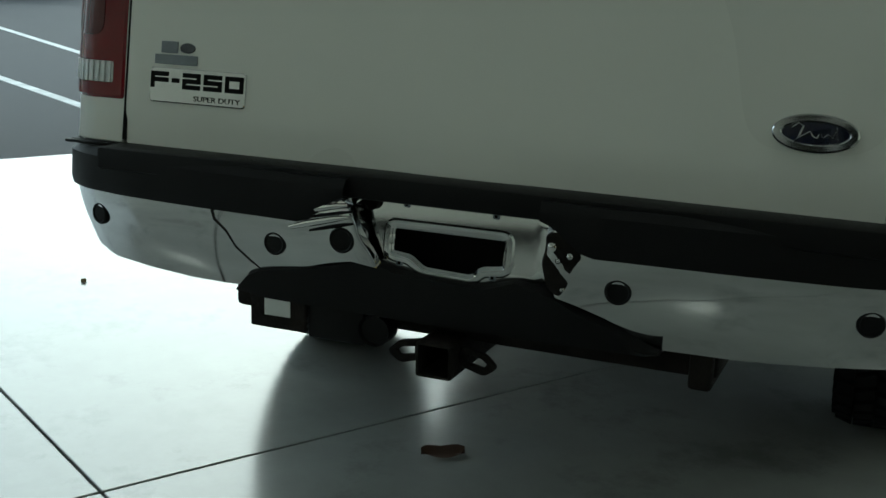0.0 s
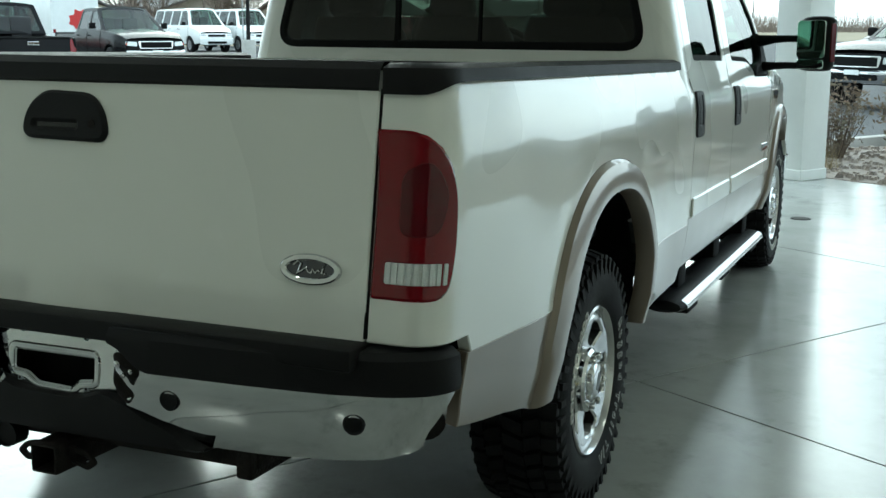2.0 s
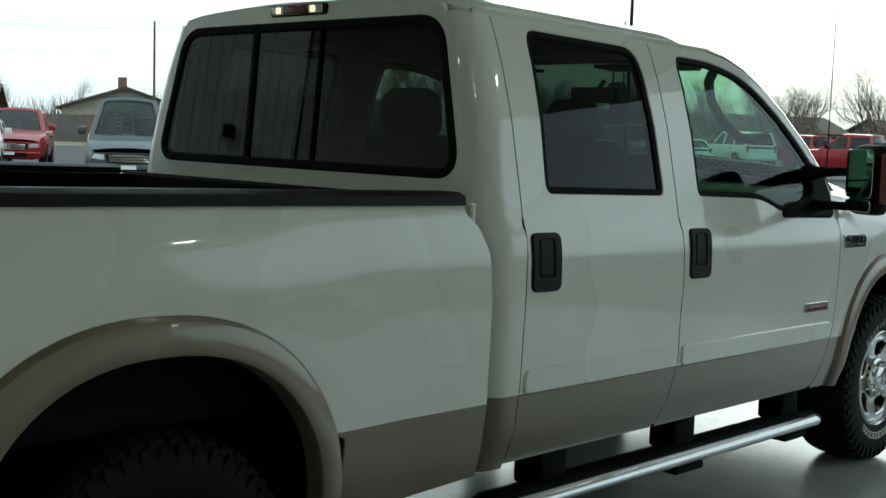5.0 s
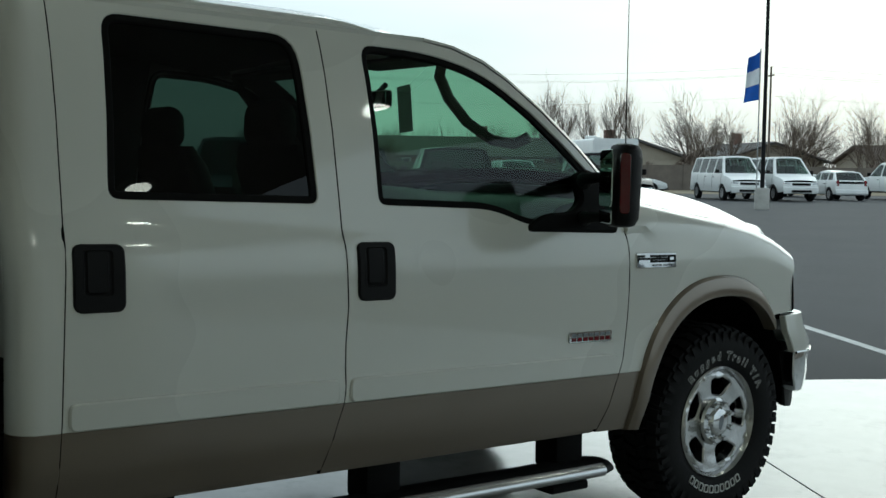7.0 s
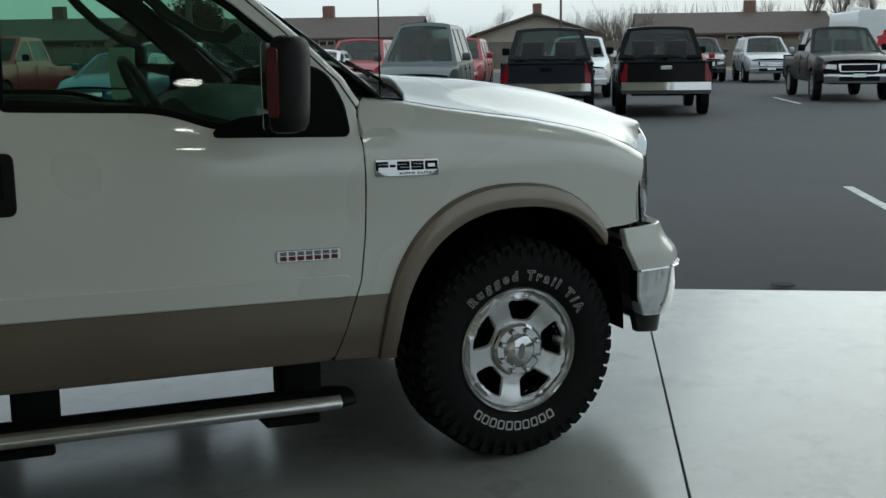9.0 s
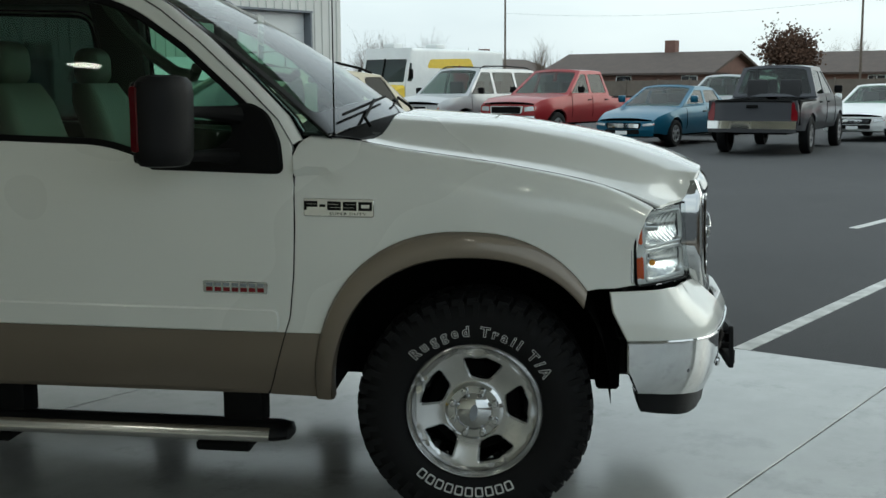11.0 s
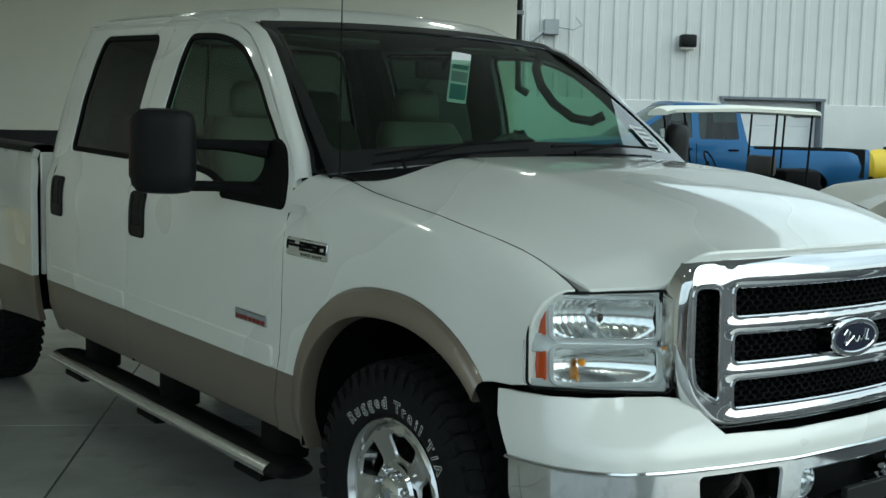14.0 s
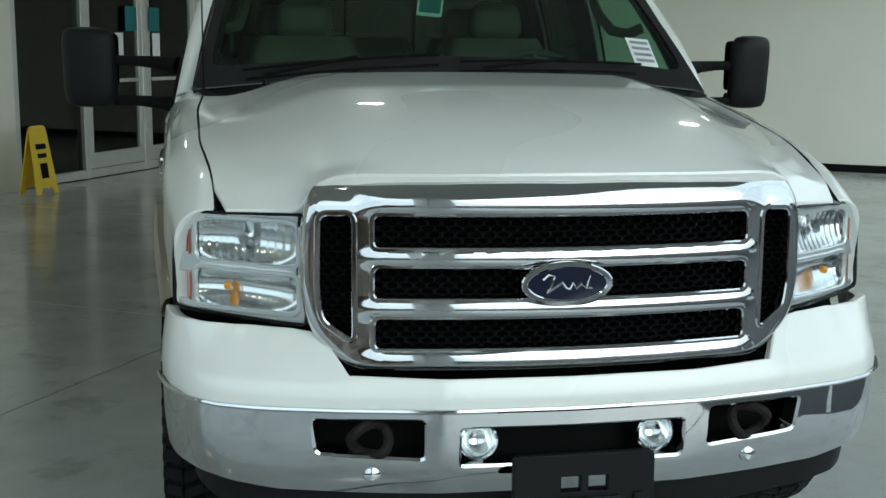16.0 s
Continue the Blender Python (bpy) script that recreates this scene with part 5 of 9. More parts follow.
def headlight(s):
    outline = rounded([(0.622, 0.874), (0.932, 0.886), (0.930, 1.03), (0.908, 1.092), (0.872, 1.124), (0.622, 1.136)], [0.012, 0.015, 0.05, 0.03, 0.02, 0.015])
    upper = rect(0.638, 1.008, 0.880, 1.116, 0.022)
    lower = rect(0.638, 0.894, 0.880, 0.990, 0.022)
    slots = [rounded([(0.892, 1.018), (0.916, 1.018), (0.908, 1.086), (0.892, 1.09)], 0.006), rect(0.894, 0.902, 0.926, 0.976, 0.006)]
    m = lambda b: b if s > 0 else mirrored(b)
    h = bpart("headlight", m(panel(outline, lambda x, z: nose(x, z, -0.012), [upper, lower] + slots, 0.025, 0.008, out=(0, 1, 0), bevel=0.003)), LAMPHOUSE, None, "clear headlight with chrome reflectors and amber bulb")
    bpart("back_shell", m(panel(rect(0.882, 0.892, 0.930, 1.095), lambda x, z: nose(x, z, -0.062), (), 0.03, 0.0, out=(0, 1, 0))), LAMPHOUSE, h)
    bpart("lens", m(panel(offset_loop(resample(outline, 0.02), 0.002).tolist(), lambda x, z: nose(x, z, 0.008), (), 0.03, 0.03, out=(0, 1, 0), bevel=0.006)), LENSGLASS, h, "clear outer lens")
    edge = resample(outline, 0.02)
    bpart("gasket", m(panel(offset_loop(edge, 0.004).tolist(), lambda x, z: nose(x, z, 0.004), [offset_loop(edge, 0.0005).tolist()], 0.03, 0.010, out=(0, 1, 0), bevel=0.0015)), MATTE, h, "black rubber lamp surround")
    for hole, ribs, amp in ((upper, 13, 0.0013), (lower, 20, 0.0010)):
        xs, zs_ = [q[0] for q in hole], [q[1] for q in hole]
        x0, x1, z0, z1 = min(xs), max(xs), min(zs_), max(zs_)
        cx, cz = (x0 + x1) / 2, (z0 + z1) / 2
        def bowl(x, z):
            r = math.hypot((x - cx) / ((x1 - x0) / 2), (z - cz) / ((z1 - z0) / 2))
            return nose(x, z, -0.070 + 0.042 * min(1.15, r * r) + amp * math.sin((x - x0) / (x1 - x0) * ribs * 2 * math.pi))
        bpart("reflector", m(panel(rect(x0 - 0.004, z0 - 0.004, x1 + 0.004, z1 + 0.004, 0.03), bowl, (), 0.005, 0.0, out=(0, 1, 0))), REFLECTOR, h, "fluted chrome reflector")
        ring = resample(hole, 0.012)
        bpart("bezel", m(panel(offset_loop(ring, 0.006).tolist(), lambda x, z: nose(x, z, -0.006), [offset_loop(ring, -0.001).tolist()], 0.03, 0.008, out=(0, 1, 0), bevel=0.003)), LAMPHOUSE, h)
    bulb = lathe(bmesh.new(), [(0, 0.0), (0.0, 0.012), (-0.02, 0.015), (-0.05, 0.014)], "y", 16)
    for v in bulb.verts:
        v.co += Vector(nose(0.76, 1.062, -0.032))
    bpart("bulb", m(bulb), CHROME, h)
    bulb = lathe(bmesh.new(), [(0.006, 0.0), (0.004, 0.006), (0.0, 0.010), (-0.012, 0.010), (-0.016, 0.006)], "y", 18)
    for v in bulb.verts:
        v.co += Vector(nose(0.80, 0.945, -0.030))
    bpart("amber_bulb", m(bulb), BULBAMBER, h, "amber turn signal bulb")
    for z0, z1 in ((1.018, 1.088), (0.902, 0.976)):
        # reflex lens on the lamp's side wall, facing outwards
        bpart("side_marker", m(panel(rect(0.002, z0, 0.052, z1, 0.006), lambda a, z: (0.893 + 0.2 * a, nose(0.893, z, -0.004)[1] - a, z), (), 0.02, 0.003, out=(1, 0, 0), bevel=0.001)), AMBER, h, "amber side marker")
    return h


headlight(1)
headlight(-1)

# front bumper
PLAN_F = [(0, 4.937), (0.32, 4.922), (0.545, 4.876), (0.728, 4.824), (0.835, 4.772), (0.902, 4.70), (0.946, 4.605), (0.966, 4.50), (0.97, 4.42)]
PLAN_R = [(0, -1.335), (0.3, -1.325), (0.55, -1.305), (0.74, -1.275), (0.86, -1.232), (0.93, -1.175), (0.958, -1.115), (0.962, -1.05)]


def along(plan):
    p = np.array(plan, float)
    d = np.r_[0, np.cumsum(np.linalg.norm(np.diff(p, axis=0), axis=1))]
    fx, fy = curve1(list(zip(d, p[:, 0])), 0.05), curve1(list(zip(d, p[:, 1])), 0.05)
    sgn = 1 if p[0, 1] > 0 else -1
    def at(s, off, z):
        a = abs(s)
        x, y = float(fx(a)), float(fy(a))
        dx, dy = float(fx(a + 0.01)) - x, float(fy(a + 0.01)) - y
        ln = math.hypot(dx, dy)
        nx, ny = -dy / ln * sgn, dx / ln * sgn
        x, y = x + nx * off, y + ny * off
        return (math.copysign(x, s) if a > 1e-9 else 0.0, y, z)
    return at, d[-1]


f_at, F_END = along(PLAN_F)
r_at, R_END = along(PLAN_R)
UP_P = curve1([(0.69, 0.0), (0.74, 0.004), (0.775, -0.018), (0.80, -0.045), (0.85, -0.095), (0.89, -0.135)], 0.015)
LO_P = curve1([(0.40, -0.10), (0.47, -0.055), (0.53, -0.02), (0.60, -0.006), (0.66, -0.002), (0.71, 0.0)], 0.02)


def f_up(s, z):
    return f_at(s, float(UP_P(z)) * (1 - 0.85 * float(smoothstep(0.80, 1.12, abs(s)))), z)


def f_low(s, z):
    return f_at(s, float(LO_P(z)) * (1 - 0.6 * float(smoothstep(0.85, 1.15, abs(s)))), z)


E1 = F_END
half = [(0, 0.705), (0.5, 0.705), (1.0, 0.705), (E1 - 0.06, 0.705), (E1 - 0.01, 0.80), (E1 + 0.0, 0.862), (1.03, 0.872), (0.70, 0.868), (0.645, 0.862), (0.60, 0.835), (0.54, 0.778), (0.3, 0.772), (0, 0.772)]
cover = half + [(-s, z) for s, z in reversed(half[1:-1])]
fb = bpart("front_bumper", panel(cover, f_up, (), 0.03, 0.03, out=(0, 1, 0), bevel=0.004), WHITE, None, "front bumper, white above and chrome below")
half = [(0, 0.475), (0.45, 0.475), (0.72, 0.48), (0.9, 0.50), (E1 - 0.10, 0.525), (E1 - 0.065, 0.60), (E1 - 0.062, 0.697), (0.8, 0.697), (0, 0.697)]
chrome = half + [(-s, z) for s, z in reversed(half[1:-1])]
HOLES = [rounded([(0.352, 0.572), (0.62, 0.585), (0.632, 0.68), (0.352, 0.682)], 0.02), rounded([(-0.352, 0.572), (-0.62, 0.585), (-0.632, 0.68), (-0.352, 0.682)], 0.02), rect(-0.29, 0.553, 0.275, 0.66, 0.018)]
ch = bpart("chrome_bumper", panel(chrome, f_low, HOLES, 0.03, 0.05, out=(0, 1, 0), bevel=0.006), CHROME, fb, "chrome lower bumper with three openings")
bmx = bmesh.new()
tube(bmx, [f_at(s, 0.008, 0.702) for s in np.linspace(-E1 + 0.06, E1 - 0.06, 50)], 0.006, 6)
bpart("chrome_strip", bmx, CHROME, fb)
# black sheet added for the shade seen through the bumper openings
bpart("opening_shade_backing", panel([(-0.7, 0.50), (0.7, 0.50), (0.7, 0.69), (-0.7, 0.69)], lambda s, z: f_at(s, -0.12, z), (), 0.08, 0.0, out=(0, 1, 0)), MATTE, fb)
half = [(0, 0.39), (0.5, 0.395), (0.9, 0.415), (E1 - 0.13, 0.44), (E1 - 0.10, 0.53), (0.8, 0.495), (0, 0.48)]
bpart("valance", panel(half + [(-s, z) for s, z in reversed(half[1:-1])], lambda s, z: f_at(s, -0.065 - 0.15 * max(0, 0.47 - z), z), (), 0.05, 0.03, out=(0, 1, 0)), BLACK, fb, "black plastic air dam under the bumper")
for x in (0.222, -0.222):
    fl = bpart("fog_lamp", lathe(bmesh.new(), [(-0.05, 0.05), (0.0, 0.048), (0.004, 0.043), (-0.006, 0.041)], "y", 28, (x, 4.888, 0.612)), CHROME, fb, "round fog lamp in a chrome ring")
    bpart("lens", lathe(bmesh.new(), [(0.004, 0.0), (0.0, 0.03), (-0.008, 0.043)], "y", 28, (x, 4.888, 0.612)), LENSGLASS, fl)
    bpart("reflector", lathe(bmesh.new(), [(-0.05, 0.0), (-0.045, 0.02), (-0.03, 0.035), (-0.008, 0.041)], "y", 28, (x, 4.888, 0.612)), REFLECTOR, fl)
for s in (-1, 1):
    hk = bmesh.new()
    pts = [Vector((s * (0.48 + 0.045 * math.cos(t)), 4.86 + 0.02 * math.sin(t * 2), 0.622 + 0.038 * math.sin(t))) for t in np.linspace(0, 2 * math.pi, 18)]
    tube(hk, pts, 0.013, 8, cap=False)
    bpart("tow_hook", hk, STEEL, fb, "dark steel tow hook")
    bpart("bumper_bolt", lathe(bmesh.new(), [(0.0, 0.022), (0.008, 0.02), (0.014, 0.012), (0.014, 0.0)], "y", 18, (s * 0.475, 4.868, 0.535)), CHROME, fb)
# plate bracket
pb = bpart("plate_bracket", panel(rect(-0.185, 0.43, 0.155, 0.60, 0.012), lambda x, z: (x, 4.99 + 0.3 * (0.6 - z) * 0.1, z), [rect(-0.075, 0.505, -0.022, 0.55, 0.006), rect(-0.008, 0.505, 0.045, 0.55, 0.006)], 0.04, 0.02, out=(0, 1, 0)), BLACK, fb, "empty black licence plate bracket")
for x0, x1, z0, z1 in ((-0.16, -0.135, 0.44, 0.50), (0.105, 0.13, 0.44, 0.50), (-0.10, 0.07, 0.485, 0.495)):
    bpart("rib", boxed((x0, 4.99, z0), (x1, 5.003, z1), 0.003, 1), BLACK, pb)
for x in (-0.12, 0.09):
    bpart("bracket_arm", boxed((x - 0.02, 4.85, 0.50), (x + 0.02, 4.99, 0.52), 0.003, 1), BLACK, pb)

# ---- truck: rear bumper and hitch ----
RB_P = curve1([(0.43, -0.085), (0.50, -0.045), (0.56, -0.022), (0.60, -0.010), (0.66, 0.0), (0.72, 0.002)], 0.02)


def rb(s, z):
    return r_at(s, float(RB_P(z)), z)


e = R_END
right = [(0.232, 0.545), (0.27, 0.535), (0.33, 0.515), (0.385, 0.485), (0.42, 0.462), (0.6, 0.462), (0.85, 0.475), (0.98, 0.50), (e - 0.10, 0.545), (e - 0.02, 0.64), (e - 0.02, 0.67), (0.8, 0.665), (0.55, 0.663), (0.35, 0.668), (0.27, 0.672), (0.225, 0.68), (0.215, 0.62)]
left = [(-0.14, 0.556), (-0.19, 0.562), (-0.24, 0.552), (-0.30, 0.534), (-0.38, 0.522), (-0.43, 0.50), (-0.45, 0.465), (-0.6, 0.462), (-0.85, 0.475), (-0.98, 0.50), (-e + 0.10, 0.545), (-e + 0.02, 0.64), (-e + 0.02, 0.67), (-0.8, 0.665), (-0.55, 0.663), (-0.33, 0.665), (-0.23, 0.668), (-0.19, 0.67), (-0.175, 0.62)]
rbump = bpart("rear_bumper", panel(right, rb, (), 0.025, 0.03, out=(0, -1, 0), bevel=0.006), CHROME, None, "chrome rear step bumper with black pads")
bpart("bumper_half", panel(left, rb, (), 0.025, 0.03, out=(0, -1, 0), bevel=0.006), CHROME, rbump)


def pad(s0, s1, tall0):
    rows = []
    for s in np.linspace(s0, s1, 34):
        f = float(smoothstep(0.0, 0.10, abs(s - s0)))
        lowz = 0.69 - 0.06 * f
        prof = [(-0.02, lowz), (0.006, lowz + 0.004), (0.010, lowz + 0.02), (0.006, 0.712), (-0.012, 0.728), (-0.06, 0.732), (-0.15, 0.732), (-0.18, 0.70)]
        k = 1.0 if abs(s) < 0.95 else 0.55
        rows.append([r_at(s, o * (k if o < -0.03 else 1), z) for o, z in prof])
    return loft(rows)


bpart("step_pad", pad(0.20, R_END - 0.03, 0), BLACK, rbump, "black textured step pad")
bpart("step_pad", pad(-0.20, -R_END + 0.03, 0), BLACK, rbump, "black textured step pad")
for k in range(4):
    bpart("pad_rib", boxed((-0.93, -1.215 + 0.028 * k, 0.731), (-0.80, -1.203 + 0.028 * k, 0.738), 0.003, 1), BLACK, rbump)
bpart("top_strip", boxed((-0.80, -1.30, 0.69), (0.80, -1.14, 0.7385), 0.008, 2), BLACK, rbump, "black plastic bumper top")
# stamped plate pocket: a shallow tray whose sides turn out to the bumper face
OVER = 0.004


def pocket(x, z):
    k = float(smoothstep(0.192, 0.232, abs(x - OVER)))
    y = -1.262 + 0.10 * (z - 0.6)
    return (x, y * (1 - k) + (rb(x, min(max(z, 0.5), 0.7))[1] + 0.005) * k, z)


plate_out = rounded([(-0.24, 0.585), (-0.175, 0.582), (-0.13, 0.560), (-0.075, 0.552), (0.07, 0.540), (0.12, 0.562), (0.175, 0.566), (0.235, 0.575), (0.23, 0.672), (0.192, 0.70), (-0.176, 0.706), (-0.20, 0.688), (-0.24, 0.672)], 0.012)
plate_hole = rounded([(-0.116, 0.640), (-0.118, 0.584), (-0.075, 0.580), (-0.045, 0.558), (0.055, 0.554), (0.075, 0.574), (0.122, 0.580), (0.124, 0.641)], 0.01)
poc = bpart("plate_pocket", panel(plate_out, pocket, [plate_hole], 0.015, 0.03, out=(0, -1, 0), bevel=0.006), CHROME, rbump, "bare chrome licence plate pocket with an empty opening")
# two black sheets added for the shade behind the bumper and plate opening
bpart("bumper_shade_backing", panel(rect(-0.30, 0.46, 0.30, 0.70), lambda x, z: (x, -1.15, z), (), 0.1, 0.0, out=(0, -1, 0)), MATTE, rbump)
bpart("pocket_shade_backing", panel(offset_loop(resample(plate_hole, 0.02), 0.02).tolist(), lambda x, z: (x, -1.17, z), (), 0.05, 0.0, out=(0, -1, 0)), MATTE, poc)
ring = resample(plate_hole, 0.01)
bpart("opening_lip", panel(offset_loop(ring, 0.012).tolist(), lambda x, z: (x, pocket(x, z)[1] - 0.005, z), [offset_loop(ring, 0.002).tolist()], 0.02, 0.012, out=(0, -1, 0), bevel=0.004), CHROME, poc, "pressed rim of the opening")
for x, z in ((-0.086, 0.685), (0.099, 0.682), (-0.096, 0.566), (0.099, 0.561)):
    clip = bpart("plate_clip", boxed((x - 0.007, pocket(x, z)[1] - 0.004, z - 0.006), (x + 0.007, pocket(x, z)[1] + 0.004, z + 0.006), 0.002, 1), GREYPRINT, poc)
    bpart("hole", boxed((x - 0.003, pocket(x, z)[1] - 0.0052, z - 0.003), (x + 0.003, pocket(x, z)[1] - 0.0035, z + 0.003)), MATTE, clip)
for z0, z1 in ((0.648, 0.680), (0.618, 0.655)):
    pts = [Vector(rb(x, z0 + (z1 - z0) * t)) + Vector((0, -0.002, 0)) for t, x in ((0, -0.325), (0.3, -0.29), (0.6, -0.25), (0.85, -0.215), (1, -0.19))]
    bpart("pocket_fin", tube(bmesh.new(), pts, [0.004, 0.007, 0.007, 0.006, 0.003], 8), CHROME, poc)
    pts = [p + Vector((0.012, 0.001, -0.012)) for p in pts[1:]]
    bpart("fin_gap", tube(bmesh.new(), pts, [0.002, 0.004, 0.004, 0.002], 6), MATTE, poc)
# crumpled bracket beside the pocket
cr = bpart("bumper_bracket", panel(rounded([(0.215, 0.668), (0.246, 0.676), (0.276, 0.652), (0.282, 0.632), (0.262, 0.612), (0.256, 0.575), (0.236, 0.548), (0.214, 0.566)], 0.01), lambda x, z: (x, rb(x, z)[1] - 0.004 + 0.006 * math.sin(90 * x + 70 * z), z), (), 0.01, 0.012, out=(0, -1, 0), bevel=0.003), STEEL, rbump, "crumpled dark steel bracket with chrome nuts")
for x, z, r in ((0.228, 0.648, 0.010), (0.262, 0.634, 0.007), (0.240, 0.622, 0.006), (0.247, 0.566, 0.005)):
    bpart("nut", lathe(bmesh.new(), [(0.0, r), (-0.008, r * 0.9), (-0.012, r * 0.5), (-0.013, 0.0)], "y", 8, (x, rb(x, z)[1] - 0.006, z)), CHROME, cr)
# a crease bent into the chrome
pts = [Vector(rb(x, z)) + Vector((0, -0.0005, 0)) for x, z in ((-0.498, 0.642), (-0.512, 0.630), (-0.508, 0.612), (-0.482, 0.590), (-0.463, 0.556), (-0.430, 0.528), (-0.405, 0.510))]
bpart("crease", tube(bmesh.new(), pts, [0.002, 0.004, 0.0035, 0.0028, 0.0025, 0.0025, 0.001], 6), STEEL, rbump, "dark crease bent into the chrome")
# parking sensors and socket plugs
for x, z, r in ((0.350, 0.574, 0.022), (0.792, 0.566, 0.022), (-0.362, 0.578, 0.022), (-0.845, 0.578, 0.022), (-0.205, 0.606, 0.024)):
    p = rb(x * 1.005, z)
    q = rb(x * 1.005 + 0.02, z)
    d = Vector((q[0] - p[0], q[1] - p[1], 0)).normalized()
    nrm = Vector((d.y, -d.x, 0))
    bmx = lathe(bmesh.new(), [(-0.02, r + 0.003), (0.004, r + 0.003), (0.008, r), (0.004, r * 0.86), (0.006, 0.0)], "x", 24)
    rot = nrm.to_track_quat("X", "Z").to_matrix().to_4x4()
    bmesh.ops.transform(bmx, matrix=Matrix.Translation(p) @ rot, verts=bmx.verts)
    bpart("parking_sensor", bmx, BLACK, rbump, "round black parking sensor")
bpart("socket", lathe(bmesh.new(), [(0, 0.0), (0.0, 0.014), (-0.008, 0.017), (0.02, 0.017)], "y", 18, (-0.160, pocket(0, 0.69)[1] - 0.010, 0.684)), MATTE, rbump)
# lower black step
rows = []
for x in np.linspace(-0.46, 0.43, 36):
    topz = float(np.interp(x, [-0.46, -0.43, -0.38, -0.24, -0.19, -0.14, -0.10, 0.09, 0.15, 0.23, 0.27, 0.33, 0.385, 0.43], [0.47, 0.515, 0.528, 0.555, 0.572, 0.574, 0.558, 0.552, 0.572, 0.555, 0.53, 0.512, 0.48, 0.464]))
    bot = 0.452 if abs(x) < 0.42 else 0.458
    y = rb(x, 0.52)[1]
    inner = -1.24 if abs(x) < 0.22 else y + 0.02
    rows.append([(x, inner, topz), (x, y - 0.012 if abs(x) > 0.2 else y + 0.0, max(bot + 0.008, topz - 0.012)), (x, y - 0.016, (topz * 0.35 + bot * 0.65)), (x, y - 0.004, bot), (x, y + 0.08, bot - 0.004)])
bpart("lower_step", loft(rows), BLACK, rbump, "black plastic lower step")
# hitch receiver
hitch = bpart("hitch", boxed((-0.50, -1.20, 0.405), (0.53, -1.09, 0.495), 0.012, 2), STEEL, None, "black steel hitch receiver")
tubeb = boxed((-0.038, -1.335, 0.345), (0.038, -1.0, 0.421), 0.006, 2)
fr_ = [f for f in tubeb.faces if f.normal.y < -0.9 and f.calc_area() > 0.003]
r_ = bmesh.ops.inset_individual(tubeb, faces=fr_, thickness=0.011)
bmesh.ops.translate(tubeb, vec=(0, 0.25, 0), verts=[v for f in fr_ for v in f.verts])
bpart("receiver_tube", tubeb, STEEL, hitch, "square steel receiver tube")
for s in (-1, 1):
    lp = rounded([(s * 0.04, 0.37), (s * 0.09, 0.355), (s * 0.115, 0.375), (s * 0.09, 0.40), (s * 0.04, 0.41)], 0.01)
    hl = rounded([(s * 0.055, 0.375), (s * 0.09, 0.367), (s * 0.10, 0.38), (s * 0.085, 0.392), (s * 0.055, 0.397)], 0.005)
    bpart("chain_loop", panel(lp, lambda x, z: (x, -1.27, z), [hl], 0.03, 0.012, out=(0, -1, 0)), STEEL, hitch)
for x, z0, z1 in ((0.50, 0.385, 0.50), (-0.40, 0.385, 0.49)):
    bpart("bracket", boxed((x - 0.022, -1.225, z0), (x + 0.022, -1.0, z1), 0.008, 2), STEEL, hitch)
wb = bpart("wiring_box", boxed((-0.30, -1.27, 0.375), (-0.17, -1.15, 0.45), 0.008, 2), BLACK, hitch, "black trailer wiring box")
bpart("socket_cap", lathe(bmesh.new(), [(0, 0.0), (0.0, 0.03), (-0.012, 0.034), (0.05, 0.034)], "y", 20, (-0.145, -1.27, 0.415)), BLACK, wb)
tag = bpart("tag_bracket", boxed((-0.43, -1.28, 0.385), (-0.30, -1.27, 0.46), 0.003, 1), STEEL, hitch)
bpart("data_label", boxed((-0.395, -1.284, 0.415), (-0.335, -1.281, 0.452)), PAPER, tag, "small white data label")

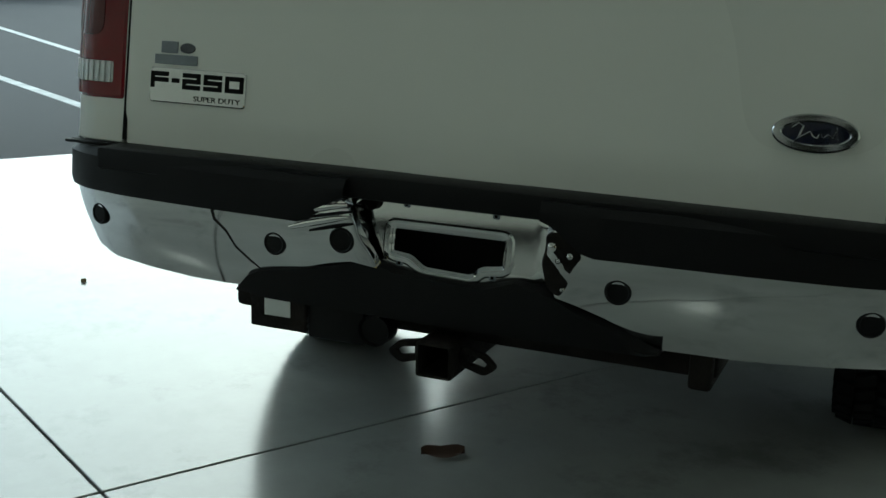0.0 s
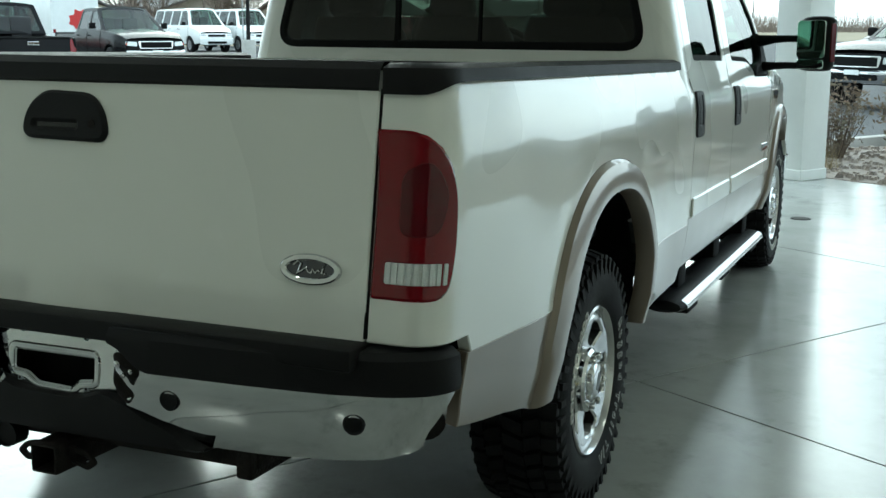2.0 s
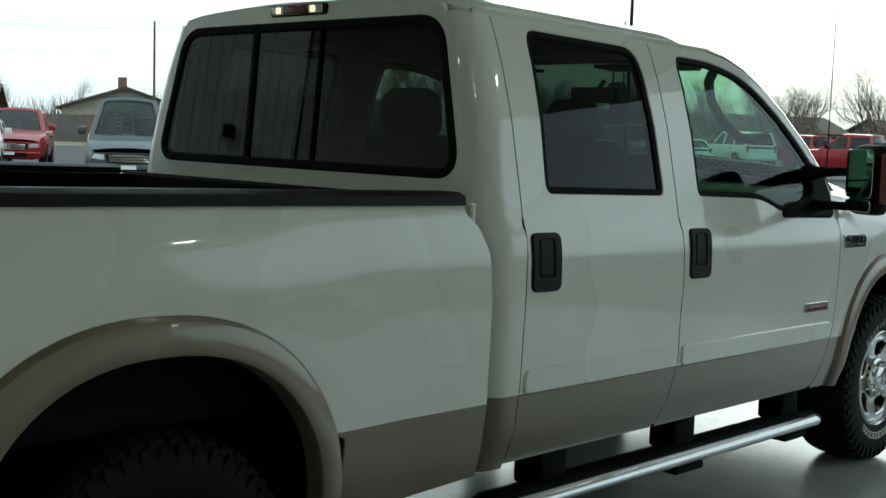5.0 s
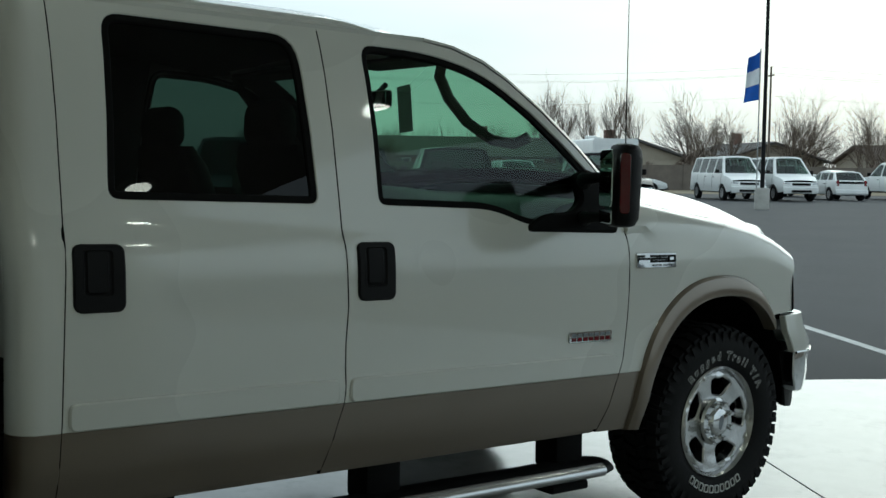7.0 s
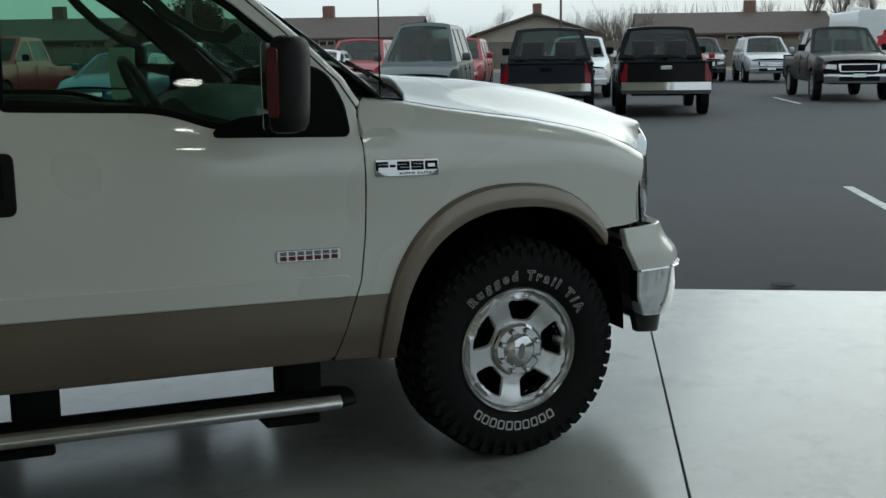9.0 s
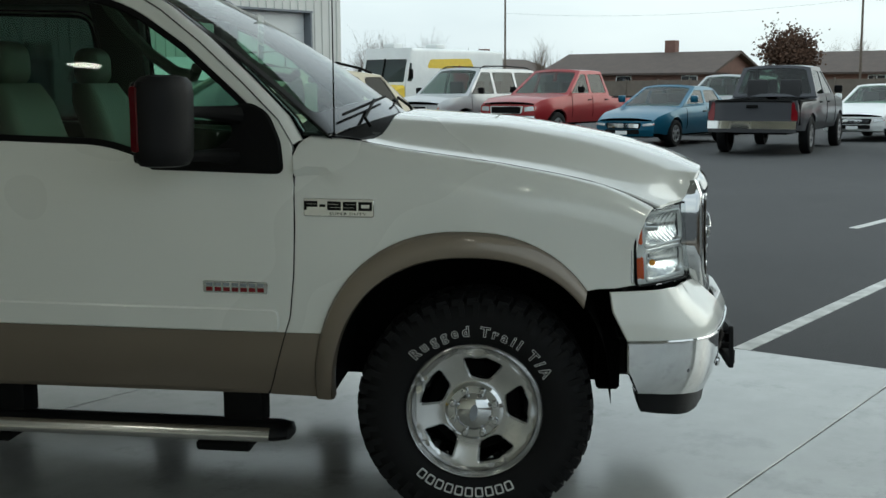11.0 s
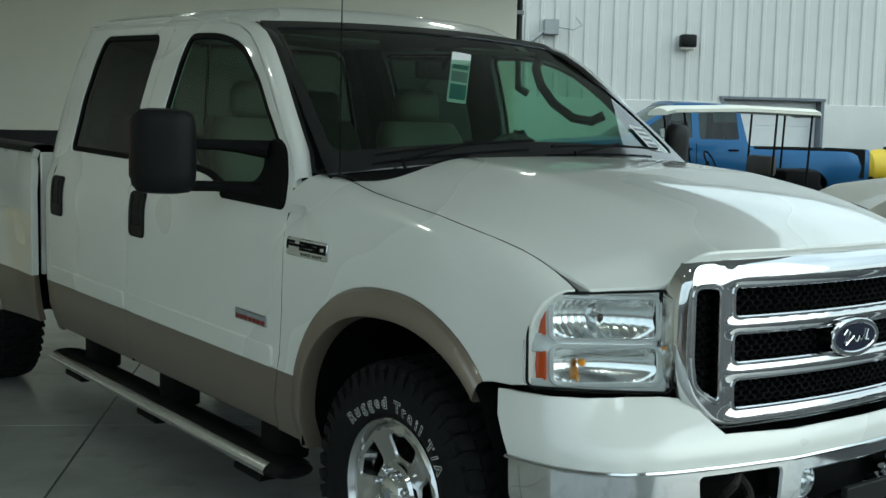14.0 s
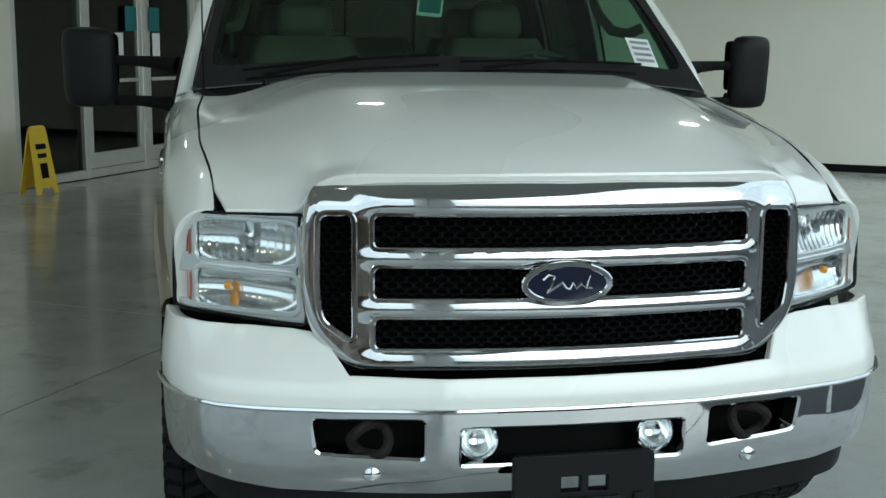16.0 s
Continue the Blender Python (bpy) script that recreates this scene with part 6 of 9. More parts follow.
# ---- truck: wheels ----
def wheel_set(y, steer_spin, text_turn):
    R = 0.392
    hub = empty("wheel", pose(0, y, R), label="five spoke alloy wheel with an all terrain tyre")
    hub.parent = truck
    prof = [(0.05, 0.216), (0.112, 0.222), (0.122, 0.232), (0.133, 0.262), (0.138, 0.30), (0.134, 0.333), (0.122, 0.359), (0.106, 0.374), (-0.106, 0.374), (-0.122, 0.359), (-0.134, 0.333), (-0.138, 0.30), (-0.13, 0.24), (-0.112, 0.222), (0.05, 0.216)]
    ty = part("tyre", lathe(bmesh.new(), prof, "x", 72), TYRE, hub, "black all terrain tyre with raised white lettering", sharp=50)
    # tread blocks
    tb = bmesh.new()
    def block(t0, t1, x0, x1, skew=0.0, r0=0.368, r1=0.392):
        vs = []
        for r, sh in ((r0, 0.0), (r1, 0.06)):
            for t, x in ((t0 + (t1 - t0) * sh, x0), (t1 - (t1 - t0) * sh, x0), (t1 - (t1 - t0) * sh + skew, x1), (t0 + (t1 - t0) * sh + skew, x1)):
                rr = r - (0.012 if abs(x) > 0.115 else 0)
                vs.append(tb.verts.new((x, rr * math.cos(t), rr * math.sin(t))))
        for q in ((0, 1, 2, 3), (7, 6, 5, 4), (0, 4, 5, 1), (1, 5, 6, 2), (2, 6, 7, 3), (3, 7, 4, 0)):
            tb.faces.new([vs[i] for i in q])
    n = 46
    for k in range(n):
        t = 2 * math.pi * k / n
        d = 2 * math.pi / n
        for s in (-1, 1):
            o = 0 if s > 0 else d / 2
            block(t + o + 0.12 * d, t + o + 0.86 * d, s * 0.086, s * 0.126, 0.10 * d)
            block(t + o + 0.12 * d, t + o + 0.55 * d, s * 0.124, s * 0.136, 0.0, 0.333, 0.381)
            block(t + o + 0.30 * d, t + o + 1.02 * d, s * 0.034, s * 0.080, -0.3 * d * s)
        block(t + 0.1 * d, t + 0.8 * d, -0.028, 0.028, 0.35 * d)
    bmesh.ops.recalc_face_normals(tb, faces=tb.faces)
    part("tread", tb, TYRE, ty, sharp=30)
    # raised lettering on the outer wall, letter by letter
    def wrap(r0, turn, flip=1):
        def f(x, z, h):
            a = turn - flip * x / r0
            r = r0 + flip * z
            return (0.1392 - 0.9 * (r - 0.30) ** 2 - (2.0 * (0.262 - r) ** 1.5 if r < 0.262 else 0) + h * 0.5, r * math.cos(a), r * math.sin(a))
        return f
    words, place = "Rugged Trail T/A", -0.262
    for ch in words:
        step = {"i": 0.024, "l": 0.022, " ": 0.026, "r": 0.030, "/": 0.030}.get(ch, 0.037)
        if ch != " ":
            lb = bmesh.new()
            put_letters(lb, lettering(ch, 0.046, 0, 0.0011), wrap(0.270, text_turn - (place + step / 2) / 0.270))
            part("letter", lb, TYREWHITE, ty, "outlined white tyre letter")
        place += step
    for k in range(10):
        a = text_turn + math.pi + (k - 4.5) * 0.125
        bb = bmesh.new()
        lp = rect(-0.013, -0.016, 0.013, 0.016, 0.006, 3)
        f = wrap(0.270, a, -1)
        hole = rect(-0.009, -0.012, 0.009, 0.012, 0.004, 3)
        panel(lp, lambda x, z: f(x, z, 0.002), [hole], 0.02, 0.003, bm=bb, bevel=0.0006)
        part("letter_bar", bb, TYREWHITE, ty)
    # alloy wheel
    wins = []
    for k in range(5):
        c = steer_spin + 2 * math.pi * k / 5
        pts = [(0.108, -0.33), (0.183, -0.41), (0.190, 0), (0.183, 0.41), (0.108, 0.33), (0.101, 0)]
        wins.append(rounded([(r * math.cos(c + a), r * math.sin(c + a)) for r, a in pts], [0.02, 0.02, 0.0, 0.02, 0.02, 0.0]))
    ring = [(0.208 * math.cos(t), 0.208 * math.sin(t)) for t in np.linspace(0, 2 * math.pi, 73)[:-1]]
    def dish(a, b):
        r = math.hypot(a, b)
        return (0.098 + 0.016 * float(smoothstep(0.11, 0.20, r)) - 0.012 * float(smoothstep(0.198, 0.208, r)), a, b)
    rim = part("rim", panel(ring, dish, wins, 0.018, 0.045, bevel=0.006), ALLOY, hub, "polished five spoke alloy rim")
    part("rim_lip", lathe(bmesh.new(), [(0.085, 0.204), (0.104, 0.210), (0.122, 0.217), (0.128, 0.222), (0.123, 0.227), (0.10, 0.222), (-0.1, 0.198), (-0.11, 0.222)], "x", 72), ALLOY, rim)
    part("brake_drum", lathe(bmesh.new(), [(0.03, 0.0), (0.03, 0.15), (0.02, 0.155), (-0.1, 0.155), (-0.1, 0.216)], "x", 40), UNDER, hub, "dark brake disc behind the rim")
    cap = part("hub_cap", lathe(bmesh.new(), [(0.09, 0.098), (0.112, 0.096), (0.120, 0.086), (0.121, 0.062), (0.128, 0.056), (0.136, 0.045), (0.139, 0.0)], "x", 48), CHROME, rim, "chrome hub cap")
    for k in range(8):
        a = 2 * math.pi * (k + 0.5) / 8
        part("lug_nut", lathe(bmesh.new(), [(0.115, 0.012), (0.133, 0.0115), (0.138, 0.008), (0.139, 0.0)], "x", 12, (0, 0.075 * math.cos(a), 0.075 * math.sin(a))), CHROME, cap)
    ob = part("hub_emblem", panel([(0.028 * math.cos(t), 0.012 * math.sin(t)) for t in np.linspace(0, 6.2832, 25)[:-1]], lambda a, b: (0.1395, a * math.cos(steer_spin) - b * math.sin(steer_spin), a * math.sin(steer_spin) + b * math.cos(steer_spin)), (), 0.02, 0.002, bevel=0.0008), GREYPRINT, cap)
    return hub


w_front = wheel_set(3.955, radians(80), radians(83))
w_front.matrix_basis = pose(0.825, 3.955, 0.392)
w_rear = wheel_set(0.0, radians(65), radians(-25))
w_rear.matrix_basis = pose(0.825, 0.0, 0.392)
for w, y in ((w_front, 3.955), (w_rear, 0.0)):
    c = copy_thing(w, pose(-0.825, y, 0.392, 0, 0, 180))
    c.parent = truck

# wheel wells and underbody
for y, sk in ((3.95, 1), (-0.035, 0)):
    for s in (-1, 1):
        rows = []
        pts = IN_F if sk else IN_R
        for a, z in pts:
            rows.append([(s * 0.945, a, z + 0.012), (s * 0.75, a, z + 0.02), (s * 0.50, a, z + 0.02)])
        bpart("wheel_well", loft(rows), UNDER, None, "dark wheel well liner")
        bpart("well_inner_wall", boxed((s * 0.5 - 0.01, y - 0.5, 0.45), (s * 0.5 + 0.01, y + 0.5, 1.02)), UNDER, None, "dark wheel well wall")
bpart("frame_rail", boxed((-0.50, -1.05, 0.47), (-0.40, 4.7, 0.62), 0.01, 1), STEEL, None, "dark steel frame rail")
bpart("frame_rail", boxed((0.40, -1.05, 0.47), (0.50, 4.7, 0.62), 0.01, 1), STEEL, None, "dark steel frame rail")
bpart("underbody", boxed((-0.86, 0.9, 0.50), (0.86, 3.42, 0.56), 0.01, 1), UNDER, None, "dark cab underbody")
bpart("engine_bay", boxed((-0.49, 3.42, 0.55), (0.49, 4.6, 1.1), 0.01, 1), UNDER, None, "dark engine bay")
for y in (0.0, 3.967):
    bmx = tube(bmesh.new(), [(-0.72, y, 0.41), (0.72, y, 0.41)], 0.05, 14)
    part("axle", bmx, STEEL, truck, "dark steel axle")
    bmx = lathe(bmesh.new(), [(-0.14, 0.0), (-0.13, 0.08), (-0.06, 0.14), (0.06, 0.14), (0.13, 0.08), (0.14, 0.0)], "y", 20, (0.1 if y < 1 else -0.25, y, 0.41))
    part("differential", bmx, STEEL, truck)
bmx = tube(bmesh.new(), [(0.42, 1.6, 0.42), (0.5, 0.4, 0.44), (0.52, -0.3, 0.55), (0.60, -0.60, 0.54), (0.70, -0.74, 0.50), (0.76, -0.80, 0.48)], 0.042, 14)
part("exhaust_pipe", bmx, STEEL, truck, "dark steel exhaust pipe")
for s in (-1, 1):
    part("rear_shock", tube(bmesh.new(), [(s * 0.55, 0.1, 0.45), (s * 0.5, 0.3, 0.85)], 0.03, 10), STEEL, truck)
    part("leaf_spring", boxed((s * 0.56 - 0.035, -0.65, 0.47), (s * 0.56 + 0.035, 0.65, 0.51), 0.01, 1), STEEL, truck)
    part("mud_bracket", boxed((s * 0.62 - 0.12, 4.36, 0.42), (s * 0.62 + 0.12, 4.44, 0.60), 0.01, 1), UNDER, truck)

# running boards
def running_board(s):
    y0, y1 = 1.16, 3.33
    rows = []
    ys = np.concatenate([[y0, y0 + 0.012, y0 + 0.05], np.linspace(y0 + 0.2, y1 - 0.2, 10), [y1 - 0.06, y1 - 0.012, y1]])
    for y in ys:
        k = 0.35 if y in (y0, y1) else (0.8 if y < y0 + 0.02 or y > y1 - 0.02 else 1.0)
        row = []
        for t in np.linspace(0, 2 * math.pi, 20)[:-1]:
            row.append((s * (0.875 + 0.085 * k * math.cos(t)), y, 0.325 + 0.036 * k * math.sin(t) * (1 if math.sin(t) > 0 else 0.8)))
        rows.append(row)
    r = bpart("running_board", loft(rows, closed=True, caps=True), BLACK, None, "black running board with a bright edge strip")
    rows = []
    for y in np.linspace(y0 + 0.05, y1 - 0.07, 12):
        rows.append([(s * (0.875 + (0.085 + 0.003) * math.cos(t)), y, 0.325 + (0.036 + 0.003) * math.sin(t)) for t in np.linspace(-0.5, 0.8, 10)])
    bpart("edge_strip", loft(rows), ALLOY, r, "brushed bright edge strip")
    for y in (1.50, 2.30, 3.15):
        br = boxed((s * 0.82 - 0.06, y - 0.07, 0.33), (s * 0.82 + 0.06, y + 0.07, 0.50), 0.015, 2)
        bpart("bracket", br, MATTE, r, "black support bracket")
        bpart("bracket_foot", boxed((s * 0.86 - 0.08, y - 0.15, 0.265), (s * 0.86 + 0.08, y + 0.04, 0.298), 0.008, 1), MATTE, r)
    return r


running_board(1)
running_board(-1)

# tow mirrors
def tow_mirror(s):
    pivot = Vector((1.20, 2.985, 0))
    lean = Matrix.Rotation(radians(-34), 3, "Z")  # outer edge swept to the rear

    def swept(x, y, z):
        q = lean @ (Vector((x, y, 0)) - pivot) + pivot
        return (s * q.x, q.y + 0.03, z)

    def sec(z, k):
        t = (z - 1.26) / 0.29
        row = []
        for u in np.linspace(0, 2 * math.pi, 26)[:-1]:
            c, sn = math.cos(u), math.sin(u)
            x = math.copysign(abs(c) ** 0.65, c) * 0.105 * k
            y = math.copysign(abs(sn) ** 0.8, sn) * 0.070 * k
            if y > 0:
                y *= 1.0 - 0.4 * abs(x / 0.105) ** 2
            else:
                y *= 0.45
            row.append(swept(1.20 + x, 2.985 + y + 0.012 * t, z))
        return row
    zs_ = [1.262, 1.268, 1.29, 1.33, 1.40, 1.45, 1.485, 1.513, 1.529, 1.535]
    ks = [0.5, 0.8, 0.97, 1.0, 1.0, 1.0, 0.99, 0.93, 0.75, 0.4]
    body = bpart("tow_mirror", loft([sec(z, k) for z, k in zip(zs_, ks)], closed=True, caps=True), BLACK, None, "black telescoping tow mirror")
    g = panel(rect(1.115, 1.33, 1.285, 1.513, 0.02), lambda x, z: swept(x, 2.944, z), (), 0.05, 0.004, out=(0, -1, 0), bevel=0.002)
    bpart("mirror_glass", g, MIRROR, body)
    g = panel(rect(1.12, 1.275, 1.28, 1.318, 0.012), lambda x, z: swept(x, 2.944, z), (), 0.05, 0.004, out=(0, -1, 0), bevel=0.002)
    bpart("spotter_glass", g, MIRROR, body)
    mk = panel(rect(2.97, 1.31, 3.0, 1.50, 0.012), lambda y, z: swept(1.307, y, z), (), 0.03, 0.006, out=(s, 0, 0), bevel=0.002)
    bpart("marker_lamp", mk, REDDARK, body, "dark amber side marker")
    for z in (1.288, 1.425):
        a = bmesh.new()
        tube(a, [(s * 0.90, 3.17, z - 0.012), (s * 0.98, 3.10, z - 0.004), (s * 1.05, 3.08, z), (s * 1.16, 3.04, z)], [0.032, 0.022, 0.018, 0.018], 10)
        bpart("arm", a, MATTE, body)
    sail = panel(rounded([(2.87, 1.243), (3.317, 1.238), (3.305, 1.33), (3.262, 1.42), (3.20, 1.45), (3.14, 1.43), (3.165, 1.345), (3.10, 1.295), (2.95, 1.285)], [0.02, 0.02, 0.02, 0.03, 0.03, 0.03, 0.05, 0.04, 0.04]), lambda y, z: (float(CAB_X(z)) + 0.012, y, z), (), 0.03, 0.04, bevel=0.01)
    if s < 0:
        sail = mirrored(sail)
    bpart("mount", sail, MATTE, body, "black mirror mount on the door")
    return body


tow_mirror(1)
tow_mirror(-1)

# fender and door badges
def side_plate(name, y0, y1, z0, z1, parent, label, words):
    b = panel(rect(y0, z0, y1, z1, 0.004), lambda y, z: (fender(y, z)[0] + 0.006, y, z), (), 0.05, 0.008, bevel=0.002)
    p = bpart(name, b, CHROME, parent, label)
    t = bmesh.new()
    mid = (y0 + y1) / 2
    block_letters(words[0], 0.044, 0.028, 0.0075, 0.008, lambda y, z: (fender(mid, words[1] + z)[0] + 0.0078, mid - 0.002 + y, words[1] + z), p)
    put_letters(t, lettering(words[2], 0.014, 0.001, space=1.1), lambda x, z, h: (fender(mid, words[3])[0] + 0.0072 + h * 0.4, mid + 0.03 + x * 1.4, words[3] + z * 0.85))
    bpart("lettering", t, GLOSSBLACK, p)
    return p


side_plate("model_badge", 3.40, 3.628, 1.098, 1.152, fenders[0], "chrome model badge with dark characters", ("F-250", 1.131, "SUPER DUTY", 1.1055))
bmx = panel(rect(3.052, 0.832, 3.268, 0.868, 0.004), lambda y, z: (float(CAB_X(z)) + 0.006, y, z), (), 0.05, 0.008, bevel=0.002)
ps = bpart("engine_badge", bmx, CHROME, door_pairs[1][0], "chrome engine badge with dark bars")
for z0, z1, m_ in ((0.853, 0.864, GREYPRINT), (0.836, 0.849, RED)):
    for k in range(7):
        bpart("letter_bar", panel(rect(3.062 + k * 0.029, z0, 3.083 + k * 0.029, z1), lambda y, z: (float(CAB_X(z)) + 0.0075, y, z), (), 0.05, 0.002, bevel=0.0006), m_, ps)

# ---- truck: cabin ----
bpart("headliner", panel([(-0.70, 1.15), (0.70, 1.15), (0.70, 2.5), (0.5, 2.62), (-0.5, 2.62), (-0.70, 2.5)], lambda x, y: (x, y, roof_z(x, y) - 0.05), (), 0.1, 0.0, out=(0, 0, -1)), TRIM, None, "tan headliner")
bpart("cabin_floor", boxed((-0.86, 1.1, 0.56), (0.86, 3.4, 0.60)), DASH, None, "dark cabin floor")
for s in (-1, 1):
    for y0, y1 in ((1.26, 2.06), (2.13, 3.32)):
        b = panel([(y0, 0.56), (y1, 0.56), (y1, 1.24 if y1 > 3 else 1.30), (y0, 1.30)], lambda y, z: (float(CAB_X(z)) - 0.075, y, z), (), 0.08, 0.03, out=(-1, 0, 0))
        bpart("door_trim", mirrored(b) if s < 0 else b, TRIM, None, "tan door trim")
    # inner pillars
    rows = []
    for z in np.linspace(1.25, 1.85, 8):
        x = float(CAB_X(z)) - 0.035
        rows.append([(s * x, 2.02, z), (s * (x - 0.03), 2.05, z), (s * (x - 0.03), 2.18, z), (s * x, 2.24, z)])
    bpart("inner_pillar", loft(rows), TRIM, None, "tan inner door pillar")
    rows = []
    for z in np.linspace(1.25, 1.85, 8):
        x = float(CAB_X(z)) - 0.035
        yb = BACK + LEAN * max(0, z - 1.36)
        rows.append([(s * (x - 0.10), yb + 0.04, z), (s * (x - 0.05), yb + 0.09, z), (s * (x - 0.04), 1.36, z), (s * x, 1.40, z)])
    bpart("inner_pillar", loft(rows), TRIM, None, "tan inner rear pillar")
    rows = []
    for i, (y, z) in enumerate(PILLAR):
        x = float(CAB_X(z)) - 0.03
        rows.append([(s * x, y - 0.04, z - 0.03), (s * (x - 0.03), y - 0.02, z - 0.02), (s * (x - 0.07), y + 0.05, z + 0.008)])
    bpart("inner_pillar", loft(rows), TRIM, None, "tan inner windshield pillar")
    gh = tube(bmesh.new(), [(s * 0.785, 3.00, 1.56), (s * 0.74, 2.975, 1.535), (s * 0.70, 2.90, 1.545), (s * 0.675, 2.80, 1.605), (s * 0.67, 2.72, 1.68), (s * 0.685, 2.665, 1.75), (s * 0.72, 2.65, 1.80)], 0.02, 8)
    bpart("grab_handle", gh, TRIM, None, "tan grab handle on the pillar")


def seat(x, y, w, back=True, rest=True):
    st = empty("seat", pose(x, y + 0.035, -0.03))
    st.parent = truck
    tagged(st, label="tan leather seat with a headrest")
    part("cushion", boxed((-w / 2, 0.0, 0.80), (w / 2, 0.52, 0.96), 0.05, 3), LEATHER, st)
    rows = []
    for t in np.linspace(0, 1, 9):
        z = 0.90 + 0.60 * t
        yy = 0.06 - 0.20 * t
        k = 1.0 if 0.05 < t < 0.9 else 0.86
        ww = w / 2 * k * (1 - 0.12 * t)
        row = []
        for u in np.linspace(0, 2 * math.pi, 21)[:-1]:
            c, s_ = math.cos(u), math.sin(u)
            row.append((math.copysign(abs(c) ** 0.5, c) * ww, yy + math.copysign(abs(s_) ** 0.7, s_) * (0.075 if t < 0.97 else 0.05) - 0.02 * (abs(c) < 0.5) * (s_ > 0), z))
        rows.append(row)
    part("backrest", loft(rows, closed=True, caps=True), LEATHER, st)
    if rest:
        hb = boxed((-0.122, -0.205, 1.49), (0.122, -0.095, 1.655), 0.054, 6)
        for v in hb.verts:
            if v.co.z > 1.57:
                v.co.x *= 1 - 1.6 * (v.co.z - 1.57)
        part("headrest", hb, LEATHER, st)
        for dx in (-0.05, 0.05):
            part("post", tube(bmesh.new(), [(dx, -0.15, 1.45), (dx, -0.15, 1.53)], 0.006, 8), DASH, st)
    return st


seat(0.42, 2.30, 0.52)
seat(-0.42, 2.30, 0.52)
for x in (-0.48, 0.0, 0.48):
    seat(x, 1.36, 0.47, rest=x != 0)
bpart("centre_console", boxed((-0.13, 2.30, 0.60), (0.13, 3.05, 0.98), 0.03, 2), TRIM, None, "tan centre console")
rows = []
for x in np.linspace(-0.84, 0.84, 22):
    k = (x / 0.84) ** 2
    hump = 0.05 * math.exp(-((x + 0.40) / 0.2) ** 2)
    rows.append([(x, 3.55 - 0.16 * k, 1.36 - 0.05 * k), (x, 3.35 - 0.12 * k, 1.345 + hump * 0.4), (x, 3.16 - 0.05 * k, 1.32 + hump), (x, 3.06 - 0.04 * k, 1.26 + hump), (x, 3.05, 1.05), (x, 3.15, 0.85), (x, 3.3, 0.62)])
bpart("dashboard", loft(rows), DASH, None, "dark dashboard")
sw = empty("steering_wheel", pose(-0.42, 2.96, 1.25, -62, 0, 0))
sw.parent = truck
tagged(sw, label="dark steering wheel")
part("rim", tube(bmesh.new(), [(0.19 * math.cos(t), 0.19 * math.sin(t), 0) for t in np.linspace(0, 2 * math.pi, 33)], 0.016, 8, cap=False), DASH, sw)
part("boss", lathe(bmesh.new(), [(0.02, 0.0), (0.015, 0.06), (-0.03, 0.075), (-0.05, 0.0)], "z", 20), DASH, sw)
for a in (0.2, math.pi - 0.2, -math.pi / 2):
    part("spoke", tube(bmesh.new(), [(0.05 * math.cos(a), 0.05 * math.sin(a), -0.01), (0.185 * math.cos(a), 0.185 * math.sin(a), 0)], 0.014, 6), DASH, sw)
rm = bpart("rear_view_mirror", boxed((-0.135, 2.865, 1.675), (0.115, 2.895, 1.745), 0.014, 3), BLACK, None, "black rear view mirror")
bpart("stem", tube(bmesh.new(), [(-0.01, 2.89, 1.72), (-0.01, 2.95, 1.775)], 0.012, 8), BLACK, rm)
bpart("glass", panel(rect(-0.125, 1.682, 0.105, 1.738, 0.01), lambda x, z: (x, 2.861, z), (), 0.05, 0.002, out=(0, -1, 0), bevel=0.001), MIRROR, rm)
for s in (-1, 1):
    bpart("sun_visor", boxed((s * 0.40 - 0.2, 2.56, 1.80), (s * 0.40 + 0.2, 2.76, 1.815), 0.006, 1), TRIM, None, "tan sun visor")
# hang tag and window sticker
def tag_at(off):
    """The card hangs a little askew from the mirror."""
    return lambda a, c: (0.018 + a - 0.12 * (c - 0.09), 3.03 + off, 1.590 + c + 0.08 * a)


tag_ = bpart("hang_tag", panel(rect(-0.045, 0.0, 0.045, 0.185, 0.008), tag_at(0), (), 0.05, 0.002, out=(0, 1, 0), bevel=0.001), PAPER, None, "white and teal hang tag behind the windshield")
for z0, z1, m_ in ((0.012, 0.068, TEAL), (0.078, 0.115, GREYPRINT), (0.125, 0.14, TEAL)):
    bpart("print", panel(rect(-0.038, z0, 0.038, z1), tag_at(0.0025), (), 0.05, 0.001, out=(0, 1, 0), bevel=0.0005), m_, tag_)
def ws_at(x, b):
    p = Vector(shield(x, b))
    return tuple(p + Vector((0, 0.006, 0.006)))
stk = bpart("window_sticker", panel([(-0.70, 0.10), (-0.61, 0.10), (-0.61, 0.26), (-0.70, 0.26)], ws_at, (), 0.05, 0.0, out=(0, 1, 1)), PAPER, None, "white window sticker with grey print")
for k in range(4):
    bpart("print", panel([(-0.69, 0.122 + 0.034 * k), (-0.62, 0.122 + 0.034 * k), (-0.62, 0.138 + 0.034 * k), (-0.69, 0.138 + 0.034 * k)], lambda x, b: tuple(Vector(ws_at(x, b)) + Vector((0, 0.002, 0.002))), (), 0.05, 0.0, out=(0, 1, 1)), GREYPRINT, stk)

# ---- the parking lot: vehicles ----
GROUND = -0.025
FACE_IN, FACE_OUT = YAW - 90, YAW + 90  # nose towards the porch, nose away from it


def at_uv(u, v, turn, z=GROUND):
    p = uv(u, v)
    return pose(p.x, p.y, z, 0, 0, turn)


def ring_mesh(profile, n=28):
    return lathe(bmesh.new(), profile, "x", n)


WHEELS = {}


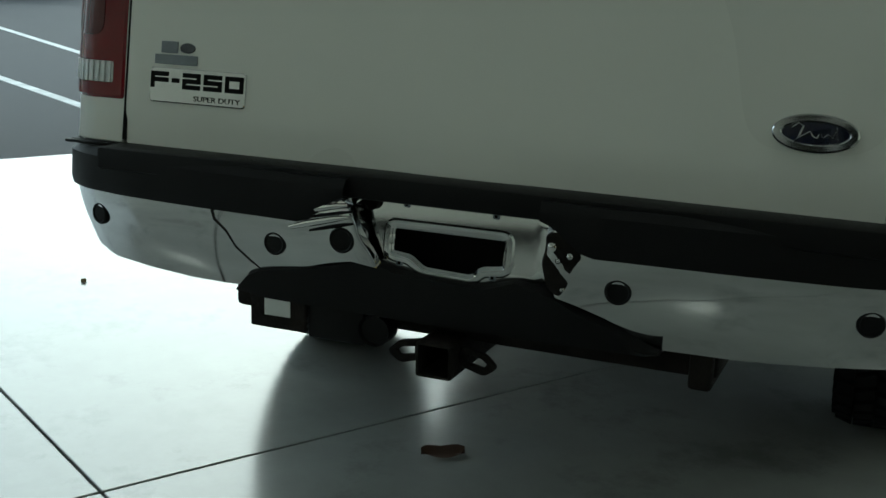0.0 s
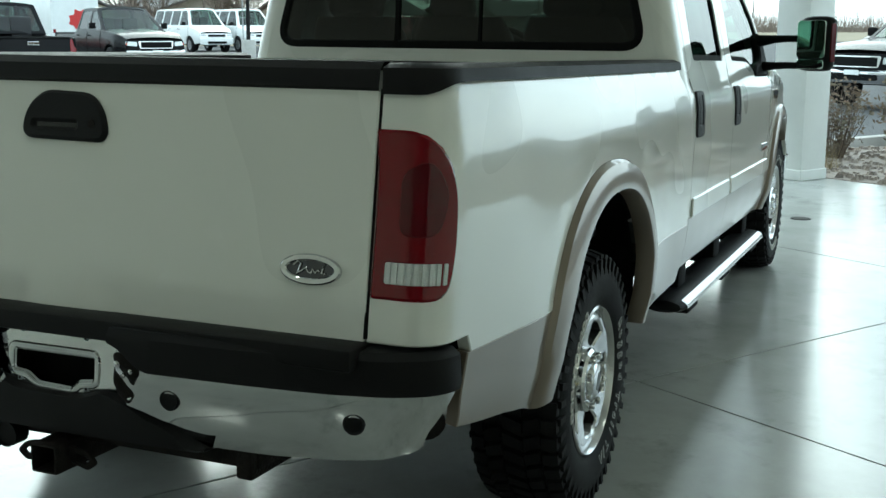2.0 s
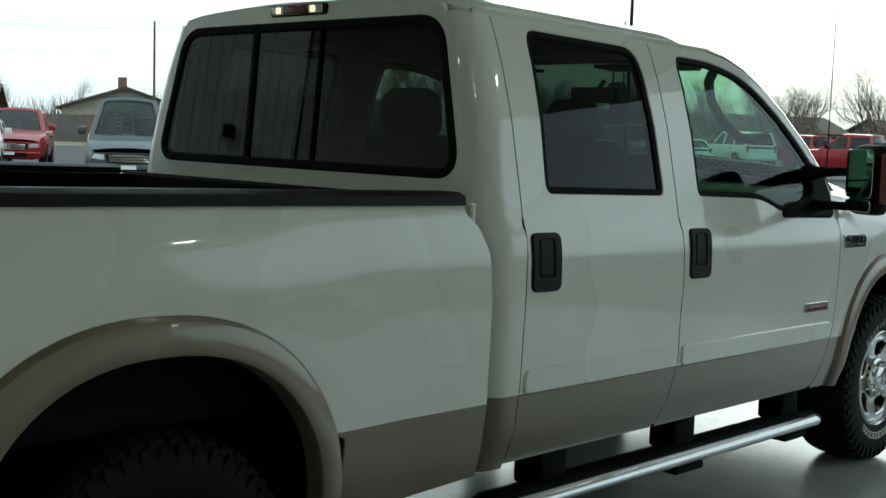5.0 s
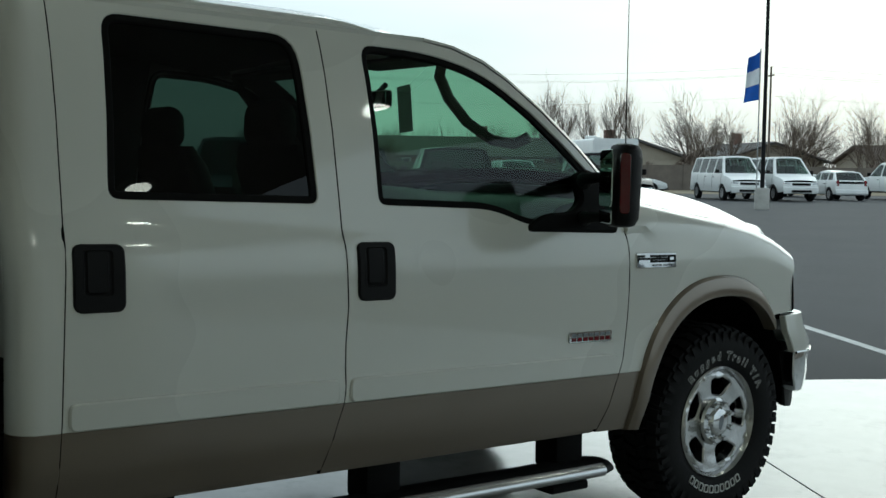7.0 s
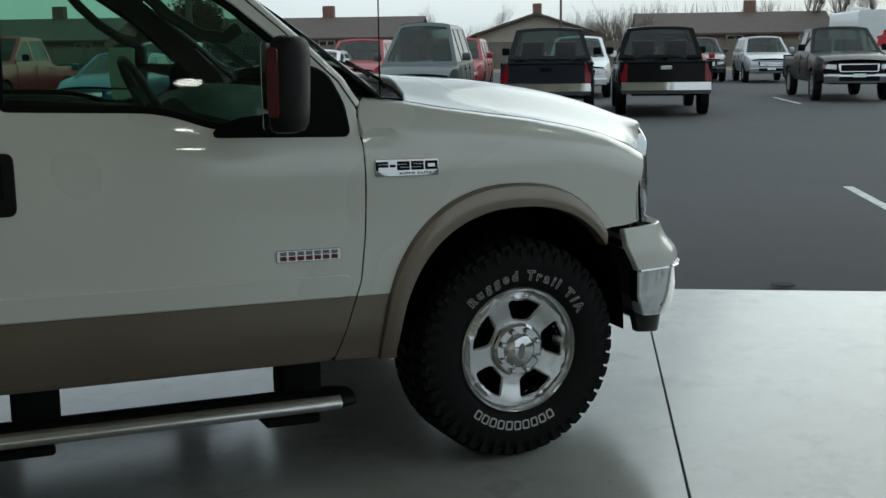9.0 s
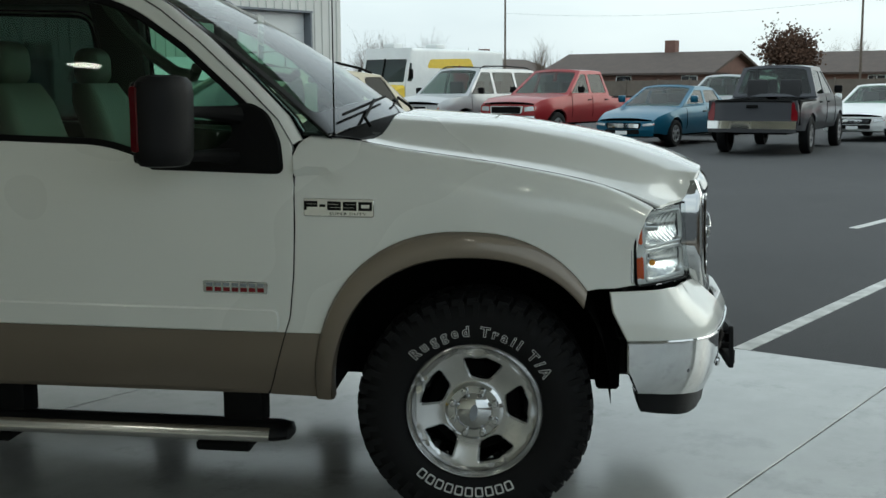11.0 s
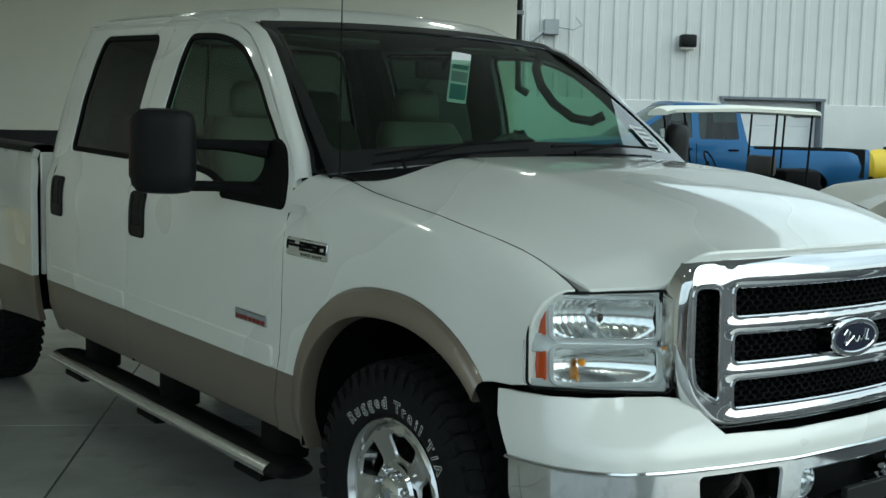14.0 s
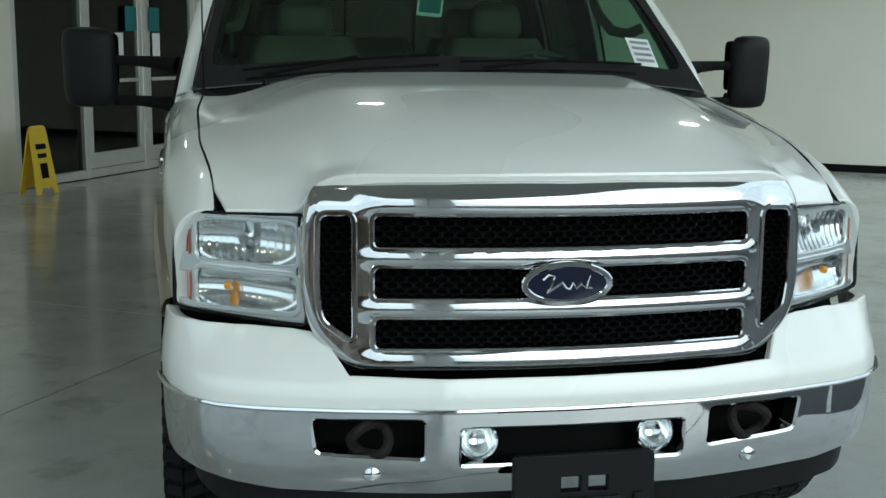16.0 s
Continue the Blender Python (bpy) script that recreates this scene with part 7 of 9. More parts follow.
def wheel_meshes(R):
    """A tyre and a spoked rim for one size of wheel, shared by all that use it."""
    if R in WHEELS:
        return WHEELS[R]
    ty = finish(ring_mesh([(0.02, R * 0.62), (0.10, R * 0.64), (0.115, R * 0.8), (0.105, R * 0.95), (0.08, R), (-0.08, R), (-0.105, R * 0.95), (-0.11, R * 0.62), (0.02, R * 0.62)]), "wheel")
    ty.materials.append(TYRE)
    wins = []
    for k in range(6):
        c = 2 * math.pi * k / 6
        wins.append([(r * R * math.cos(c + a), r * R * math.sin(c + a)) for r, a in ((0.24, -0.3), (0.52, -0.33), (0.54, 0.0), (0.52, 0.33), (0.24, 0.3))])
    ring = [(0.63 * R * math.cos(t), 0.63 * R * math.sin(t)) for t in np.linspace(0, 2 * math.pi, 33)[:-1]]
    b = panel(ring, lambda a, c: (0.085 + 0.02 * (a * a + c * c) / (R * R), a, c), wins, 0.08, 0.03, bevel=0.004, step=0.06)
    lathe(b, [(0.02, 0.0), (0.02, R * 0.6)], "x", 20)
    rm = finish(b, "rim")
    rm.materials.append(RIM)
    WHEELS[R] = (ty, rm)
    return WHEELS[R]


def put_wheel(parent, x, y, R):
    ty, rm = wheel_meshes(R)
    w = new("wheel", ty)
    w.parent = parent
    w.matrix_basis = pose(x, y, R, 0, 0, 0 if x > 0 else 180)
    r = new("rim", rm)
    r.parent = w
    return w


KINDS = {
    "pickup": dict(L=5.75, w=0.98, zb=0.50, top=[(0, 1.13), (1.95, 1.14), (2.1, 1.22), (4.15, 1.22), (4.3, 1.21), (5.3, 1.13), (5.62, 1.05), (5.75, 0.98)], gh=[(2.02, 1.2), (2.2, 1.83), (3.3, 1.85), (4.25, 1.2)], wins=[(2.15, 2.98), (3.08, 4.05)], axles=(1.3, 4.82), R=0.39, bed=(0.04, 1.93), nose=0.75, tail=(0.74, 1.10)),
    "heavy_pickup": dict(L=6.1, w=1.0, zb=0.55, top=[(0, 1.24), (2.2, 1.25), (2.35, 1.33), (4.4, 1.34), (4.6, 1.33), (5.6, 1.25), (5.95, 1.15), (6.1, 1.05)], gh=[(2.25, 1.3), (2.38, 1.95), (3.5, 1.98), (4.55, 1.32)], wins=[(2.40, 3.12), (3.24, 4.3)], axles=(1.25, 5.1), R=0.41, bed=(0.04, 2.15), nose=0.85, tail=(0.85, 1.2)),
    "suv": dict(L=4.75, w=0.93, zb=0.42, top=[(0, 1.0), (0.1, 1.1), (3.35, 1.1), (3.55, 1.09), (4.3, 1.0), (4.6, 0.92), (4.75, 0.84)], gh=[(0.06, 1.08), (0.32, 1.68), (2.5, 1.72), (3.5, 1.08)], wins=[(0.2, 1.12), (1.22, 2.16), (2.26, 3.3)], axles=(0.95, 3.75), R=0.36, bed=None, nose=0.62, tail=(0.8, 1.25)),
    "large_suv": dict(L=5.2, w=1.0, zb=0.45, top=[(0, 1.05), (0.1, 1.2), (3.8, 1.2), (4.0, 1.19), (4.8, 1.12), (5.1, 1.04), (5.2, 0.96)], gh=[(0.06, 1.18), (0.25, 1.9), (3.0, 1.93), (3.95, 1.18)], wins=[(0.2, 1.35), (1.45, 2.5), (2.6, 3.75)], axles=(1.05, 4.15), R=0.39, bed=None, nose=0.72, tail=(0.85, 1.4)),
    "crossover": dict(L=4.8, w=0.95, zb=0.36, top=[(0, 0.95), (0.1, 1.1), (1.2, 1.12), (3.5, 1.04), (3.7, 1.02), (4.4, 0.92), (4.65, 0.82), (4.8, 0.72)], gh=[(0.1, 1.1), (0.75, 1.62), (2.3, 1.68), (3.72, 1.02)], wins=[(0.42, 1.1), (1.2, 2.2), (2.3, 3.4)], axles=(0.9, 3.72), R=0.36, bed=None, nose=0.55, tail=(0.85, 1.2)),
    "sedan": dict(L=4.7, w=0.89, zb=0.30, top=[(0, 0.86), (0.15, 0.97), (0.9, 1.0), (1.1, 0.98), (3.2, 0.93), (3.4, 0.92), (4.2, 0.80), (4.55, 0.70), (4.7, 0.62)], gh=[(0.75, 0.97), (1.35, 1.38), (2.35, 1.42), (3.42, 0.91)], wins=[(1.05, 1.95), (2.05, 3.1)], axles=(0.95, 3.75), R=0.32, bed=None, nose=0.45, tail=(0.62, 0.88)),
    "hatchback": dict(L=4.35, w=0.9, zb=0.32, top=[(0, 0.85), (0.1, 1.0), (3.0, 0.97), (3.2, 0.95), (3.9, 0.84), (4.2, 0.74), (4.35, 0.66)], gh=[(0.1, 0.98), (0.6, 1.42), (2.0, 1.47), (3.22, 0.95)], wins=[(0.45, 1.0), (1.08, 1.9), (1.98, 2.95)], axles=(0.7, 3.35), R=0.32, bed=None, nose=0.5, tail=(0.75, 1.05)),
    "minivan": dict(L=5.1, w=0.97, zb=0.33, top=[(0, 0.95), (0.1, 1.08), (3.8, 1.03), (4.05, 1.01), (4.7, 0.9), (4.95, 0.8), (5.1, 0.7)], gh=[(0.06, 1.05), (0.35, 1.7), (2.7, 1.75), (4.1, 1.0)], wins=[(0.3, 1.35), (1.45, 2.5), (2.6, 3.7)], axles=(0.95, 4.0), R=0.34, bed=None, nose=0.55, tail=(0.8, 1.3)),
    "compact_van": dict(L=4.6, w=0.9, zb=0.36, top=[(0, 1.0), (0.06, 1.14), (3.55, 1.12), (3.75, 1.10), (4.3, 1.02), (4.5, 0.94), (4.6, 0.82)], gh=[(0.04, 1.12), (0.12, 1.94), (2.85, 1.98), (3.8, 1.10)], wins=[(0.25, 1.4), (1.5, 2.4), (2.5, 3.5)], axles=(0.85, 3.75), R=0.33, bed=None, nose=0.62, tail=(0.8, 1.6)),
    "van": dict(L=5.7, w=1.0, zb=0.42, top=[(0, 1.1), (0.06, 1.28), (4.55, 1.26), (4.75, 1.24), (5.35, 1.12), (5.6, 1.02), (5.7, 0.92)], gh=[(0.04, 1.24), (0.14, 2.05), (4.0, 2.1), (4.78, 1.24)], wins=[(0.2, 1.15), (1.25, 2.2), (2.3, 3.3), (3.4, 4.55)], axles=(1.1, 4.75), R=0.37, bed=None, nose=0.75, tail=(0.85, 1.5)),
}


def vehicle(kind, paint, m, name, label, category, lower=None, guard=False, rack=False, detail=True, tint=None, group="parked vehicles"):
    """A parked vehicle, its nose along local y, standing on z = 0, rear bumper at y = 0."""
    k = KINDS[kind]
    L, w, zb, gh, (ya, yb), R = k["L"], k["w"], k["zb"], k["gh"], k["axles"], k["R"]
    top = curve1(k["top"], 0.05)
    z_top = max(z for _, z in gh)
    glassy = tint or CARGLASS
    root = empty(name, m, label=label, category=category, group=group)

    def sx(y, z):
        t = float(top(min(max(y, 0), L)))
        e = 1 - 0.13 * float(smoothstep(L - 0.75, L, y)) ** 1.5 - 0.05 * float(smoothstep(0.45, 0.0, y))
        return w * e + float(np.interp(z, [zb, zb + 0.2, 0.6 * zb + 0.4 * t, t - 0.12, t], [-0.06, -0.012, 0.0, -0.012, -0.05]))

    # sides with wheel arches
    ra = R * 1.22
    low = [(0.03, zb + 0.03)]
    for c in (ya, yb):
        low += [p for p in reversed(arch(c, ra, zb, R + ra, 2.1, k=12))]
    low += [(L - 0.02, zb + 0.06)]
    tops = [(y, float(top(y))) for y in np.linspace(L, 0.0, 24)]
    outline = low + tops
    body = bmesh.new()
    for s in (1, -1):
        panel(outline, lambda y, z: (s * sx(y, z), y, z), (), 0.16, 0.05, out=(s, 0, 0), bevel=0.006, bm=body, step=0.09)
    # nose and tail
    for y0, d, zlo in ((L, 1, zb + 0.04), (0.0, -1, zb + 0.04)):
        rows = []
        zt = float(top(y0))
        for z in np.linspace(zlo, zt, 7):
            rows.append([(x * sx(y0, z), y0 + d * (0.11 if d > 0 else 0.04) * (1 - x * x) - d * 0.06 * (z - zlo), z) for x in np.linspace(-1, 1, 9)])
        rows.append([(x * sx(y0, zt) * 0.985, y0 - d * 0.05, zt + 0.012 * (1 - x * x)) for x in np.linspace(-1, 1, 9)])
        loft(rows, body)
    # hood, cowl and deck
    y_from = k["bed"][1] if k["bed"] else 0.05
    rows = []
    for y in np.linspace(y_from, L - 0.05, 20):
        rows.append([(x * (sx(y, float(top(y))) - 0.004), y, float(top(y)) + 0.05 * (1 - abs(x) ** 2.2)) for x in np.linspace(-1, 1, 9)])
    loft(rows, body)
    # roof and pillars
    (y0, z0), (y1, z1), (y2, z2), (y3, z3) = gh
    wb = sx((y0 + y3) / 2, z0) - 0.02

    def gx(z):
        return wb - max(0.0, z - z0) * 0.30

    def ends(z):
        t = min(1.0, max(0.0, (z - z0) / (z_top - z0)))
        return y0 + (y1 - y0) * t, y3 + (y2 - y3) * t
    frame_side = [(y0, z0 - 0.03), (y3, z3 - 0.03), (y3, z3), (y2, z2), ((y1 + y2) / 2, z_top + 0.01), (y1, z1)]
    holes = []
    for a, b in k["wins"]:
        zlo = max(float(top(a)), float(top(b)), z0) + 0.035
        zhi = z_top - 0.085
        f = lambda y, z: min(max(y, ends(z)[0] + 0.07), ends(z)[1] - 0.075)
        quad = [(f(a, zlo), zlo), (f(b, zlo), zlo), (f(b, zhi), zhi), (f(a, zhi), zhi)]
        if quad[2][0] - quad[3][0] < 0.12:
            mid = (quad[2][0] + quad[3][0]) / 2
            quad = [quad[0], quad[1], (mid + 0.04, zhi), (mid - 0.04, zhi)]
        holes.append(rounded(quad, 0.05, 3))
    for s in (1, -1):
        panel(frame_side, lambda y, z: (s * gx(z), y, z), holes, 0.2, 0.035, out=(s, 0, 0), bevel=0.004, bm=body, step=0.1)
    rows = []
    for y in np.linspace(y1 - 0.02, y2 + 0.02, 9):
        zz = z1 + (z2 - z1) * (y - y1) / (y2 - y1)
        rows.append([(x * (gx(zz) - 0.004 + 0.004), y, zz + 0.055 * (1 - abs(x) ** 3)) for x in np.linspace(-1, 1, 9)])
    loft(rows, body)

    def screen(front):
        (ya_, za_), (yb_, zb_) = ((y3, z3), (y2, z2)) if front else ((y0, z0), (y1, z1))
        d = 1 if front else -1
        return lambda x, t: (x * gx(za_ + (zb_ - za_) * t), ya_ + (yb_ - ya_) * t + d * 0.10 * (1 - x * x) * (1 - 0.5 * t), za_ + (zb_ - za_) * t + 0.05 * t * (1 - x * x))
    for front in (True, False):
        fn = screen(front)
        hole = rounded([(-0.9, 0.09), (0.9, 0.09), (0.87, 0.92), (-0.87, 0.92)], 0.08, 3)
        if kind == "van" and not front:
            hole = rounded([(-0.8, 0.15), (0.8, 0.15), (0.78, 0.8), (-0.78, 0.8)], 0.08, 3)
        panel([(-1, 0), (1, 0), (1, 1), (-1, 1)], fn, [hole], 0.2, 0.03, out=(0, 1 if front else -1, 0.3), bevel=0.003, bm=body, step=0.12)
        part("windshield" if front else "rear_window", panel(offset_loop(np.array(hole), 0.02).tolist(), lambda x, t: tuple(Vector(fn(x, t)) - Vector((0, 0.012 if front else -0.012, 0))), (), 0.25, 0.004, out=(0, 1 if front else -1, 0.3), step=0.2), SHIELD if front else glassy, root)
    part("body", body, paint, root, sharp=40)
    for h in holes:
        for s in (1, -1):
            part("side_window", panel(h, lambda y, z: (s * (gx(z) - 0.012), y, z), (), 0.3, 0.004, out=(s, 0, 0), step=0.2), glassy, root)
    # underside, cabin lining and seats
    core = boxed((-w + 0.3, 0.12, zb - 0.06), (w - 0.3, L - 0.12, zb + 0.16))
    for c, e in ((y_from + 0.15 if not k["bed"] else k["bed"][1] + 0.12, ya - ra), (ya + ra, yb - ra)):
        if e - c > 0.1:
            box(core, (-w + 0.08, c, zb - 0.02), (w - 0.08, e, zb + 0.3))
    box(core, (-w + 0.3, y3 - 0.25, zb), (w - 0.3, L - 0.2, float(top(L - 0.5)) - 0.1))
    for c in (ya, yb):
        box(core, (-w + 0.26, c - ra, zb), (w - 0.26, c + ra, R + ra + 0.04))
    part("underbody", core, UNDER, root)
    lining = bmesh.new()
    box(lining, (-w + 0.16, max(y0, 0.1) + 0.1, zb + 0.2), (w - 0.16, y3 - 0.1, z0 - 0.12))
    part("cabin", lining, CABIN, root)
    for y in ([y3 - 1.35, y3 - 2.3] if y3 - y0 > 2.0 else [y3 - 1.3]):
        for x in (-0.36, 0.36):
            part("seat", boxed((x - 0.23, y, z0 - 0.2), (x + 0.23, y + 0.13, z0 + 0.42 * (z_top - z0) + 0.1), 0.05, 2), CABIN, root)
    for x in (-(w - 0.11), w - 0.11):
        for y in (ya, yb):
            put_wheel(root, x, y, R)
    # bed
    if k["bed"]:
        b0, b1 = k["bed"]
        zt = float(top(0.5))
        bd = boxed((-w + 0.10, b0 + 0.06, zt - 0.5), (w - 0.10, b1, zt - 0.45))
        for s in (1, -1):
            box(bd, (s * (w - 0.09) - 0.05, b0 + 0.06, zt - 0.5), (s * (w - 0.09) + 0.05, b1, zt + 0.012), 0.01, 1)
        box(bd, (-w + 0.1, b1 - 0.06, zt - 0.5), (w - 0.1, b1, zt + 0.01))
        part("bed_liner", bd, MATTE, root, "black bed liner and rail caps")
        box_t = boxed((-w * 0.8, -0.015, zt - 0.03), (w * 0.8, 0.09, zt + 0.015), 0.012, 2)
        part("tailgate_cap", box_t, MATTE, root)
        part("tailgate_handle", boxed((-0.12, -0.062, zt - 0.15), (0.12, -0.04, zt - 0.08), 0.008, 1), MATTE if paint is not P_BLACK else CHROME, root)
    # lamps, grille, bumpers
    zn, nose_z = k["nose"], float(top(L - 0.03))

    def nose_y(x, z):
        q = x / sx(L, z)
        return L + 0.11 * (1 - q * q) - 0.06 * (z - zb - 0.04)

    def tail_y(x, z):
        q = x / sx(0.0, z)
        return -0.04 * (1 - q * q) + 0.06 * (z - zb - 0.04)
    hw = w * 0.86
    gz0, gz1 = zn, nose_z - 0.05
    gl = panel(rounded([(-w * 0.48, gz0), (w * 0.48, gz0), (w * 0.52, gz1), (-w * 0.52, gz1)], 0.04, 3), lambda x, z: (x, nose_y(x, z) + 0.012, z), (), 0.15, 0.03, out=(0, 1, 0), step=0.1)
    big = kind in ("pickup", "heavy_pickup", "large_suv", "van")
    gr = part("grille", gl, CHROME if big else MATTE, root)
    for z in np.linspace(gz0 + 0.04, gz1 - 0.04, 4 if big else 3):
        part("slot", panel(rect(-w * 0.45, z - 0.018, w * 0.45, z + 0.018), lambda x, zz: (x, nose_y(x, zz) + 0.016, zz), (), 0.2, 0.004, out=(0, 1, 0), step=0.12), MATTE if big else CHROME, gr)
    for s in (1, -1):
        hl = panel(rounded([(s * w * 0.55, gz0 + 0.06), (s * hw, gz0 + 0.09), (s * hw, gz1 + 0.0), (s * w * 0.56, gz1 - 0.02)], 0.03, 3), lambda x, z: (x, nose_y(x, z) + 0.01, z), (), 0.1, 0.03, out=(0, 1, 0), step=0.08)
        h = part("headlight", hl, LAMPLENS, root)
        part("turn_signal", panel(rounded([(s * hw * 0.95, gz0 + 0.1), (s * hw * 0.995, gz0 + 0.1), (s * hw * 0.995, gz1 - 0.03), (s * hw * 0.95, gz1 - 0.03)], 0.01, 2), lambda x, z: (x, nose_y(x, z) + 0.014, z), (), 0.1, 0.004, out=(0, 1, 0), step=0.08), AMBER, h)
        t0, t1 = k["tail"]
        tw = 0.14 if k["bed"] else 0.17
        t1 = min(t1, float(top(0.05)) + 0.1)
        tl = panel(rounded([(s * (sx(0, t0) - tw), t0), (s * (sx(0, t0) - 0.012), t0), (s * (sx(0, min(t1, 1.0)) - 0.02), t1), (s * (sx(0, t0) - tw), t1)], 0.03, 3), lambda x, z: (x, tail_y(x, z) - 0.014, z), (), 0.1, 0.05, out=(0, -1, 0), step=0.08)
        part("tail_light", tl, RED, root)
        mz = z0 + 0.1
        ym = y3 - 0.42
        part("door_mirror", boxed((s * (w + 0.09) - 0.09, ym - 0.05, mz - 0.03), (s * (w + 0.09) + 0.09, ym + 0.05, mz + 0.14), 0.03, 2), MATTE if big else paint, root)
    rows = []
    for x in np.linspace(-1, 1, 15):
        xx = x * sx(L, zb + 0.15) * 1.02
        y = nose_y(xx * 0.97, zb + 0.15)
        rows.append([(xx, y + 0.01, zn - 0.04), (xx, y + 0.05, zn - 0.07), (xx, y + 0.06, zb + 0.12), (xx, y + 0.03, zb - 0.02), (xx, y - 0.1, zb - 0.04)])
    chrome_kit = kind in ("pickup", "heavy_pickup")
    part("front_bumper", loft(rows), CHROME if chrome_kit else (lower or paint), root)
    part("air_intake", panel(rect(-w * 0.5, zb + 0.03, w * 0.5, zb + 0.13, 0.03, 3), lambda x, z: (x, nose_y(x, z) + 0.068, z), (), 0.2, 0.01, out=(0, 1, 0), step=0.12), MATTE, root)
    part("plate", panel(rect(-0.15, zn - 0.13, 0.15, zn - 0.05), lambda x, z: (x, nose_y(0, z) + 0.068, z), (), 0.2, 0.008, out=(0, 1, 0), step=0.15), PAPER, root, "plain white front plate")
    rows = []
    for x in np.linspace(-1, 1, 11):
        xx = x * sx(0, zb + 0.15) * 1.0
        y = tail_y(xx * 0.97, zb + 0.15)
        rows.append([(xx, y, zb + 0.24), (xx, y - 0.09, zb + 0.22), (xx, y - 0.10, zb + 0.06), (xx, y - 0.04, zb - 0.02)])
    part("rear_bumper", loft(rows), CHROME if chrome_kit else (lower or paint), root)
    if detail:
        doors_y = sorted({y for a, b in k["wins"] for y in (a, b)})
        marks = [doors_y[-1] + 0.06] + [(doors_y[i] + doors_y[i + 1]) / 2 for i in range(1, len(doors_y) - 1, 2)]
        for s in (1, -1):
            for y in marks:
                pts = [(s * (sx(y, z) + 0.0015), y, z) for z in np.linspace(zb + 0.12, float(top(y)) - 0.03, 6)]
                part("door_gap", tube(bmesh.new(), pts, 0.006, 4), MATTE, root)
            for a, b in k["wins"][-2:]:
                y, z = a + 0.12, float(top(a)) - 0.14
                part("door_handle", boxed((s * (sx(y, z) + 0.008) - 0.018, y - 0.09, z - 0.016), (s * (sx(y, z) + 0.008) + 0.018, y + 0.09, z + 0.016), 0.008, 1), CHROME if paint is P_GOLD else MATTE, root)
            if lower is not None:
                b = panel([(ya + ra + 0.03, zb + 0.02), (yb - ra - 0.03, zb + 0.02), (yb - ra - 0.03, zb + 0.17), (ya + ra + 0.03, zb + 0.17)], lambda y, z: (s * (sx(y, z) + 0.008), y, z), (), 0.3, 0.02, out=(s, 0, 0), step=0.2)
                part("sill_cladding", b, lower, root)
    if rack:
        for s in (1, -1):
            x = s * (gx(z_top) - 0.06)
            part("roof_rail", tube(bmesh.new(), [(x, y1 + 0.1, z1 + 0.03), (x, y1 + 0.3, z1 + 0.085), (x, (y1 + y2) / 2, z_top + 0.095), (x, y2 - 0.25, z2 + 0.085), (x, y2 - 0.05, z2 + 0.03)], 0.018, 8), MATTE, root)
    if guard:
        for s in (1, -1):
            hoop = tube(bmesh.new(), [(s * 0.36, L + 0.02, 0.5), (s * 0.36, L + 0.2, 0.52), (s * 0.36, L + 0.28, 0.7), (s * 0.36, L + 0.27, 1.15), (s * 0.36, L + 0.2, 1.36), (s * 0.36, L + 0.06, 1.38), (s * 0.36, L - 0.02, 1.2)], 0.045, 8, flat=2.0)
            part("grille_guard", hoop, MATTE, root, "black steel grille guard upright")
        for z in (0.8, 1.02, 1.24):
            part("guard_bar", tube(bmesh.new(), [(-0.36, L + 0.2, z), (0.36, L + 0.2, z)], 0.022, 8), MATTE, root)
        for s in (1, -1):
            for z in (0.86, 1.16):
                part("wing_bar", tube(bmesh.new(), [(s * 0.36, L + 0.16, z), (s * 0.8, L + 0.08, z), (s * 0.96, L - 0.1, z)], 0.02, 8), MATTE, root)
    return root


def parked(kind, paint, u, v, nose_in, axle, name, label, category, turn=0.0, **kw):
    """Places a vehicle by the ground point under the middle of one axle: 'front' or 'rear'."""
    k = KINDS[kind]
    y = k["axles"][1] if axle == "front" else k["axles"][0]
    m = at_uv(u, v, (FACE_IN if nose_in else FACE_OUT) + turn) @ pose(0, -y, 0)
    return vehicle(kind, paint, m, name, label, category, **kw)


parked("pickup", P_BLACK, 10.89, -29.05, True, "front", "pickup", "black crew cab pickup with a chrome billet grille", "pickup truck")
parked("pickup", P_BLACK, 5.74, -23.36, False, "rear", "pickup", "black crew cab pickup parked with its tailgate showing", "pickup truck")
parked("pickup", P_SLATE, 3.3, -23.01, False, "rear", "pickup", "dark grey crew cab pickup parked beside a black one", "pickup truck")
parked("pickup", P_GREY, -3.65, -23.0, False, "rear", "pickup", "grey crew cab pickup with red tail lights on asphalt", "pickup truck", turn=9)
parked("compact_van", P_DUSK, 0.5, -23.1, True, "front", "compact_van", "dark grey green compact van parked nose out between pickups", "van")
parked("suv", P_SILVER, 11.07, -44.46, True, "front", "sport_utility", "silver sport utility parked in the far row", "car")
parked("suv", P_GREY, 8.74, -46.09, True, "front", "sport_utility", "dark grey sport utility parked in the far row", "car")
parked("suv", P_RED, 0.3, -31.5, True, "front", "sport_utility", "red sport utility parked behind grey pickups", "car")
parked("suv", P_WHITE, 3.9, -32.0, True, "front", "sport_utility", "white sport utility parked behind black pickups", "car")
parked("sedan", P_RED, 7.04, -34.57, True, "front", "sedan", "dark red sedan parked behind a black pickup", "car")
parked("sedan", P_TEAL, -7.2, -24.2, True, "front", "sedan", "teal blue compact sedan parked nose out", "car")
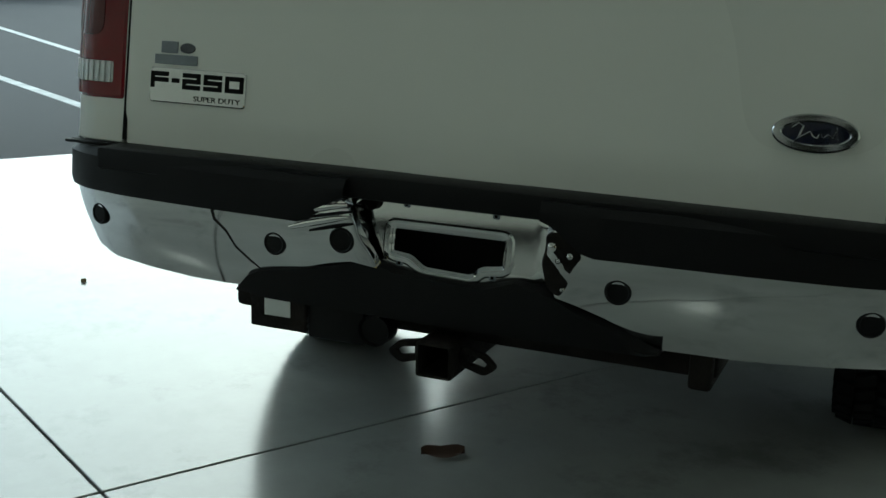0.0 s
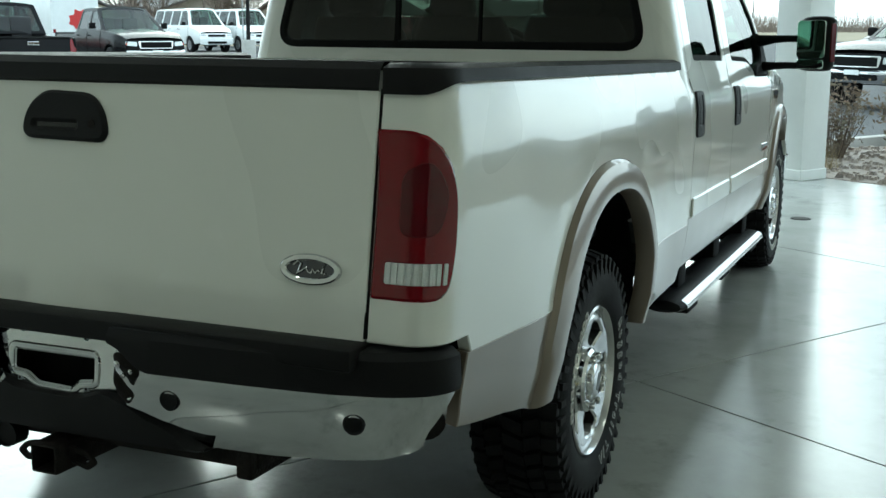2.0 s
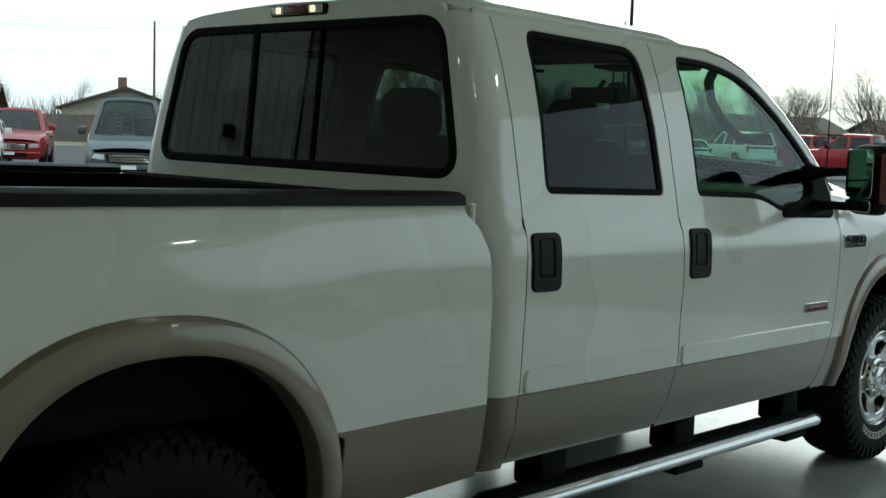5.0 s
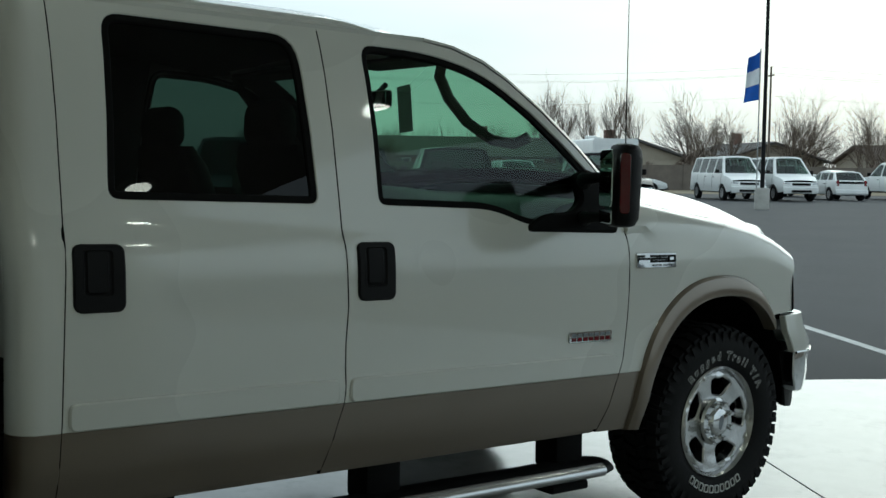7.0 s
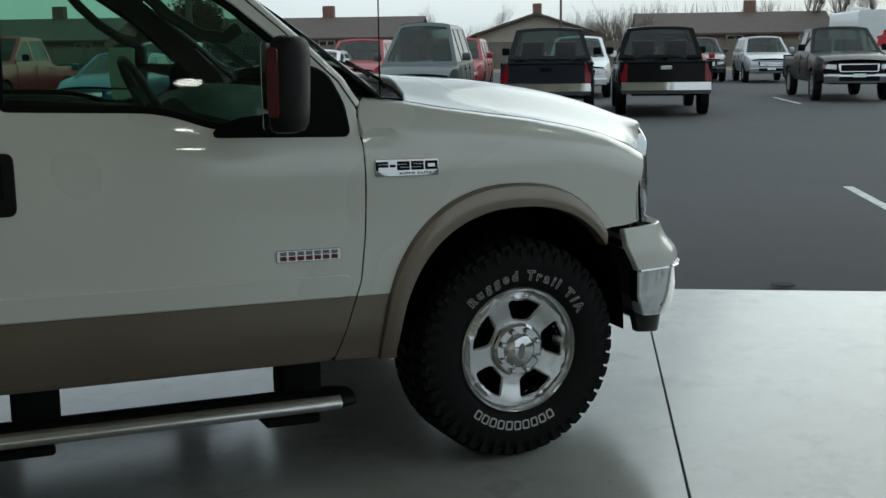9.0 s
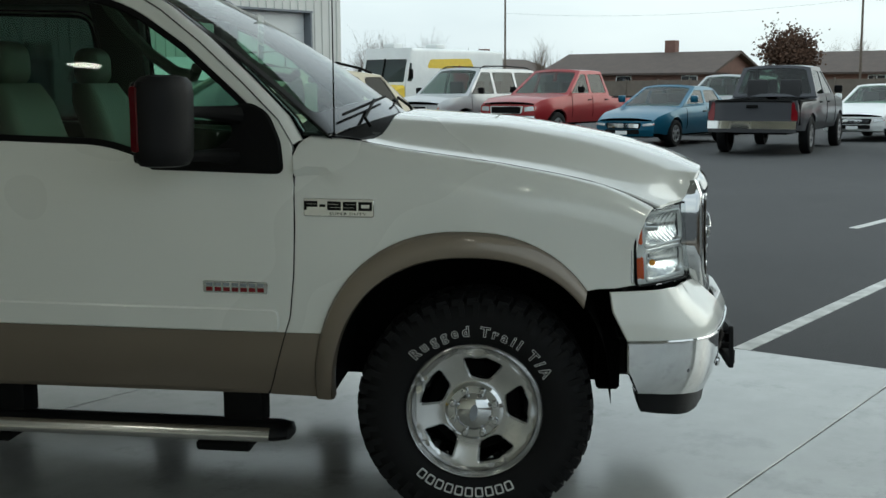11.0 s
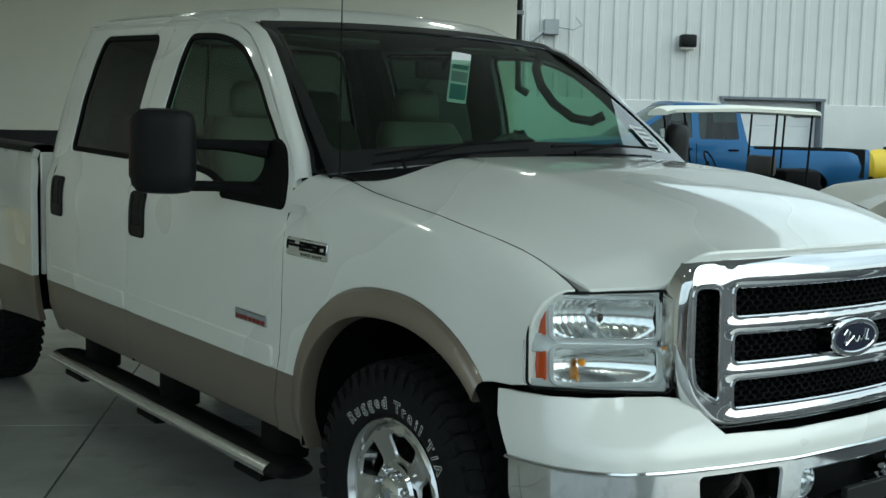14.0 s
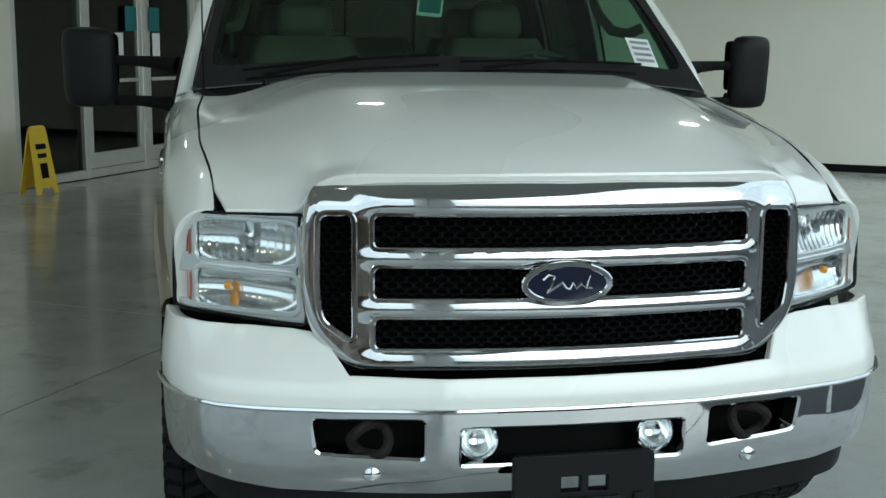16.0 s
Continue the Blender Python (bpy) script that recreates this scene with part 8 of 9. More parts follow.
parked("pickup", P_RED, -10.85, -24.7, True, "front", "pickup", "red extended cab pickup with a dark bumper", "pickup truck")
parked("large_suv", P_SILVER, -13.9, -24.8, True, "front", "large_sport_utility", "silver white full size sport utility with roof rails", "car", rack=True)
parked("suv", P_SILVER, -8.6, -31.2, True, "front", "sport_utility", "silver sport utility parked behind a teal sedan", "car", rack=True)
parked("sedan", P_WHITE, -3.6, -29.8, True, "front", "sedan", "white sedan parked behind a grey pickup", "car")
parked("suv", P_RED, -2.6, -31.5, True, "front", "sport_utility", "red sport utility parked in the second row", "car")
parked("crossover", P_GOLD, -4.95, -7.65, True, "front", "crossover", "gold beige crossover with dark tinted windows and roof rails", "car", rack=True, tint=PRIVACY)
parked("heavy_pickup", P_BLUE, -13.75, -5.75, True, "front", "pickup", "blue crew cab pickup with a black grille guard", "pickup truck", guard=True, lower=P_SILVER)
parked("sedan", P_WHITE, 21.85, -62.85, True, "front", "sedan", "white sedan standing side-on by the far fence", "car", turn=90)
parked("van", P_WHITE, 23.15, -51.57, True, "front", "passenger_van", "white windowed passenger van in the far row", "van")
parked("van", P_WHITE, 25.65, -51.41, True, "front", "passenger_van", "white windowed passenger van beside its twin", "van")
parked("hatchback", P_WHITE, 29.41, -53.68, False, "rear", "hatchback", "white hatchback parked with its tail showing", "car")
parked("minivan", P_WHITE, 29.89, -60.49, True, "front", "minivan", "white minivan parked behind a hatchback", "minivan")
parked("large_suv", P_WHITE, 33.4, -54.55, False, "rear", "large_sport_utility", "white sport utility parked with its tail showing", "car")
parked("pickup", P_RED, 37.52, -53.12, False, "rear", "pickup", "dark red pickup parked beside white cars", "pickup truck", turn=20)
parked("pickup", P_RED, 29.9, -36.98, False, "rear", "pickup", "red pickup parked with its tailgate showing", "pickup truck", turn=35)
parked("pickup", P_GREEN, 29.9, -31.48, True, "front", "pickup", "dark green pickup parked nose out", "pickup truck")
parked("pickup", P_BLACK, 17.3, -9.6, True, "front", "pickup", "black pickup parked beyond the planted bed", "pickup truck", turn=-90)
parked("pickup", P_GREY, 17.8, -6.7, True, "front", "pickup", "dark grey pickup parked beyond the planted bed", "pickup truck", turn=-90)
parked("heavy_pickup", P_WHITE, 30.0, -15.2, True, "front", "pickup", "white crew cab pickup parked in the next row", "pickup truck", turn=-75)
parked("suv", P_SILVER, 24.0, -12.6, True, "front", "sport_utility", "silver sport utility parked beside the lane", "car", turn=-90)
for i, (p, kd, nm) in enumerate(((P_GREY, "sedan", "sedan"), (P_WHITE, "suv", "sport_utility"), (P_SILVER, "minivan", "minivan"), (P_RED, "sedan", "sedan"), (P_BLACK, "suv", "sport_utility"))):
    parked(kd, p, 44.0 + 1.5 * (i % 2), -16.0 - 2.9 * i, True, "front", nm, "car standing in the far row along the lane", "car", turn=-90, detail=False)


# delivery step vans
def splotch(cx, cz, r, n=7, seed=3):
    rnd = random.Random(seed)
    pts = []
    for i in range(2 * n):
        a = math.pi * i / n
        rr = r * (rnd.uniform(0.95, 1.1) if i % 2 else rnd.uniform(0.62, 0.75))
        pts.append((cx + rr * 1.15 * math.cos(a), cz + rr * math.sin(a)))
    return rounded(pts, 0.12, 3)


def step_van(m, label, nose_paint, side_art):
    L, w, H = 7.6, 1.2, 3.0
    root = empty("step_van", m, label=label, category="van", group="parked vehicles")
    b = bmesh.new()
    prof = rounded([(-w, 0.62), (w, 0.62), (w, H), (-w, H)], [0.02, 0.02, 0.16, 0.16], 4)
    loft([[(x, y, z) for x, z in prof] for y in (0.0, 3.0, L - 1.0)], b, closed=True, caps=True)
    part("cargo_box", b, P_WHITE, root)
    ws = rounded([(-w + 0.12, 1.62), (w - 0.12, 1.62), (w - 0.12, 2.55), (-w + 0.12, 2.55)], 0.06, 3)
    front = lambda x, z: (x, L - 0.45 - 0.28 * max(0.0, z - 1.5) - 0.1 * (x / w) ** 2, z)
    b = panel([(-w, 1.45), (w, 1.45), (w, H), (-w, H)], front, [ws], 0.25, 0.03, out=(0, 1, 0), step=0.15)
    for s in (1, -1):
        panel([(L - 1.02, 0.62), (L - 0.55, 0.62), (L - 0.55, 1.5), (L - 0.97, H), (L - 1.02, H)], lambda y, z: (s * w, y, z), [rounded([(L - 0.98, 1.65), (L - 0.68, 1.65), (L - 0.86, 2.4), (L - 0.98, 2.4)], 0.03, 2)], 0.3, 0.03, out=(s, 0, 0), bm=b, step=0.15)
    loft([[(x * w, y, H - 0.02 + 0.0 * y) for x in np.linspace(-1, 1, 5)] for y in (L - 1.02, L - 0.97)], b)
    cab = part("cab", b, P_WHITE, root)
    part("windshield", panel(ws, lambda x, z: tuple(Vector(front(x, z)) - Vector((0, 0.02, 0))), (), 0.3, 0.004, out=(0, 1, 0), step=0.2), CARGLASS, cab)
    part("divider", panel(rect(-0.04, 1.6, 0.04, 2.57), lambda x, z: tuple(Vector(front(x, z)) + Vector((0, 0.012, 0))), (), 0.2, 0.02, out=(0, 1, 0), step=0.15), MATTE, cab)
    rows = []
    for y, z0, z1, ww in ((L - 0.5, 0.62, 1.5, w), (L - 0.1, 0.62, 1.42, w * 0.97), (L + 0.12, 0.64, 1.3, w * 0.92), (L + 0.2, 0.68, 1.15, w * 0.86)):
        rows.append([(-ww, y, z0), (-ww, y, z1 - 0.08), (-ww * 0.93, y, z1), (0, y, z1 + 0.04), (ww * 0.93, y, z1), (ww, y, z1 - 0.08), (ww, y, z0)])
    nose_ = part("hood", loft(rows, closed=True, caps=True), nose_paint, root)
    part("grille", boxed((-0.5, L + 0.18, 0.78), (0.5, L + 0.23, 1.08), 0.02, 1), MATTE, nose_)
    for s in (1, -1):
        part("headlight", boxed((s * 0.78 - 0.11, L + 0.15, 0.85), (s * 0.78 + 0.11, L + 0.22, 1.05), 0.03, 2), LAMPLENS, nose_)
        part("door_mirror", boxed((s * (w + 0.16) - 0.1, L - 0.75, 1.75), (s * (w + 0.16) + 0.1, L - 0.68, 2.15), 0.03, 2), MATTE, root)
        part("tail_light", boxed((s * 1.05 - 0.07, -0.03, 0.9), (s * 1.05 + 0.07, 0.01, 1.1), 0.02, 1), RED, root)
        part("cab_window", panel([(L - 0.98, 1.66), (L - 0.69, 1.66), (L - 0.87, 2.38), (L - 0.98, 2.38)], lambda y, z: (s * (w - 0.01), y, z), (), 0.3, 0.004, out=(s, 0, 0), step=0.2), CARGLASS, cab)
        art = panel(splotch(3.2, 1.75, 0.62), lambda y, z: (s * (w + 0.006), y, z), (), 0.3, 0.004, out=(s, 0, 0), step=0.1)
        part("emblem", art, REDPRINT, root, "ragged red emblem shape")
        if side_art:
            art = panel(rounded([(2.2, 2.15), (5.6, 2.2), (5.4, 2.55), (2.5, 2.62)], 0.15, 3), lambda y, z: (s * (w + 0.004), y, z), (), 0.3, 0.003, out=(s, 0, 0), step=0.15)
            part("yellow_band", art, YELLOWPAINT, root, "yellow painted band")
    part("front_bumper", boxed((-w, L + 0.16, 0.48), (w, L + 0.32, 0.7), 0.03, 2), GALV, root)
    part("rear_bumper", boxed((-w, -0.2, 0.5), (w, 0.02, 0.66), 0.02, 1), GALV, root)
    part("rear_emblem", panel(splotch(0.25, 1.55, 0.55, 8, 5), lambda x, z: (x, -0.012, z), (), 0.3, 0.006, out=(0, -1, 0), step=0.1), REDPRINT, root, "ragged red emblem shape")
    for s in (1, -1):
        part("rear_door", boxed((s * 0.56 - 0.54, -0.008, 0.72), (s * 0.56 + 0.54, 0.0, 2.7), 0.004, 1), WHITEMETAL, root)
        part("roof_vent", boxed((s * 0.35 - 0.3, 4.6 + s, H), (s * 0.35 + 0.3, 5.2 + s, H + 0.22), 0.06, 2), WHITEMETAL, root)
    part("underbody", boxed((-w + 0.25, 0.1, 0.4), (w - 0.25, L, 0.64)), UNDER, root)
    for x in (-w + 0.14, w - 0.14):
        for y in (1.7, L - 0.55):
            put_wheel(root, x, y, 0.42)
    return root


step_van(at_uv(18.17, -56.28, FACE_OUT), "white delivery step van with a red emblem on its rear", P_WHITE, False)
step_van(at_uv(-25.0, -36.0, FACE_IN) @ pose(0, -7.0, 0, 0, 0, 0), "white step van with a yellow nose and yellow band", YELLOWPAINT, True)


def golf_cart(m):
    c = empty("golf_cart", m, label="green golf cart with a cream canopy roof", category="golf cart")
    rows = []
    for y, hw, z in ((-1.2, 0.5, 1.80), (-1.15, 0.58, 1.83), (0.0, 0.6, 1.86), (1.1, 0.58, 1.82), (1.2, 0.5, 1.78)):
        rows.append([(-hw, y, z - 0.05), (-hw, y, z), (-hw * 0.6, y, z + 0.045), (0, y, z + 0.06), (hw * 0.6, y, z + 0.045), (hw, y, z), (hw, y, z - 0.05)])
    part("canopy", loft(rows, closed=True, caps=True), CREAM, c, "cream moulded canopy roof")
    for s in (1, -1):
        for y0, y1 in ((0.75, 0.95), (-0.45, -0.5), (-1.0, -1.05)):
            part("post", tube(bmesh.new(), [(s * 0.52, y0, 0.6), (s * 0.52, y1, 1.8)], 0.018, 8), MATTE, c)
        for y in (-0.85, 0.85):
            put_wheel(c, s * 0.5, y, 0.23)
    rows = []
    for y, z0, z1, hw in ((1.28, 0.35, 0.55, 0.42), (1.15, 0.3, 0.72, 0.52), (0.8, 0.3, 0.88, 0.58), (0.55, 0.3, 0.92, 0.56), (0.5, 0.3, 0.35, 0.56)):
        rows.append([(-hw, y, z0), (-hw, y, z1 - 0.1), (-hw * 0.7, y, z1), (hw * 0.7, y, z1), (hw, y, z1 - 0.1), (hw, y, z0)])
    part("front_cowl", loft(rows, closed=True, caps=True), CARTGREEN, c, "dark green front cowl")
    rows = []
    for y, z1, hw in ((0.12, 0.55, 0.56), (-0.1, 0.62, 0.58), (-0.8, 0.66, 0.6), (-1.25, 0.6, 0.54)):
        rows.append([(-hw, y, 0.3), (-hw, y, z1), (hw, y, z1), (hw, y, 0.3)])
    part("rear_body", loft(rows, closed=True, caps=True), CARTGREEN, c)
    part("floor", boxed((-0.56, 0.1, 0.28), (0.56, 0.6, 0.33)), MATTE, c)
    part("seat", boxed((-0.5, -0.42, 0.64), (0.5, 0.05, 0.78), 0.05, 2), TRIM, c)
    part("backrest", boxed((-0.5, -0.55, 0.85), (0.5, -0.43, 1.15), 0.05, 2), TRIM, c)
    sw_ = tube(bmesh.new(), [(-0.25 + 0.17 * math.cos(t), 0.42 + 0.08 * math.sin(t), 1.05 + 0.15 * math.sin(t)) for t in np.linspace(0, 2 * math.pi, 20)], 0.014, 6, cap=False)
    part("steering_wheel", sw_, MATTE, c)
    part("steering_column", tube(bmesh.new(), [(-0.25, 0.75, 0.7), (-0.25, 0.44, 1.04)], 0.02, 6), MATTE, c)
    part("bag_well", boxed((-0.45, -1.3, 0.6), (0.45, -0.7, 0.95), 0.08, 2), MATTE, c)
    for s in (1, -1):
        part("headlight", boxed((s * 0.33 - 0.06, 1.2, 0.55), (s * 0.33 + 0.06, 1.27, 0.63), 0.02, 1), LAMPLENS, c)
    return c


golf_cart(at_uv(-10.6, -7.5, FACE_IN))

# ---- the metal building beyond the porch ----
WU = -16.7  # its wall plane
mb = empty("metal_building", PORCH, label="white ribbed metal building on a painted masonry base", category="building", kind="structure")


def ribbed(v0, v1, z0, z1, u=WU, pitch=0.305):
    """Vertical ribs standing 3 cm proud of the sheet."""
    rows, v = [], v0
    xs = [v0]
    while v < v1 - 1e-6:
        for f, d in ((0.0, 0.0), (0.33, 0.0), (0.40, 0.032), (0.62, 0.032), (0.69, 0.0)):
            q = v + f * pitch
            if q < v1:
                rows.append([(q, u + d, z0), (q, u + d, z1)])
        v += pitch
    rows.append([(v1, u, z0), (v1, u, z1)])
    return loft(rows)


for v0, v1, z0 in ((-24.0, -22.75, 2.1), (-22.75, -19.9, 3.5), (-19.9, -11.65, 2.1), (-11.65, -9.45, 2.22), (-9.45, 14.0, 2.1)):
    part("siding", ribbed(v0, v1, z0, 7.4), SIDING, mb, smooth=False)
for v0, v1 in ((-24.0, -22.75), (-19.9, -14.33), (-13.6, -11.65), (-9.45, 14.0)):
    part("masonry_base", boxed((v0, WU - 0.3, -0.1), (v1, WU + 0.05, 2.1), 0.01, 1), MASONRY, mb)
part("end_wall", boxed((-24.0, WU - 24, -0.1), (-23.8, WU - 0.02, 7.4)), SIDING, mb)
part("roof", prism([(WU + 0.4, 7.3), (WU + 0.4, 7.5), (WU - 12, 9.3), (WU - 24.4, 7.5), (WU - 24.4, 7.3)], lambda a, z, h: (h, a, z), -24.4, 14.4), WHITEMETAL, mb)
part("back_wall", boxed((-24.0, WU - 24.2, -0.1), (14.0, WU - 24, 7.4)), SIDING, mb)
part("inner_floor", boxed((-24.0, WU - 24, -0.1), (14, WU - 0.4, -0.03)), KERB, mb)


def garage(v0, v1, top):
    d = part("garage_door", boxed((v0, WU - 0.26, -0.05), (v1, WU - 0.2, top), 0.004, 1), WHITEMETAL, mb, "white sectional garage door")
    n = int(round(top / 0.55))
    for i in range(n):
        z0, z1 = top * i / n + 0.015, top * (i + 1) / n - 0.015
        part("section", boxed((v0 + 0.02, WU - 0.2, max(0, z0)), (v1 - 0.02, WU - 0.188, z1), 0.006, 1), WHITEMETAL, d)
    for v in (v0 - 0.03, v1 + 0.03):
        part("jamb", boxed((v - 0.035, WU - 0.3, -0.05), (v + 0.035, WU + 0.06, top + 0.04), 0.005, 1), DOORGREY, d)
    part("header", boxed((v0 - 0.09, WU - 0.3, top), (v1 + 0.09, WU + 0.065, top + 0.06), 0.005, 1), DOORGREY, d)


garage(-22.69, -19.95, 3.45)
garage(-11.6, -9.5, 2.16)
pd = part("service_door", boxed((-14.3, WU - 0.12, -0.02), (-13.63, WU - 0.05, 2.05), 0.006, 1), DOORGREY, mb, "grey steel service door")
part("door_frame", boxed((-14.36, WU - 0.14, 2.05), (-13.57, WU + 0.06, 2.12), 0.004, 1), DOORGREY, pd)
part("knob", lathe(bmesh.new(), [(WU - 0.05, 0.015), (WU - 0.01, 0.03), (WU + 0.02, 0.025), (WU + 0.02, 0.0)], "y", 12, (-14.22, 0, 1.0)), ALU, pd)
part("notice", boxed((-14.05, WU - 0.05, 1.2), (-13.9, WU - 0.045, 1.35)), PAPER, pd)


def louvre(v0, v1, z0, z1, name="louvre"):
    lv = part(name, boxed((v0, WU + 0.03, z0), (v1, WU + 0.06, z1), 0.004, 1), UNDER, mb, "beige slatted wall louvre")
    n = int((z1 - z0) / 0.055)
    for i in range(n):
        z = z0 + (i + 0.5) * (z1 - z0) / n
        part("slat", boxed((v0 + 0.01, WU + 0.055, z - 0.012), (v1 - 0.01, WU + 0.09, z + 0.014), 0.003, 1), CREAM, lv)


louvre(-14.3, -13.65, 2.18, 2.44)
louvre(-18.8, -18.27, 2.17, 2.44)
louvre(-5.2, -4.45, 2.42, 3.6)
for v, z in ((-17.9, 3.52), (-8.64, 3.3), (-1.5, 3.4)):
    wl = empty("wall_lamp", PORCH @ pose(v, WU + 0.03, z), label="dark wall pack lamp on the ribbed siding", category="lamp", group="wall lamps")
    part("housing", boxed((-0.16, 0.0, -0.12), (0.16, 0.24, 0.14), 0.04, 2), BLACK, wl)
    part("lens", boxed((-0.13, 0.04, -0.17), (0.13, 0.2, -0.11), 0.02, 1), CREAM, wl)
part("bell_box", lathe(bmesh.new(), [(WU + 0.03, 0.085), (WU + 0.1, 0.085), (WU + 0.13, 0.05), (WU + 0.13, 0.0)], "y", 16, (-19.46, 0, 3.02)), BLACK, mb)
for v0, v1 in ((-16.5, -15.3), (-20.94, -19.4)):
    rl = tube(bmesh.new(), [(v1, WU + 0.1, 2.28), (v1, WU + 0.75, 2.3), (v0, WU + 0.75, 2.36), (v0, WU + 0.75, 0.0)], 0.022, 8)
    part("pipe_rail", rl, BLACK, mb, "dark bent pipe rail standing by the wall")

# meter boxes and conduit at the end of the porch wall
mt = empty("meter_box", PORCH @ pose(-5.8, WU + 0.03, 0), label="grey electric meter box with a cable arm on the siding", category="meter box")
part("box", boxed((-0.15, 0.0, 3.35), (0.15, 0.18, 3.65), 0.01, 1), GALV, mt)
part("arm", tube(bmesh.new(), [(0.1, 0.1, 3.45), (0.55, 0.1, 3.05), (0.85, 0.08, 2.75)], 0.035, 6), GALV, mt)
part("cable", tube(bmesh.new(), [(-0.15, 0.1, 3.5), (-0.45, 0.15, 3.45), (-0.62, 0.15, 3.55), (-0.5, 0.12, 3.7)], 0.012, 5), GALV, mt)
ds = empty("downspout", PORCH @ pose(-3.6, U0 - 0.15, 0), label="black downspout on the end of the porch wall", category="downspout")
part("pipe", tube(bmesh.new(), [(-0.05, 0, CEIL), (-0.05, 0, 2.1), (-0.07, 0.0, 1.98), (-0.2, 0.0, 1.9)], 0.05, 10), BLACK, ds)
part("bracket", boxed((-0.11, -0.07, 2.9), (0.005, 0.07, 2.95), 0.004, 1), GALV, ds)
bl_ = empty("bollard", PORCH @ pose(-3.75, -9.4, GROUND), label="dark grey steel bollard standing by the wall end", category="bollard")
part("post", lathe(bmesh.new(), [(0, 0.075), (1.1, 0.075), (1.16, 0.05), (1.18, 0.0)], "z", 18), DOORGREY, bl_)
part("foot", lathe(bmesh.new(), [(0, 0.14), (0.03, 0.14), (0.04, 0.08)], "z", 18), KERB, bl_)


def bench(m):
    b = empty("bench", m, label="dark iron garden bench with scrolled back", category="bench")
    for x in (-0.7, 0.7):
        part("leg_frame", tube(bmesh.new(), [(x, 0.3, 0), (x, 0.26, 0.42), (x, -0.2, 0.42), (x, -0.22, 0), (x, -0.2, 0.42), (x, -0.28, 0.95)], 0.022, 6), BLACK, b)
        part("armrest", tube(bmesh.new(), [(x, 0.26, 0.42), (x, 0.26, 0.64), (x, -0.24, 0.66)], 0.02, 6), BLACK, b)
    for i in range(5):
        part("seat_slat", boxed((-0.7, 0.22 - i * 0.1, 0.42), (0.7, 0.29 - i * 0.1, 0.445), 0.005, 1), BLACK, b)
    part("top_rail", tube(bmesh.new(), [(-0.7, -0.28, 0.93), (-0.35, -0.285, 0.99), (0, -0.29, 1.02), (0.35, -0.285, 0.99), (0.7, -0.28, 0.93)], 0.02, 6), BLACK, b)
    for k in range(6):
        cx = -0.58 + k * 0.232
        part("scroll", tube(bmesh.new(), [(cx + (0.1 - 0.009 * j) * math.cos(j * 0.75), -0.25, 0.72 + (0.16 - 0.012 * j) * math.sin(j * 0.75)) for j in range(11)], 0.009, 5), BLACK, b)


bench(PORCH @ pose(-4.25, -15.95, GROUND))


# a small white carport shed and yellow tanks near the wall
def carport(m):
    c = empty("carport", m, label="small white metal carport shed with a barn roof", category="shed")
    roof = [(-1.2, 1.62), (-1.05, 1.85), (0, 2.12), (1.05, 1.85), (1.2, 1.62)]
    b = bmesh.new()
    loft([[(x, y, z) for x, z in roof] + [(x * 0.98, y, z - 0.03) for x, z in reversed(roof)] for y in (-1.5, 1.5)], b, closed=True, caps=True)
    part("roof", b, WHITEMETAL, c)
    for i in range(4):
        part("end_panel", boxed((-1.05 + 0.28 * max(0, i - 2), 1.42, 1.2 + i * 0.17), (1.05 - 0.28 * max(0, i - 2), 1.46, 1.355 + i * 0.17), 0.01, 1), WHITEMETAL, c)
    for x in (-1.08, 1.08):
        part("side_panel", boxed((x - 0.015, -1.45, 1.15), (x + 0.015, 1.45, 1.66), 0.004, 1), WHITEMETAL, c)
        for y in (-1.4, 0, 1.4):
            part("post", boxed((x - 0.03, y - 0.03, 0), (x + 0.03, y + 0.03, 1.7), 0.004, 1), GALV, c)


carport(PORCH @ pose(-15.1, -14.0, GROUND, 0, 0, -90))


def sprayer_tank(v, u, label):
    t = empty("spray_tank", PORCH @ pose(v, u, GROUND) @ Matrix.Scale(0.85, 4), label=label, category="tank", group="yellow tanks")
    part("tank", lathe(bmesh.new(), [(-0.62, 0.0), (-0.6, 0.2), (-0.5, 0.36), (-0.3, 0.42), (0.3, 0.42), (0.5, 0.36), (0.6, 0.2), (0.62, 0.0)], "x", 24, (0, 0, 1.05)), YELLOWPAINT, t)
    part("lid", lathe(bmesh.new(), [(1.44, 0.13), (1.52, 0.13), (1.53, 0.0)], "z", 16), BLACK, t)
    for x in (-0.45, 0.45):
        part("cradle", boxed((x - 0.05, -0.4, 0.35), (x + 0.05, 0.4, 0.72), 0.01, 1), BLACK, t)
        part("wheel", lathe(bmesh.new(), [(-0.08, 0.0), (-0.08, 0.2), (-0.04, 0.25), (0.04, 0.25), (0.08, 0.2), (0.08, 0.0)], "x", 18, (x, 0.42, 0.25)), TYRE, t)
        part("wheel", lathe(bmesh.new(), [(-0.08, 0.0), (-0.08, 0.2), (-0.04, 0.25), (0.04, 0.25), (0.08, 0.2), (0.08, 0.0)], "x", 18, (x, -0.42, 0.25)), TYRE, t)
    part("rail", tube(bmesh.new(), [(-0.9, 0.45, 0.35), (-0.9, 0.45, 0.8), (0.9, 0.45, 0.8), (0.9, 0.45, 0.35)], 0.025, 6), BLACK, t)


sprayer_tank(-12.1, -14.6, "yellow plastic spray tank on a dark cart")
sprayer_tank(-14.3, -14.5, "yellow plastic spray tank under the carport")

